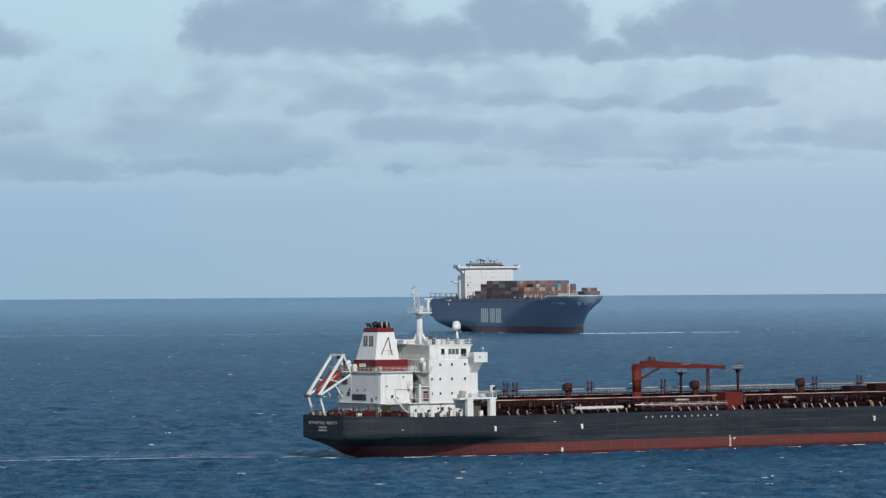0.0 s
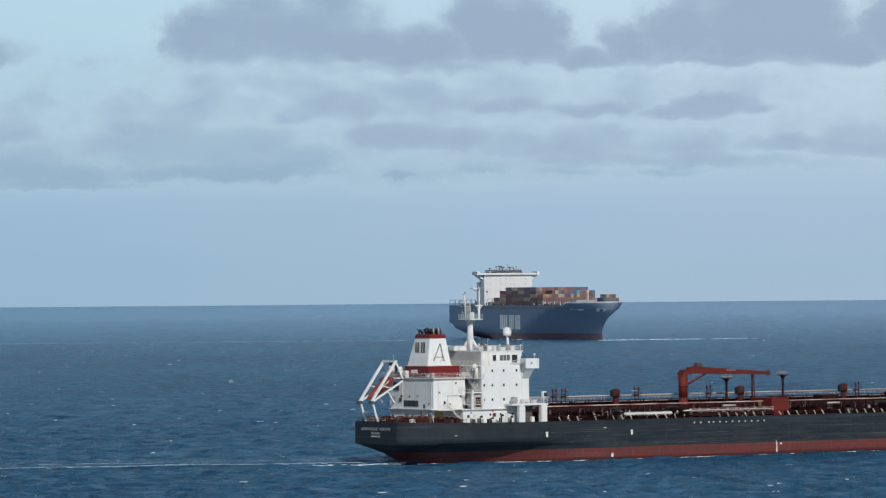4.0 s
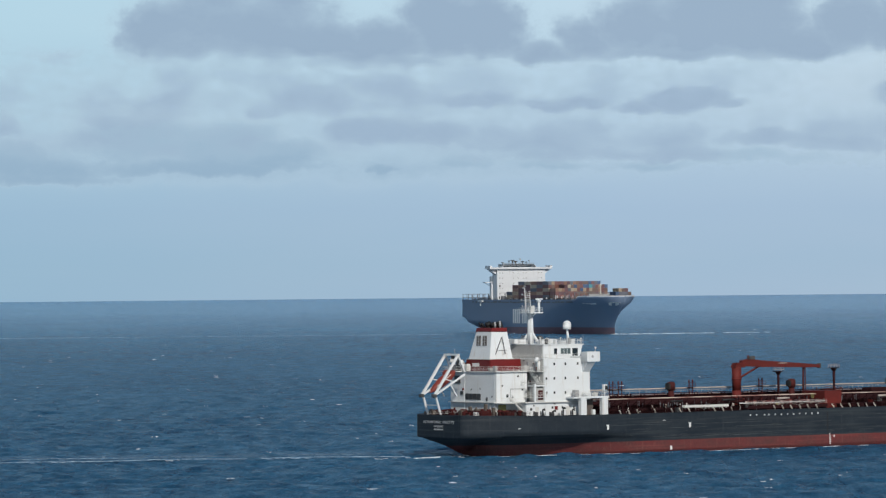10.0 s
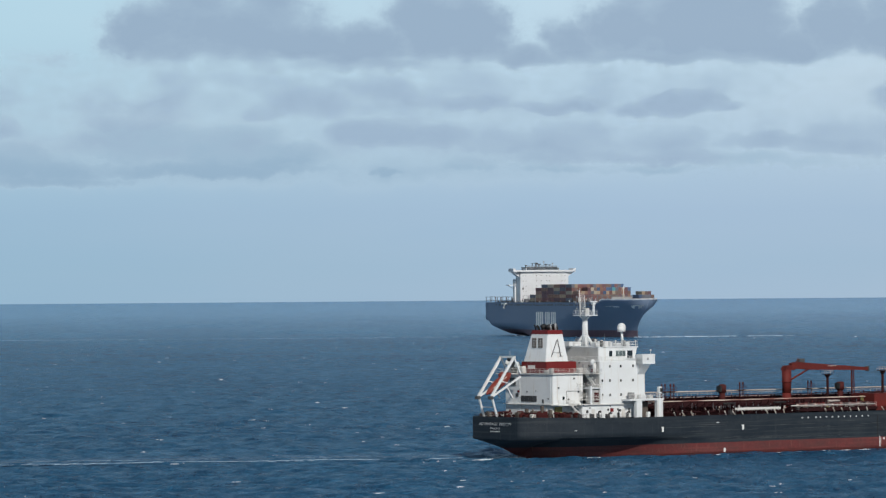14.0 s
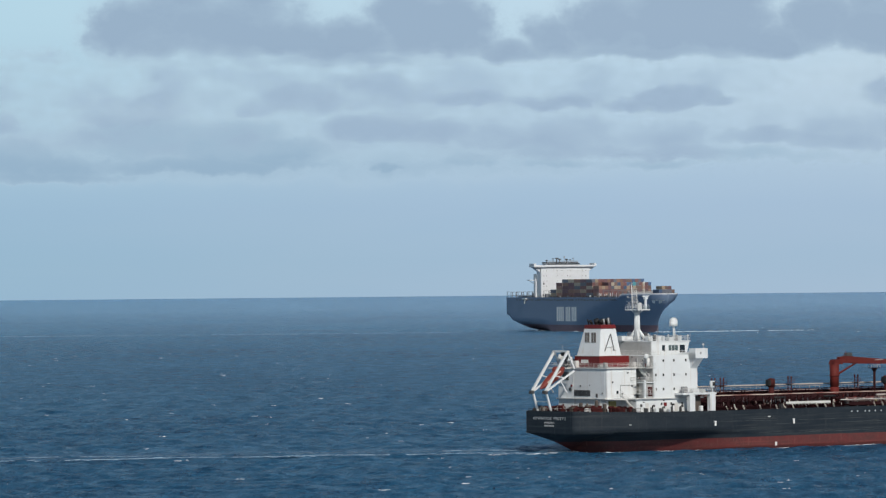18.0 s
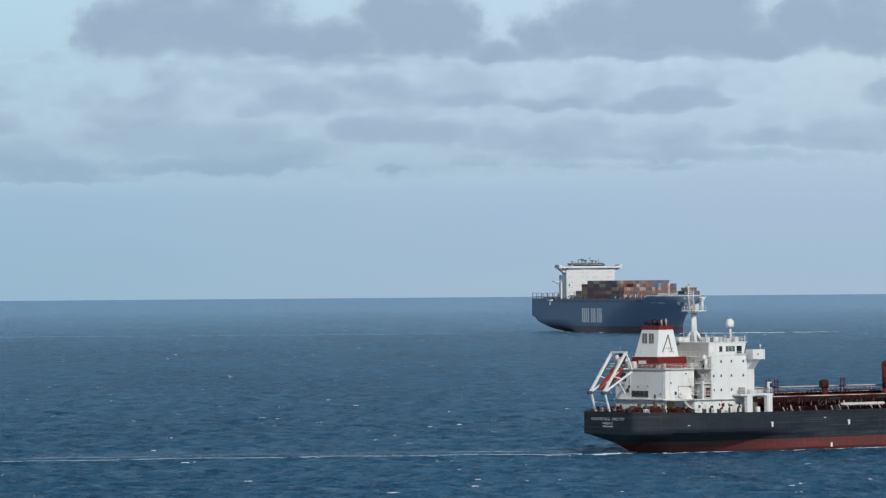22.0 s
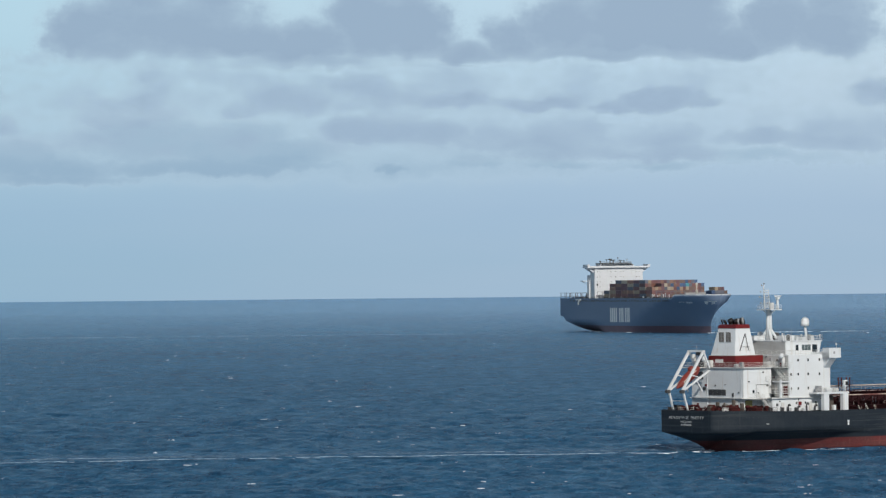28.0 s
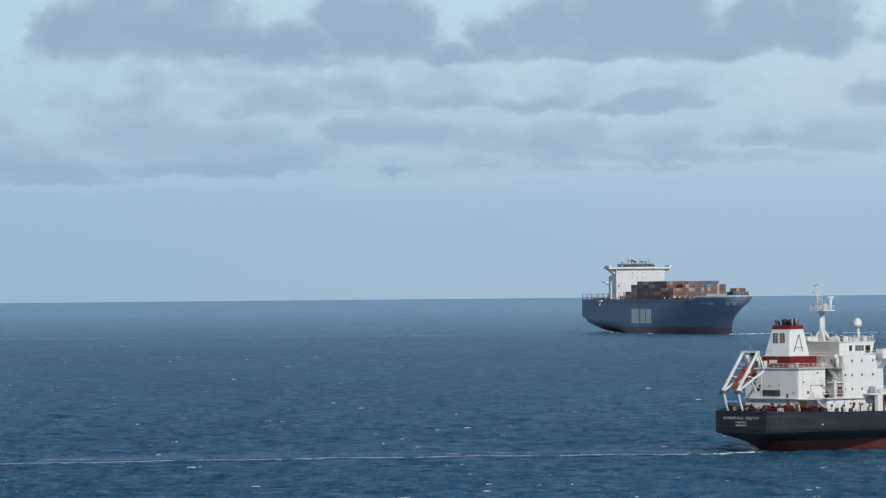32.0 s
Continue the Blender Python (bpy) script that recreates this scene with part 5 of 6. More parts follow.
def tanker_deck_gear(root):
    rng = random.Random(21)
    # long pipe runs and the raised catwalk
    for y, z, r, x0, x1, mat in ((5.0, 13.75, 0.18, 36, 170, "pipe"), (-10.0, 12.0, 0.12, 36, 165, "pipe_red"), (3.0, 11.6, 0.3, 36, 168, "deck_red"), (1.6, 11.3, 0.3, 36, 168, "deck_red"),
                                (-1.0, 11.0, 0.34, 38, 160, "deck_red"), (-3.2, 10.8, 0.34, 38, 160, "deck_red"), (-5.4, 10.5, 0.28, 40, 150, "deck_red"), (-7.4, 10.3, 0.22, 40, 150, "deck_red"),
                                (-14.0, 10.35, 0.13, 75, 100, "mark"), (-12.8, 9.5, 0.14, 36, 160, "deck_red"),
                                (7.0, 12.0, 0.3, 37, 160, "deck_red"), (8.4, 12.2, 0.16, 37, 158, "pipe_red")):
        bm = B()
        rod(bm, (x0, y, z), (x1, y, z), r, sides=8)
        part("deck_pipe", bm, M[mat], root)
    bm = B()
    box(bm, 34, 170, 4.2, 5.8, 12.6, 12.75)
    part("catwalk", bm, M["deck_red"], root, "raised dark red catwalk along the deck")
    bm = B()
    for x in range(36, 172, 3):
        rod(bm, (x, 4.3, 12.7), (x, 4.3, 13.75), 0.04, sides=4)
        rod(bm, (x, 5.7, 12.7), (x, 5.7, 13.75), 0.04, sides=4)
    rod(bm, (35, 4.3, 13.75), (170, 4.3, 13.75), 0.05, sides=4)
    rod(bm, (35, 4.3, 13.3), (170, 4.3, 13.3), 0.04, sides=4)
    part("catwalk_rail", bm, M["pipe"], root)
    sup = B()
    box(sup, -0.12, 0.12, -8.6, 6.0, 1.3, 1.6)
    for y in (-8.4, -4, 0.4, 4.6):
        box(sup, -0.12, 0.12, y - 0.12, y + 0.12, 0, 1.4)
    for y in (4.4, 5.6):
        box(sup, -0.1, 0.1, y - 0.1, y + 0.1, 1.4, 3.9)
    me = mesh_of("pipe_support", sup, M["deck_red"])
    for i in range(34):
        alike("pipe_support", me, root, pose(38 + i * 3.9, 0, 8.7))
    # raised web frames across the deck and posts under the side pipe
    web = B()
    box(web, -0.1, 0.1, -14.6, 15.0, 0, 0.9)
    box(web, -0.3, 0.3, -14.6, 15.0, 0.85, 0.95)
    me = mesh_of("web_frame", web, M["deck_red"])
    for i in range(26):
        alike("web_frame", me, root, pose(41 + i * 4.2, 0, 8.7))
    post = B()
    box(post, -0.08, 0.08, -10.1, -9.9, 0, 3.2)
    box(post, -0.5, 0.5, -10.3, -9.7, 2.2, 2.35)
    bar(post, (0, -10, 2.6), (0, -7.4, 1.4), 0.12, 0.12)
    me = mesh_of("pipe_post", post, M["deck_red"])
    for i in range(58):
        alike("pipe_post", me, root, pose(38 + i * 2.1, 0, 8.7))
    for y0, z0, h in ((-9.6, 9.0, 2.6), (-4.5, 9.6, 2.4), (6.8, 9.0, 3.2)):
        for i in range(90):
            x = 38.5 + i * 1.32 + rng.uniform(-0.4, 0.4)
            hh = h * rng.uniform(0.3, 1.0)
            bm = B()
            rod(bm, (x, y0 + rng.uniform(-0.8, 0.8), 8.7), (x, y0 + rng.uniform(-0.8, 0.8), z0 + hh), rng.uniform(0.04, 0.12), sides=5)
            part("pipe_riser", bm, M["deck_red"], root)
    # short grey rods added in place of glints on the pipes
    for i in range(75):
        x, y = rng.uniform(38, 150), rng.uniform(-9.4, -8.6)
        if not 100 < x < 107:
            bm = B()
            rod(bm, (x, y, 9.9 + rng.random() * 0.5), (x + rng.uniform(-0.15, 0.15), y, 10.6 + rng.random() * 1.0), rng.uniform(0.05, 0.1), sides=5)
            part("sounding_pipe", bm, M["lattice"], root)
    # racks under the pipes on the far side, with valve stands between them
    rack = B()
    for y in (6.6, 9.0, 11.4):
        box(rack, -0.08, 0.08, y - 0.08, y + 0.08, 0, 3.4)
    box(rack, -0.14, 0.14, 6.5, 11.5, 2.9, 3.1)
    me = mesh_of("pipe_rack", rack, M["deck_red"])
    for i in range(38):
        alike("pipe_rack", me, root, pose(38.5 + i * 3.05, 0, 8.7))
    for i in range(70):
        x, y, h = rng.uniform(38, 150), rng.uniform(6.4, 11.0), rng.uniform(2.2, 4.2)
        bm = B()
        rod(bm, (x, y, 8.7), (x, y, 8.7 + h), rng.uniform(0.05, 0.12), sides=6)
        rod(bm, (x, y, 8.55 + h), (x, y, 8.72 + h), rng.uniform(0.18, 0.34), sides=8)
        part("valve_stand", bm, M[rng.choice(("deck_red", "gear_dark", "deck_red", "dark"))], root)
    # side stanchions with the pale foot brackets
    br = B()
    bar(br, (-0.3, 0, 0.92), (0.25, 0, 0.0), 0.24, 0.22)
    me = mesh_of("rail_bracket", br, M["cream"])
    xs = [39.5 + 2.47 * i for i in range(47)]
    skip = {3, 5, 9, 10, 14, 15, 16, 17, 24, 31, 40}
    for i, x in enumerate(xs):
        if i not in skip and not 60 < x < 64:
            alike("rail_bracket", me, root, pose(x, -15.5, 8.75, rng.uniform(-8, 8), rng.uniform(-7, 7), rng.uniform(-14, 14)))
    bm = B()
    for s in (-1, 1):
        rail(bm, [(37, s * 15.8, 8.7), (146, s * 15.8, 8.7)], h=1.0, step=2.47, r=0.03)
    part("side_rail", bm, M["deck_red"], root, "dark red open rail along the deck edge")
    # stowed accommodation ladder
    bm = B()
    for y in (-14.6, -13.8):
        box(bm, 58.6, 71.4, y - 0.06, y + 0.06, 9.65, 10.25)
    for i in range(24):
        box(bm, 58.8 + i * 0.5, 58.98 + i * 0.5, -14.6, -13.8, 9.9, 10.0)
    for i in range(13):
        box(bm, 58.7 + i, 58.76 + i, -14.7, -14.6, 9.4, 10.45)
    part("stowed_gangway", bm, M["offwhite"], root, "long white stowed gangway ladder")
    # ventilator drums
    for x, y in ((67.5, 2.0), (102.4, 1.5), (134.2, 3.6), (166, 4.0)):
        bm = B()
        rod(bm, (x, y, 8.7), (x, y, 13.6), 0.75, 0.7, sides=14)
        rod(bm, (x, y, 13.4), (x, y, 15.1), 0.95, 0.95, sides=14)
        dome(bm, (x, y, 15.1), 0.93, 14, 6, 1, 1, 0.4)
        v = part("vent_drum", bm, M["gear_dark"], root, "red ventilator drum with a dark mouth")
        bm = B()
        box(bm, x - 1.3, x - 0.3, y - 0.7, y + 0.7, 13.6, 15.1, bevel=0.15)
        part("vent_mouth", bm, M["black"], v)
    # twin vent risers with rungs
    for x, y in ((51.5, 4), (54.1, 4), (74.7, 4), (95.1, 4), (138.5, 4), (151.6, 4)):
        bm = B()
        for o in (-0.5, 0.5):
            rod(bm, (x + o, y, 8.7), (x + o, y, 15.3), 0.11, sides=6)
            rod(bm, (x + o, y, 15.2), (x + o, y, 15.8), 0.2, 0.16, sides=8)
        for k in range(6):
            bar(bm, (x - 0.7, y, 11.6 + k * 0.7), (x + 0.7, y, 11.6 + k * 0.7), 0.08, 0.08)
        box(bm, x - 0.95, x + 0.95, y - 0.6, y + 0.6, 13.9, 14.0)
        rail(bm, [(x - 0.95, y - 0.6, 14.0), (x + 0.95, y - 0.6, 14.0)], h=0.9, step=0.9)
        part("vent_riser", bm, M["gear_dark"], root, "pair of dark red vent risers")
    # deck house amidships
    bm = B()
    box(bm, 100.4, 105.4, -13.4, -5.0, 8.7, 12.75, bevel=0.08)
    hs = part("hose_store", bm, M["gear_red"], root, "red box deckhouse amidships")
    bm = B()
    box(bm, 100.32, 100.45, -9.4, -8.2, 10.9, 12.2)
    part("store_sign", bm, M["yellow"], hs)
    bm = B()
    rail(bm, [(100.5, -13.3, 12.7), (105.3, -13.3, 12.7)], h=0.9)
    part("store_rail", bm, M["gear_red"], hs)
    # manifold with valves and reducers
    for i in range(9):
        x = 77.5 + i * 2.6
        bm = B()
        rod(bm, (x, -13.0, 10.5), (x, -3.0, 10.5), 0.3, sides=10)
        rod(bm, (x, -13.2, 10.5), (x, -12.9, 10.5), 0.52, sides=12)
        rod(bm, (x, -9.0, 10.5), (x, -9.0, 11.6), 0.16, sides=8)
        rod(bm, (x, -9.0, 11.5), (x, -9.0, 11.6), 0.45, sides=10)
        p = part("manifold_pipe", bm, M["gear_red" if i % 2 else "deck_red"], root, "manifold pipe with a valve wheel")
        bm = B()
        rod(bm, (x, -13.26, 10.5), (x, -13.2, 10.5), 0.3, sides=12)
        part("blank_flange", bm, M["pipe_red"], p)
    bm = B()
    box(bm, 77, 100.2, -14.6, -11.6, 9.0, 9.25)
    box(bm, 77, 100.2, -14.7, -14.6, 9.0, 9.7)
    part("drip_tray", bm, M["deck_red"], root)
    bm = B()
    rail(bm, [(76.5, -14.6, 9.7), (100.0, -14.6, 9.7)], h=1.0, step=2.4)
    part("tray_rail", bm, M["pipe"], root)
    # tank hatches, small valves, scattered gear
    for i in range(70):
        x, y = 40 + rng.random() * 112, rng.choice((-14, -13, -11, -8.6, -6, -2, 7, 9, 11)) + rng.uniform(-0.5, 0.5)
        if 100 < x < 107.5 and -14.5 < y < -4:
            continue
        k = rng.random()
        bm = B()
        if k < 0.35:
            rod(bm, (x, y, 8.7), (x, y, 9.7 + rng.random()), 0.16, sides=8)
            rod(bm, (x, y, 9.8), (x, y, 9.95), 0.4, sides=10)
            part("valve", bm, M[rng.choice(("pipe", "gear_red", "deck_red", "yellow"))], root)
        elif k < 0.65:
            rod(bm, (x, y, 8.7), (x, y, 9.6), 0.85, sides=14)
            rod(bm, (x, y, 9.55), (x, y, 9.75), 1.0, sides=14)
            part("tank_hatch", bm, M["deck_red"], root, "round dark red tank hatch")
        else:
            w = rng.uniform(0.3, 1.0)
            box(bm, x - w, x + w, y - 0.5, y + 0.5, 8.7, 9.4 + rng.random() * 1.2, bevel=0.06)
            part("deck_locker", bm, M[rng.choice(("gear_red", "deck_red", "dark", "gear_dark"))], root)
    # small pale fittings: gauges, handwheels, lamps
    for i in range(80):
        x = rng.choice((rng.uniform(38, 76), rng.uniform(76, 104), rng.uniform(76, 104), rng.uniform(106, 150)))
        y, z = rng.uniform(-14.8, -6.0), rng.uniform(9.0, 10.6)
        if 100 < x < 107.5 and y < -4:
            continue
        r = rng.uniform(0.06, 0.12)
        bm = B()
        if rng.random() < 0.5:
            box(bm, x - r, x + r, y - r, y + r, z - r, z + r * 1.4)
        else:
            rod(bm, (x, y - 0.05, z), (x, y + 0.05, z), r * 1.2, sides=8)
        rod(bm, (x, y, 8.7), (x, y, z), 0.02, sides=3)
        part("small_fitting", bm, M[rng.choice(("pipe", "pipe_red", "pipe_red", "mark"))], root)
    # cargo heaters and raised gear towards the bow
    for x, y, w, h in ((113.5, 2, 3, 4.0), (127, 1, 5, 4.2), (146.5, -1, 5, 4.6), (155, 0, 6, 5.0), (160, -4, 3, 4.2)):
        bm = B()
        box(bm, x - w / 2, x + w / 2, y - 1.8, y + 1.8, 8.7, 8.7 + h, bevel=0.15)
        rod(bm, (x - w / 2, y - 1.9, 8.7 + h * 0.7), (x + w / 2, y - 1.9, 8.7 + h * 0.7), 0.3, sides=8)
        part("pump_unit", bm, M["deck_red"], root, "dark red pump skid")
    for x in (57, 72, 88, 118, 132):
        bm = B()
        rod(bm, (x, -11.5, 11.2), (x + 3.6, -11.3, 11.2), 0.24, sides=8)
        part("cargo_hose", bm, M["pipe" if x in (88, 118) else "black"], root, "cargo hose on a cradle")
    # forecastle, mostly hidden ahead
    bm = B()
    box(bm, 150, 151.5, -13.5, 13.5, 8.7, 11.4)
    part("breakwater", bm, M["deck_red"], root)
    bm = B()
    rod(bm, (171, 0, 9.5), (171, 0, 21.0), 0.4, 0.2, sides=10)
    part("foremast", bm, M["white"], root)
    for y in (-3.5, 3.5):
        bm = B()
        rod(bm, (168, y - 1.4, 11.4), (168, y + 1.4, 11.4), 0.9, sides=12)
        box(bm, 166.8, 169.2, y - 1.2, y + 1.2, 9.0, 10.6)
        part("windlass", bm, M["gear_red"], root)


M["teal_glass"] = painted("grey_green_glass", (0.10, 0.135, 0.14), (0.06, 0.08, 0.09), None, 0.2, spec=0.6)
M["grey_white"] = painted("stained_grey_white", (0.47, 0.47, 0.46), (0.36, 0.36, 0.35), (0.33, 0.25, 0.19), 0.6, grain=0.2)
M["brown_grey"] = painted("sooty_brown_grey", (0.085, 0.07, 0.06), (0.13, 0.11, 0.095), None, 0.7)
M["cream"] = painted("cream_bracket", (0.76, 0.71, 0.62), (0.60, 0.53, 0.45), None, 0.6)
M["pipe_red"] = painted("pale_red_pipe", (0.24, 0.085, 0.070), (0.66, 0.56, 0.48), (0.10, 0.03, 0.025), 0.5, wear=0.32)
M["grey_hull"] = painted("scraped_hull", (0.045, 0.050, 0.055), (0.085, 0.088, 0.090), None, 0.6)
M["pale_hull"] = painted("chalky_scraped_hull", (0.060, 0.070, 0.075), (0.095, 0.105, 0.108), None, 0.65)
M["grey_dark"] = painted("emblem_grey", (0.13, 0.13, 0.14), (0.17, 0.17, 0.17), None, 0.5)


def lengthen(root, k=1.03, shift=0.75):
    """Stretches the plan's lengths to fit the camera's view, a little more ahead of the manifold; repeated pieces keep
    their size.
    """
    def real(x):
        return x * k + shift + 0.026 * max(0.0, x - 68.0)
    for ob in root.children_recursive:
        if ob.parent.matrix_basis != Matrix() and ob.parent is not root:
            continue
        if ob.matrix_basis == Matrix():
            for v in ob.data.vertices:
                v.co.x = real(v.co.x)
        else:
            ob.location.x = real(ob.location.x)


LOOSE = []


def product_tanker():
    root = new("product_tanker")
    root.empty_display_size = 5
    hull = tanker_hull(root)
    hull_marks(root, hull)
    tanker_house(root)
    tanker_casing(root)
    tanker_funnel(root)
    tanker_bridge(root)
    tanker_mast(root)
    tanker_gallows(root)
    tanker_davit(root)
    tanker_afterdeck(root)
    tanker_fittings(root)
    tanker_crane(root)
    tanker_deck_gear(root)
    lengthen(root)
    # what only rests or hangs on the ship is a thing of its own
    loose = {"lifeboat": ("orange-red free-fall lifeboat hanging on its launching frame", "lifeboat", ""), "drum": ("dull steel drum standing on the tanker's poop", "drum", "drums on the poop"),
             "deck_crate": ("pale crate standing by the tanker's stern rail", "crate", "crates on the poop"), "cargo_hose": ("rubber cargo hose lying on a deck cradle", "hose", "hoses on deck"),
             "yellow_cover": ("dull yellow canvas cover hung on the casing", "cover", "")}
    for ob in list(root.children):
        tags = loose.get(ob.name.split(".")[0])
        if tags:
            ob.parent = None
            LOOSE.append(tagged(ob, *tags))
    return tagged(root, "black and red product tanker with white aft deckhouse under way", "ship")


tanker = product_tanker()
TK_C0, TK_V, TK_A = (21.828, 1125.771), (2.8802, 1.1178), (0.00200, -0.00470)


def tanker_pose(t):
    """Under way to the side and slowly turning away to port."""
    th = 33.422 + 0.2014 * t + -0.00040 * t * t
    c, s = math.cos(radians(th)), math.sin(radians(th))
    return pose(TK_C0[0] + TK_V[0] * t + TK_A[0] * t * t - 60 * c, TK_C0[1] + TK_V[1] * t + TK_A[1] * t * t - 60 * s, 0, 0, 0, th)


# ---- container ship ----
CS_DECK = [(-7, 20.5), (-1, 22.4), (14, 23.0), (215, 23.0), (235, 22.0), (252, 19.0), (264, 14.8), (273, 10.4), (279, 6.0), (283, 0.0)]
CS_WATER = [(-7, 0.0), (4, 0.0), (8, 11.0), (13, 17.0), (20, 20.0), (32, 22.0), (50, 22.8), (100, 23.0), (152, 22.6), (170, 18.0), (188, 12.5), (215, 6.5), (245, 2.6), (266, 0.8), (283, 0.0)]


def box_half(x, z):
    """Half breadth of the container ship, with a flared raked bow and a cut-up stern."""
    top, low = smooth_table(CS_DECK, x), smooth_table(CS_WATER, x)
    keel = 12.0 * max(0.0, 1 - (x + 7) / 17.0) ** 0.9 - (0 if x < 10 else min(6.0, (x - 10) * 0.3))
    zz = max(z, keel)
    t = min(1.0, max(0.0, zz / 25.0))
    # forward, full breadth is reached ever higher up the side
    reach = 0.1 + 0.9 * min(1.0, max(0.0, (x - 150) / 78.0))
    flare = min(1.0, t / reach) ** (1.3 + 1.1 * min(1.0, max(0.0, (x - 205) / 45.0)))
    fwd = min(1.0, max(0.0, (x - 140) / 15.0))
    form = t ** 0.45 * (1 - fwd) + flare * fwd
    y = low + (top - low) * form
    aft = min(1.0, max(0.0, (95 - x) / 60.0))
    full = top if zz >= 12 else low * min(1.0, zz / 12.0 + 0.0) + top * max(0.0, (zz - max(keel, 0)) / (12.0 - max(keel, 0) + 1e-6)) ** 0.5 * (1 - low / 46.0)
    y = y + (min(full, top) - y) * aft
    if zz <= keel + 1e-4 and x < 10 and z < keel - 1e-4:
        y = 0.0
    stem = 262.0 + 21.0 * min(1.0, max(0.0, (zz - 6.0) / 17.5)) ** 1.35
    px = x if x < 200 else 200 + (x - 200) * (stem - 200) / 83.0
    rise = 2.2 * min(1.0, max(0.0, (x - 236) / 6.0)) if z >= 24.9 else 0.0
    return px, max(0.0, y), zz + rise


def container_hull(root):
    st = [-7, -4, -1, 2, 5, 8, 9.9, 10.2, 13, 16, 20, 24, 28, 32, 38, 44, 52, 60, 72, 85, 100, 120, 140, 155, 170, 185, 200, 210, 220, 230, 236, 239, 242, 248, 254, 260, 266, 271, 275, 278, 280.5, 282, 283]
    up = loft(st, box_half, [25, 23, 20, 17, 14, 12, 10, 8, 6.5, 4.6])
    tv = [up.verts.new((-7, y, z)) for y, z in ((-20.5, 25), (20.5, 25), (20.5, 12.0), (-20.5, 12.0))]
    up.faces.new(tv)
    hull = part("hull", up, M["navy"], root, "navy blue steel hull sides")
    part("boot_topping", loft(st[3:], box_half, [4.6, 3.5, 2.3, 1.1, 0, -2, -5]), M["navy_boot"], root, "hazed red band at the waterline")
    part("main_deck", flat_deck(st, box_half, 25, -0.2), M["shipdeck"], root)
    bm = B()
    for a, b in zip(st[:-1], st[1:]):
        for s in (-1, 1):
            pa, pb = box_half(a, 25), box_half(b, 25)
            bar(bm, (pa[0], s * pa[1], pa[2] + 0.3), (pb[0], s * pb[1], pb[2] + 0.3), 0.2, 0.9)
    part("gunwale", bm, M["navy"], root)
    # pale rail line along the raised bow
    fw = [x for x in st if x >= 239]
    for a, b in zip(fw[:-1], fw[1:]):
        for s in (-1, 1):
            bm = B()
            pa, pb = box_half(a, 25), box_half(b, 25)
            bar(bm, (pa[0], s * pa[1], pa[2] + 1.0), (pb[0], s * pb[1], pb[2] + 1.0), 0.3, 0.75)
            part("bow_bulwark_cap", bm, M["pale"], root)

    def side(x, z, w, h, mat, name, lab="", lean=0.02):
        bm_ = B()
        p0, p1 = box_half(x - w / 2, z), box_half(x + w / 2, z)
        q0, q1 = box_half(x - w / 2, z + h), box_half(x + w / 2, z + h)
        vs = [bm_.verts.new((p[0], -p[1] - 0.06, p[2])) for p in (p0, p1, q1, q0)]
        vb = [bm_.verts.new((p[0], -p[1] + 0.1, p[2])) for p in (p0, p1, q1, q0)]
        bm_.faces.new(vs)
        bm_.faces.new(vb[::-1])
        for i in range(4):
            bm_.faces.new((vs[i], vb[i], vb[(i + 1) % 4], vs[(i + 1) % 4]))
        bmesh.ops.recalc_face_normals(bm_, faces=bm_.faces)
        return part(name, bm_, mat, hull, lab)
    # company lettering as plain white blocks of its size
    for x0, n_bars, w, gap in ((110.75, 4, 2.9, 1.1), (129.75, 3, 2.6, 0.9), (142.4, 3, 2.7, 0.95)):
        for i in range(n_bars):
            side(x0 + w / 2 + i * (w + gap), 7.4, w, 11.0, M["mark"], "side_block", "plain white block painted on the hull")
    # dark plates on the hull stand in for shade in the side passage
    pr = random.Random(14)
    x = 22.0
    while x < 226:
        w = pr.uniform(2.5, 9.0)
        side(x + w / 2, 22.9 + pr.uniform(0, 0.5), w, pr.uniform(0.9, 1.6), M["lattice"], "passage_opening")
        x += w + pr.uniform(0.8, 4.0)
    # name bars and emblem on the bow
    for i in range(8):
        side(243 + i * 2.1, 21.6, 1.6, 1.4, M["mark"], "name_bar")
    for i in range(5):
        side(272.6 + i * 1.9, 20.6 + 0.4 * abs(i - 2), 1.6, 3.0 - 0.5 * abs(i - 2), M["mark"], "bow_emblem", "plain pale bars on the bow")
    return hull


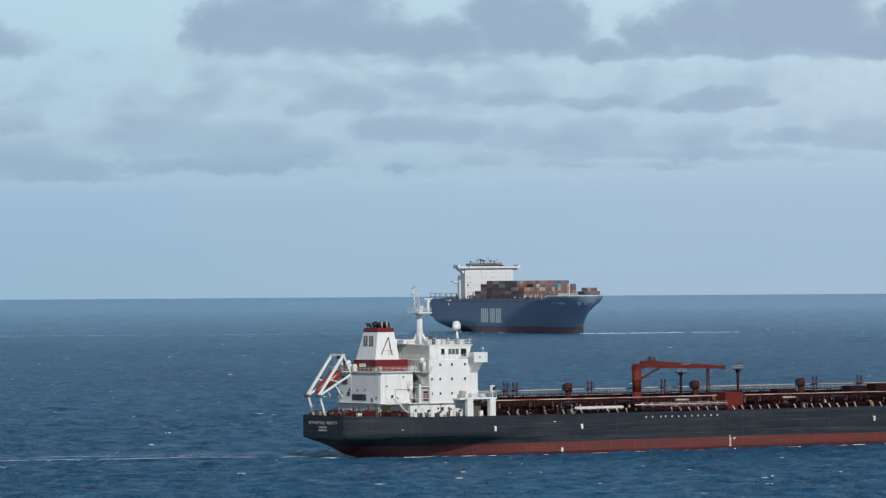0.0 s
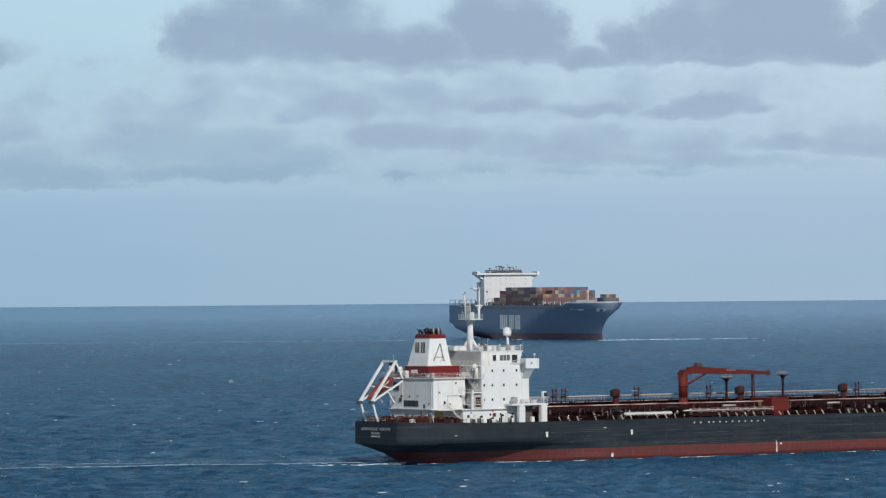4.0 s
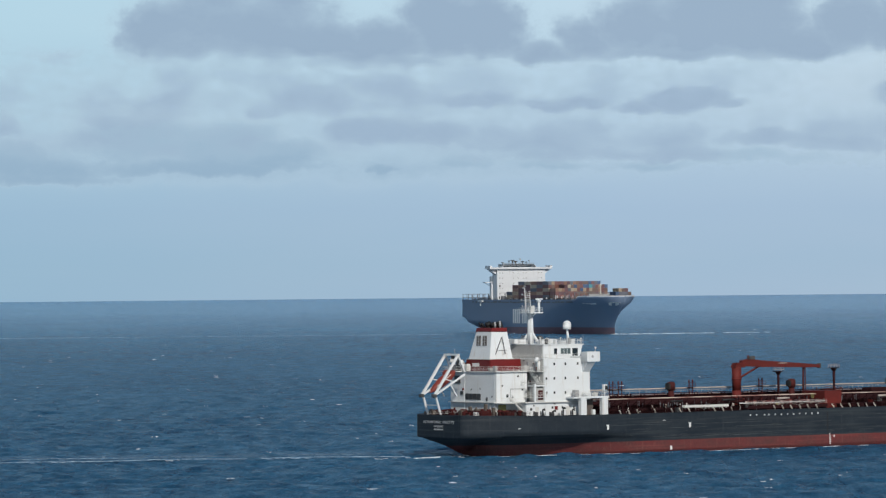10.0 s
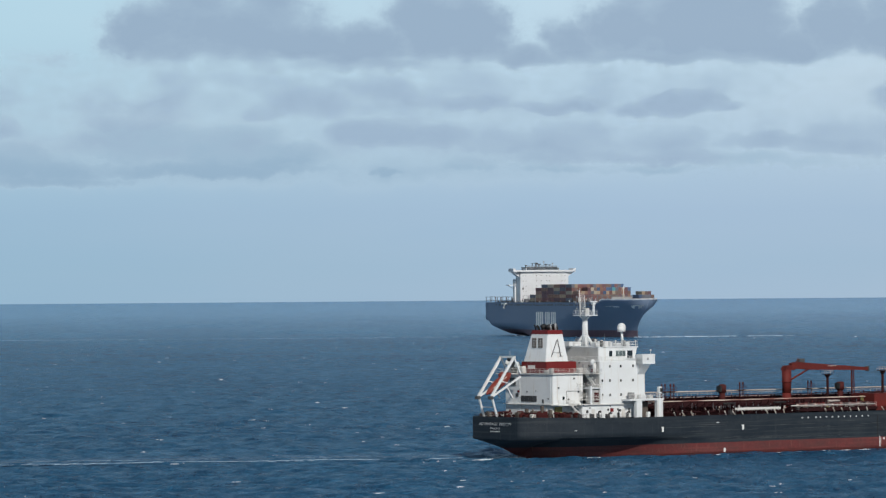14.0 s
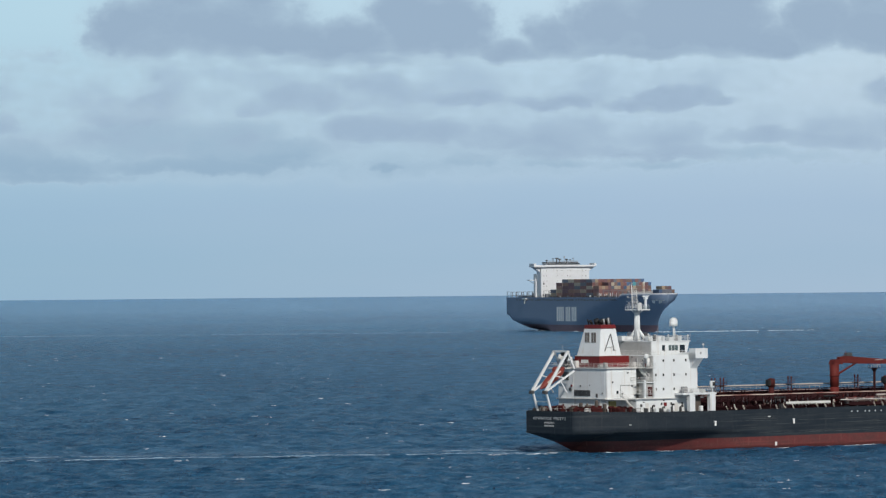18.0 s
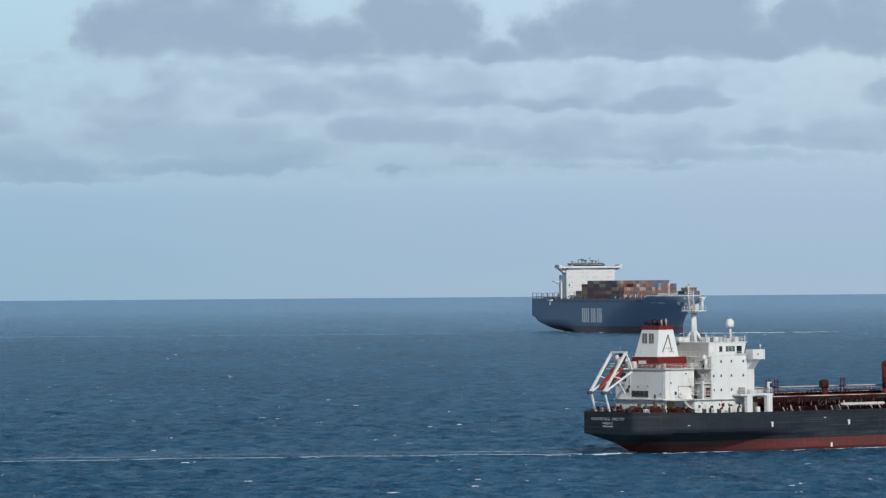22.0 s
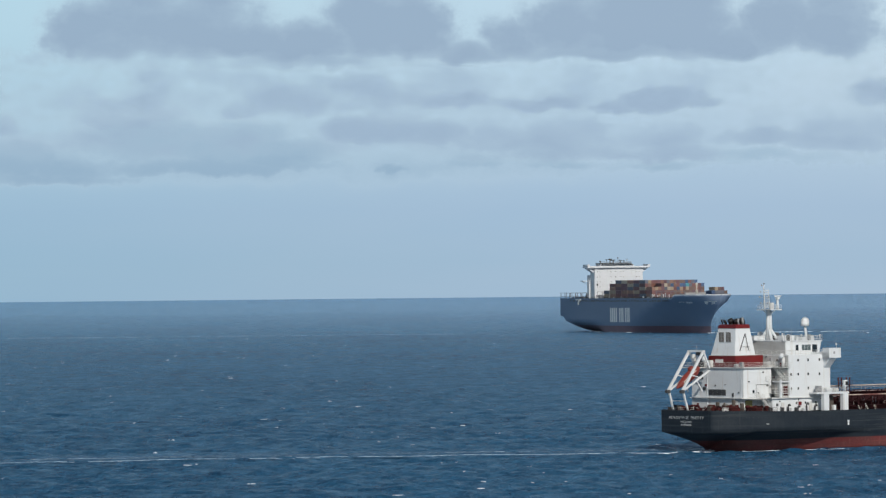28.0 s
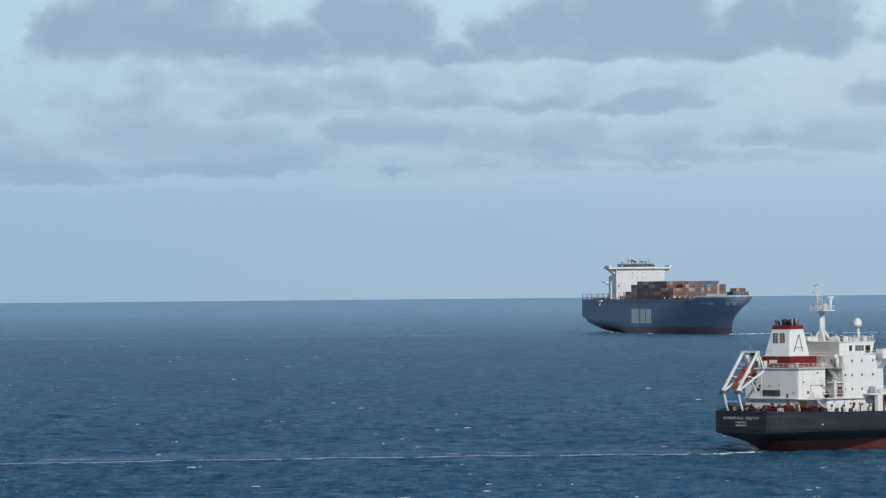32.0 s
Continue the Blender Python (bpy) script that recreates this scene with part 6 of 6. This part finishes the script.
def container_house(root):
    bm = B()
    box(bm, 56, 66, -18.6, 22, 24.8, 50.0, bevel=0.2)
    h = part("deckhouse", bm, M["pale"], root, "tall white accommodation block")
    bm = B()
    box(bm, 57, 68, -25.2, 27.2, 49.6, 51.0)
    box(bm, 56.5, 66.8, -14, 14, 51.0, 52.6, bevel=0.15)
    part("bridge_deck", bm, M["pale"], root, "white bridge with long wings")
    m = 1.2
    for s in (-1, 1):
        bm = B()
        vs = [bm.verts.new(c) for c in ((59, m + s * 20.3, 45.5), (65, m + s * 20.3, 45.5), (59, m + s * 20.3, 49.6), (65, m + s * 20.3, 49.6), (59, m + s * 26, 49.6), (65, m + s * 26, 49.6))]
        for f in ((0, 1, 3, 2), (2, 3, 5, 4), (0, 4, 5, 1), (0, 2, 4), (1, 5, 3)):
            bm.faces.new([vs[i] for i in f])
        bmesh.ops.recalc_face_normals(bm, faces=bm.faces)
        part("wing_bracket", bm, M["pale"], root)
        bm = B()
        box(bm, 57.5, 67.6, min(m + s * 24.4, m + s * 26.4), max(m + s * 24.4, m + s * 26.4), 50.9, 52.3)
        part("wing_cab", bm, M["pale"], root)
    bm = B()
    box(bm, 66.75, 66.9, -13.6, 13.6, 51.3, 52.3)
    part("bridge_window_band", bm, M["glass"], root, "long dark band of bridge windows")
    bm = B()
    box(bm, 57, 67.2, -14.5, 12.5, 52.6, 53.3, bevel=0.1)
    part("monkey_deck", bm, M["dark"], root)
    for y, hh, r in ((-12, 1.6, 0.5), (-6.5, 3.0, 0.35), (-3.5, 3.4, 0.9), (-1.0, 2.6, 0.9), (3.0, 4.6, 0.25), (5.0, 2.4, 0.7), (8.0, 2.0, 0.4), (10.5, 3.2, 0.25)):
        bm = B()
        rod(bm, (61, y, 53.3), (61, y, 53.3 + hh), r * 0.6, sides=8)
        box(bm, 60.5, 61.5, y - r * 1.6, y + r * 1.6, 53.1 + hh * 0.8, 53.5 + hh * 0.95)
        part("mast_aerial", bm, M["dark"] if r > 0.3 else M["grey"], root)
    bm = B()
    rail(bm, [(67, -14, 53.3), (67, 12, 53.3)], h=1.0, r=0.08, step=2.5)
    part("monkey_rail", bm, M["grey"], root)
    windows(h, [(66, y, z) for z in (46.5, 42.5, 38.5, 34.5) for y in (-16.3, -14.0, -4.8, -1.0, 3.6, 5.9, 16.6, 19.0)], "f", 0.5, 0.55, "house_window")
    windows(h, [(66, -16.4, 36.4), (66, -16.8, 27.2), (66, -12.6, 27.2)], "f", 1.1, 1.6, "house_door")
    # side platform behind the house
    bm = B()
    box(bm, 51, 57, -25, -17, 39.0, 39.6)
    bar(bm, (53, -19, 36), (53, -24, 39), 0.4, 0.4)
    box(bm, 52, 56, -19.6, -16, 24.8, 44)
    part("side_tower", bm, M["pale"], root)
    bm = B()
    box(bm, 38, 49, -6, 6, 24.8, 46, top=(40, 48, -5, 5), bevel=0.2)
    part("funnel", bm, M["lattice"], root)


CARGO = []


def container_cargo(root):
    rng = random.Random(5)
    # tints are dulled here and lifted below to stand in for distance haze
    tints = [("rust", (0.150, 0.068, 0.068)), ("maroon", (0.118, 0.062, 0.074)), ("brown", (0.140, 0.095, 0.085)), ("tan", (0.27, 0.21, 0.15)),
             ("slate", (0.10, 0.11, 0.14)), ("blue", (0.05, 0.095, 0.19)), ("teal", (0.06, 0.24, 0.28)), ("orange", (0.21, 0.12, 0.09)), ("cream", (0.32, 0.28, 0.22))]
    weight = [5, 5, 6, 3, 3, 2, 0.4, 3, 1]
    L, W, H_ = 12.1, 2.44, 2.62

    def shell():
        bm = B()
        box(bm, 0, L, -W / 2, W / 2, 0, H_ - 0.05)
        # corner posts and end ribs stand proud
        for x in (0, L - 0.15):
            for y in (-W / 2 - 0.03, W / 2 - 0.12):
                box(bm, x - 0.02, x + 0.17, y, y + 0.15, 0, H_ - 0.03)
        for k in range(6):
            y = -W / 2 + 0.3 + k * 0.36
            box(bm, L, L + 0.04, y, y + 0.16, 0.15, H_ - 0.2)
        for k in range(10):
            x = 0.7 + k * 1.15
            box(bm, x, x + 0.5, -W / 2 - 0.04, -W / 2, 0.15, H_ - 0.2)
        return bm
    meshes, looks = [], {}
    for nm, c in tints:
        c = tuple(min(0.5, v * 1.25) for v in c)
        mat = painted("container_" + nm, c, tuple(v * 0.75 + 0.02 for v in c), tuple(v * 0.6 + 0.03 for v in c), 0.6, vary=0.18)
        meshes.append(mesh_of("container", shell(), mat))
        looks[meshes[-1].name] = {"rust": "rust-red", "slate": "slate-grey", "tan": "pale tan"}.get(nm, nm)

    def stow(x, y, z):
        me = rng.choices(meshes, weights=weight)[0]
        ob = tagged(new("container", me), looks[me.name] + " steel shipping container stacked on the ship's deck", "container", "containers on the ship")
        CARGO.append((ob, pose(x, y, z)))
    rows = [(-8 + i) * 2.52 for i in range(17)]
    base = 26.6
    hidden = []
    bays = [(93.5, 2, 3), (106.3, 4, 4), (119.0, 5, 5), (131.8, 5, 5), (144.5, 5, 5), (157.3, 5, 5), (170.0, 5, 5), (184.2, 4, 4)]
    for b, (x, nt, _) in enumerate(bays):
        for r, y in enumerate(rows):
            n = nt
            if b == 7 and r < 3:
                n = 3
            if b == 0 and r > 3:
                n = 3
            for k in range(n):
                seen = r < 2 or b == 7 or (b == 6 and k == 4) or (b == 0 and r < 4)
                if seen:
                    stow(x, y, base + k * H_)
                else:
                    hidden.append((x, y, base + k * H_))
    for r, y in enumerate(rows[8:13]):
        for k in range(2 if 1 <= r <= 3 else 1):
            stow(255.0, y, 28.8 + k * H_)
    bm = B()
    for x, y, z in hidden:
        box(bm, x, x + L, y - W / 2, y + W / 2, z, z + H_ - 0.05)
    st = part("container_stack", bm, painted("mixed_containers", (0.17, 0.07, 0.05), (0.12, 0.06, 0.05), None, 0.6), root, "tightly packed containers in the middle of the stow")
    st["kind"] = "stuff"
    # hatch covers and lashing bridges
    for x in [93.5 + i * 12.75 for i in range(9)]:
        bm = B()
        box(bm, x + 0.2, x + 11.9, -21.5, 21.5, 24.8, 26.5)
        part("hatch_cover", bm, M["shipdeck"], root)
    for x in [80, 92.6, 106.6, 206, 216, 226, 236]:
        bm = B()
        for i in range(12):
            y = -21.8 + i * 3.96
            box(bm, x - 0.15, x + 0.15, y - 0.15, y + 0.15, 24.8, 31.0)
        for z in (27.4, 30.8):
            box(bm, x - 0.4, x + 0.4, -22, 22, z, z + 0.2)
        part("lashing_bridge", bm, M["lattice"], root, "grey steel lashing bridge")
    for x in (204, 216, 228):
        bm = B()
        box(bm, x - 5, x + 5, -18 + (x - 204) * 0.2, 18 - (x - 204) * 0.2, 24.8, 26.6)
        part("hatch_cover", bm, M["shipdeck"], root)
    bm = B()
    box(bm, 254.6, 267.4, -1.6, 11.6, 26.9, 28.75, bevel=0.1)
    part("hatch_cover", bm, M["shipdeck"], root)
    bm = B()
    box(bm, 246, 248, -15, 15, 27, 30.0, bevel=0.1)
    part("breakwater", bm, M["grey"], root)
    bm = B()
    rod(bm, (249, -6, 27), (249, -6, 38), 0.35, 0.2, sides=8)
    rod(bm, (249, -6, 36), (249, -6, 37), 0.8, sides=8)
    part("foremast", bm, M["offwhite"], root)


def container_stern(root):
    for x in (-4, 5, 16):
        bm = B()
        for i in range(10):
            y = -21 + i * 4.66
            rod(bm, (x, y, 25), (x, y, 30.2), 0.22, sides=6)
        for z in (27.4, 30.0):
            bar(bm, (x, -21.5, z), (x, 21.5, z), 0.3, 0.3)
        part("lashing_frame", bm, M["lattice"], root, "open lashing frame at the stern")
    bm = B()
    for x0 in (-4, 5):
        for z in (27.4, 30.0):
            bar(bm, (x0, -21, z), (x0 + 9, -21, z), 0.2, 0.2)
    part("stern_rail", bm, M["lattice"], root)
    for x in (26, 33, 39):
        bm = B()
        box(bm, x, x + 6, -20, 20, 25, 26.8)
        part("hatch_cover", bm, M["lattice"], root)
    bm = B()
    bar(bm, (43, -23.2, 25), (43, -24.2, 21), 0.8, 0.8)
    box(bm, 38, 47, -24.5, -23, 24.2, 25.0)
    part("pilot_davit", bm, M["mark"], root, "pale davit at the ship's side")
    for x, y, h in ((52, -19, 4), (55, -16, 6), (80, -19, 3.5), (84, -17, 2.5), (88, -19, 3)):
        bm = B()
        box(bm, x - 1.5, x + 1.5, y - 1.5, y + 1.5, 25, 25 + h, bevel=0.15)
        part("deck_gear", bm, M["lattice"], root)


def container_deck_edge(root):
    """Rail, posts, lamps and lockers along the starboard deck edge."""
    rng = random.Random(23)
    bm = B()
    rail(bm, [(20, -22.6, 25), (232, -22.6, 25)], h=1.1, r=0.07, step=4.0, bars=(0.55, 1.1))
    part("deck_rail", bm, M["lattice"], root)
    for i in range(46):
        x, w, h = rng.uniform(22, 232), rng.uniform(0.4, 1.5), rng.uniform(0.8, 2.4)
        bm = B()
        box(bm, x - w, x + w, -22.4, -21.9, 25, 25 + h, bevel=0.06)
        part("deck_locker", bm, M[rng.choice(("lattice", "dark", "shipdeck", "grey"))], root)
    for i in range(11):
        x = 193 + i * 3.9
        bm = B()
        rod(bm, (x, -21.6, 25), (x, -21.6, 28.6 + rng.uniform(-0.6, 1.2)), 0.28, sides=6)
        part("lashing_post", bm, M["pale" if i % 3 else "lattice"], root, "pale lashing post")
    for x, z in ((181, 26.2), (203, 27.0)):
        bm = B()
        box(bm, x - 0.8, x + 0.8, -22.9, -22.45, z, z + 1.3, bevel=0.1)
        part("deck_lamp", bm, M["mark"], root)


def container_ship():
    root = new("container_ship")
    root.empty_display_size = 5
    container_hull(root)
    container_house(root)
    container_stern(root)
    container_deck_edge(root)
    container_cargo(root)
    return tagged(root, "navy blue container ship half laden with stacked containers", "ship")


carrier = container_ship()


def carrier_pose(t):
    th = radians(-69.0 - 0.078 * t)
    # the turn is about a point near the deckhouse
    cx = 10.96 + 66 * math.cos(radians(-69)) + 3.845 * t
    cy = 3838.39 + 66 * math.sin(radians(-69))
    return pose(cx - 66 * math.cos(th), cy - 66 * math.sin(th), 0, 0, 0, math.degrees(th))


# ---- foam ----
SEA_Z = -0.55             # sea level lowered so the tanker's waterline fits the camera's view


def ridge(bm, x, y, z, length, width, height, ang, rng):
    """A torn crest of foam, higher in the middle."""
    n = 6
    c, s = math.cos(ang), math.sin(ang)
    rows = []
    for i in range(n + 1):
        u = i / n - 0.5
        k = max(0.04, (1 - (2 * u) ** 2)) * rng.uniform(0.35, 1.2)
        off = rng.uniform(-0.3, 0.3) * width
        px, py = x + c * u * length - s * off, y + s * u * length + c * off
        rows.append((bm.verts.new((px + s * width * k * .5, py - c * width * k * .5, z - 0.05)),
                     bm.verts.new((px, py, z + height * k)),
                     bm.verts.new((px - s * width * k * .5, py + c * width * k * .5, z - 0.05))))
    for a, b in zip(rows, rows[1:]):
        for i in (0, 1):
            bm.faces.new((a[i], b[i], b[i + 1], a[i + 1]))


def whitecaps():
    rng = random.Random(12)
    bm = B()
    for i in range(195):
        # even over the seen water
        d = 1 / rng.uniform(1 / 4000.0, 1 / 860.0)
        a = radians(rng.uniform(-6, 6))
        big = rng.random() ** 2.5
        for k in range(rng.randint(2, 5)):
            ridge(bm, d * math.sin(a) + rng.uniform(-0.7, 0.7), d * math.cos(a) + rng.uniform(-1, 1), 0.12, 0.35 + 1.7 * big * rng.random(), 0.45,
                  0.03 + 0.2 * big * rng.random(), rng.uniform(-0.5, 0.5), rng)
    ob = new("whitecaps", mesh_of("whitecaps", bm, M["foam"]))
    ob.location.z = SEA_Z
    return tagged(ob, "scattered small white wave crests on the sea", "foam", kind="stuff")


caps = whitecaps()


def wake_y(x):
    return lerp_table([(-160, 1062), (-105, 1082), (-69, 1093), (-30, 1101), (10, 1105), (70, 1108)], x)


def far_wake():
    """The container ship's own faint track, far astern."""
    rng = random.Random(4)
    bm = B()
    x = -420.0
    while x < 20:
        ln = rng.uniform(3, 14)
        ridge(bm, x, 3712 + rng.uniform(-8, 8), 0.05, ln, 1.0, rng.uniform(-0.04, 0.10), rng.uniform(-0.1, 0.1), rng)
        x += ln * rng.uniform(0.4, 1.1)
    ob = new("far_wake", mesh_of("far_wake", bm, M["thin_foam"]))
    ob.location.z = SEA_Z
    return tagged(ob, "faint pale streak of an old wake", "foam", kind="stuff")


far_wake()
WAKE = []


def wake():
    """The torn line of foam along the tanker's track; each patch comes up as the stern leaves it."""
    rng = random.Random(31)
    x = -150.0
    while x < 58:
        ln = rng.uniform(5.0, 9.0)
        bm = B()
        u = 0.0
        while u < ln:
            # the continuous thin line, then brighter scraps, and a second line where it splits
            y = wake_y(x + u) - wake_y(x) + 2.0 * math.sin((x + u) * 0.19)
            ridge(bm, u, y + rng.uniform(-0.6, 0.6), 0.36, rng.uniform(2.2, 4.8), 0.5, rng.uniform(0.0, 0.055), rng.uniform(-0.02, 0.1), rng)
            if rng.random() < 0.18:
                ridge(bm, u, y + rng.uniform(-7, 4), 0.34, rng.uniform(0.6, 2.2), 0.5, rng.uniform(0.0, 0.12), rng.uniform(-0.05, 0.15), rng)
            if math.sin(x * 0.07 + 1.0) > 0.65:
                ridge(bm, u, y + 17 + 3 * math.sin((x + u) * 0.13), 0.34, rng.uniform(1.0, 2.6), 0.5, rng.uniform(-0.02, 0.06), rng.uniform(-0.02, 0.1), rng)
            u += 0.9
        lay = bm.loops.layers.uv.new("across")
        cols = []
        for i in range(5):
            u = (ln * 0.93 + 0.02) * i / 4
            y = wake_y(x + u) - wake_y(x) + 2.0 * math.sin((x + u) * 0.19)
            cols.append([bm.verts.new((u, y - 9 + 60 * j / 6, 0.32)) for j in range(7)])
        for a, b in zip(cols, cols[1:]):
            for j in range(6):
                fc = bm.faces.new((a[j], b[j], b[j + 1], a[j + 1]))
                fc.material_index = 1
                for lp, v in zip(fc.loops, (j, j, j + 1, j + 1)):
                    lp[lay].uv = (0, v / 6)
        ob = new("wake_foam", mesh_of("wake_foam", bm, [M["thin_foam"], M["slick"]]))
        tagged(ob, "patch of white foam in the tanker's wake", "foam", kind="stuff")
        WAKE.append((ob, x, wake_y(x), ln))
        x += ln * 0.93


wake()


def wash(name, label, items):
    bm = B()
    rng = random.Random(len(items))
    for it in items:
        ridge(bm, it[0], it[1], it[2] + SEA_Z, *it[3:], rng)
    return tagged(new(name, mesh_of(name, bm, M["foam"])), label, "foam", kind="stuff")


_r = random.Random(77)
_items = []
for _i in range(55):
    _x = _r.uniform(9, 165)
    _y = -lerp_table(TK_AT_WATER, _x) - _r.uniform(0.2, 1.4)
    _items.append((_x, _y, 0.1, _r.uniform(0.5, 2.6), 0.5, _r.uniform(-0.06, 0.13), _r.uniform(-0.1, 0.1)))
for _i in range(40):
    _items.append((_r.uniform(-16, 11), _r.uniform(-5, 5), 0.1, _r.uniform(0.5, 2.0), 0.5, _r.uniform(0.0, 0.14), _r.uniform(-0.7, -0.2)))
# the boil left by the screw, a low white ridge just astern
for _i in range(36):
    _u = _r.random()
    _items.append((8.0 - 15 * _u, -0.6 - 1.2 * _u + _r.uniform(-0.5, 0.5), 0.1, _r.uniform(1.5, 4.0), 0.7, _r.uniform(0.08, 0.36) * (1.1 - 0.7 * _u), _r.uniform(-0.15, 0.05)))
# thin scum along the side
for _i in range(150):
    _x = _r.uniform(9, 150)
    _items.append((_x, -lerp_table(TK_AT_WATER, _x) - _r.uniform(0.05, 0.9), 0.1, _r.uniform(0.8, 4.5), 0.35, _r.uniform(-0.08, 0.09), _r.uniform(-0.06, 0.06)))
hull_wash = wash("hull_wash", "white wash along the tanker's waterline", _items)
_items = []
for _i in range(40):
    _u = _r.random() ** 1.3
    _items.append((262 - 8 * _u + _r.uniform(-3, 3), 6 + 140 * _u, 0.1, _r.uniform(3, 10), 1.5, _r.uniform(0.15, 0.65) * (1.1 - 0.8 * _u), radians(69) + _r.uniform(-.1, .1)))
for _i in range(10):
    _items.append((_r.uniform(252, 264), _r.uniform(-5, 4), 0.1, _r.uniform(2, 4), 1.2, _r.uniform(0.2, 0.8), radians(69)))
for _i in range(8):
    _x = _r.uniform(40, 240)
    _items.append((_x, -smooth_table(CS_WATER, _x) - 0.8, 0.1, _r.uniform(3, 8), 1.2, _r.uniform(0.2, 0.5), 0.0))
bow_wash = wash("bow_wash", "thin white bow wave beside the container ship", _items)


# ---- what moves ----
def motions():
    steps = [i * 4.0 for i in range(9)]
    walk(tanker, [(t, tanker_pose(t)) for t in steps])
    walk(hull_wash, [(t, tanker_pose(t)) for t in steps])
    walk(carrier, [(t, carrier_pose(t)) for t in steps])
    for ob, m in CARGO:
        walk(ob, [(t, carrier_pose(t) @ m) for t in steps])
    for ob in LOOSE:
        walk(ob, [(t, tanker_pose(t)) for t in steps])
    walk(bow_wash, [(t, carrier_pose(t)) for t in steps])
    for ob in (water, caps):
        walk(ob, [(0, pose(0, 0, SEA_Z)), (32, pose(6, -52, SEA_Z))])
    for ob, rows in CLOUDS:
        walk(ob, rows)
    for ob, x, y, ln in WAKE:
        up, down = pose(x, y, SEA_Z), pose(x, y, SEA_Z - 1.3)
        passed = None
        for i in range(321):
            if tanker_pose(i / 10).translation.x > x + ln - 1.0:
                passed = i / 10
                break
        if passed == 0:
            ob.matrix_basis = up
        elif passed is None:
            ob.matrix_basis = down
        else:
            rows = [(0, down), (passed, down), (min(31.9, passed + 1.6), up), (32, up)]
            walk(ob, [r for i, r in enumerate(rows) if i == 0 or r[0] > rows[i - 1][0] + 0.04])


motions()
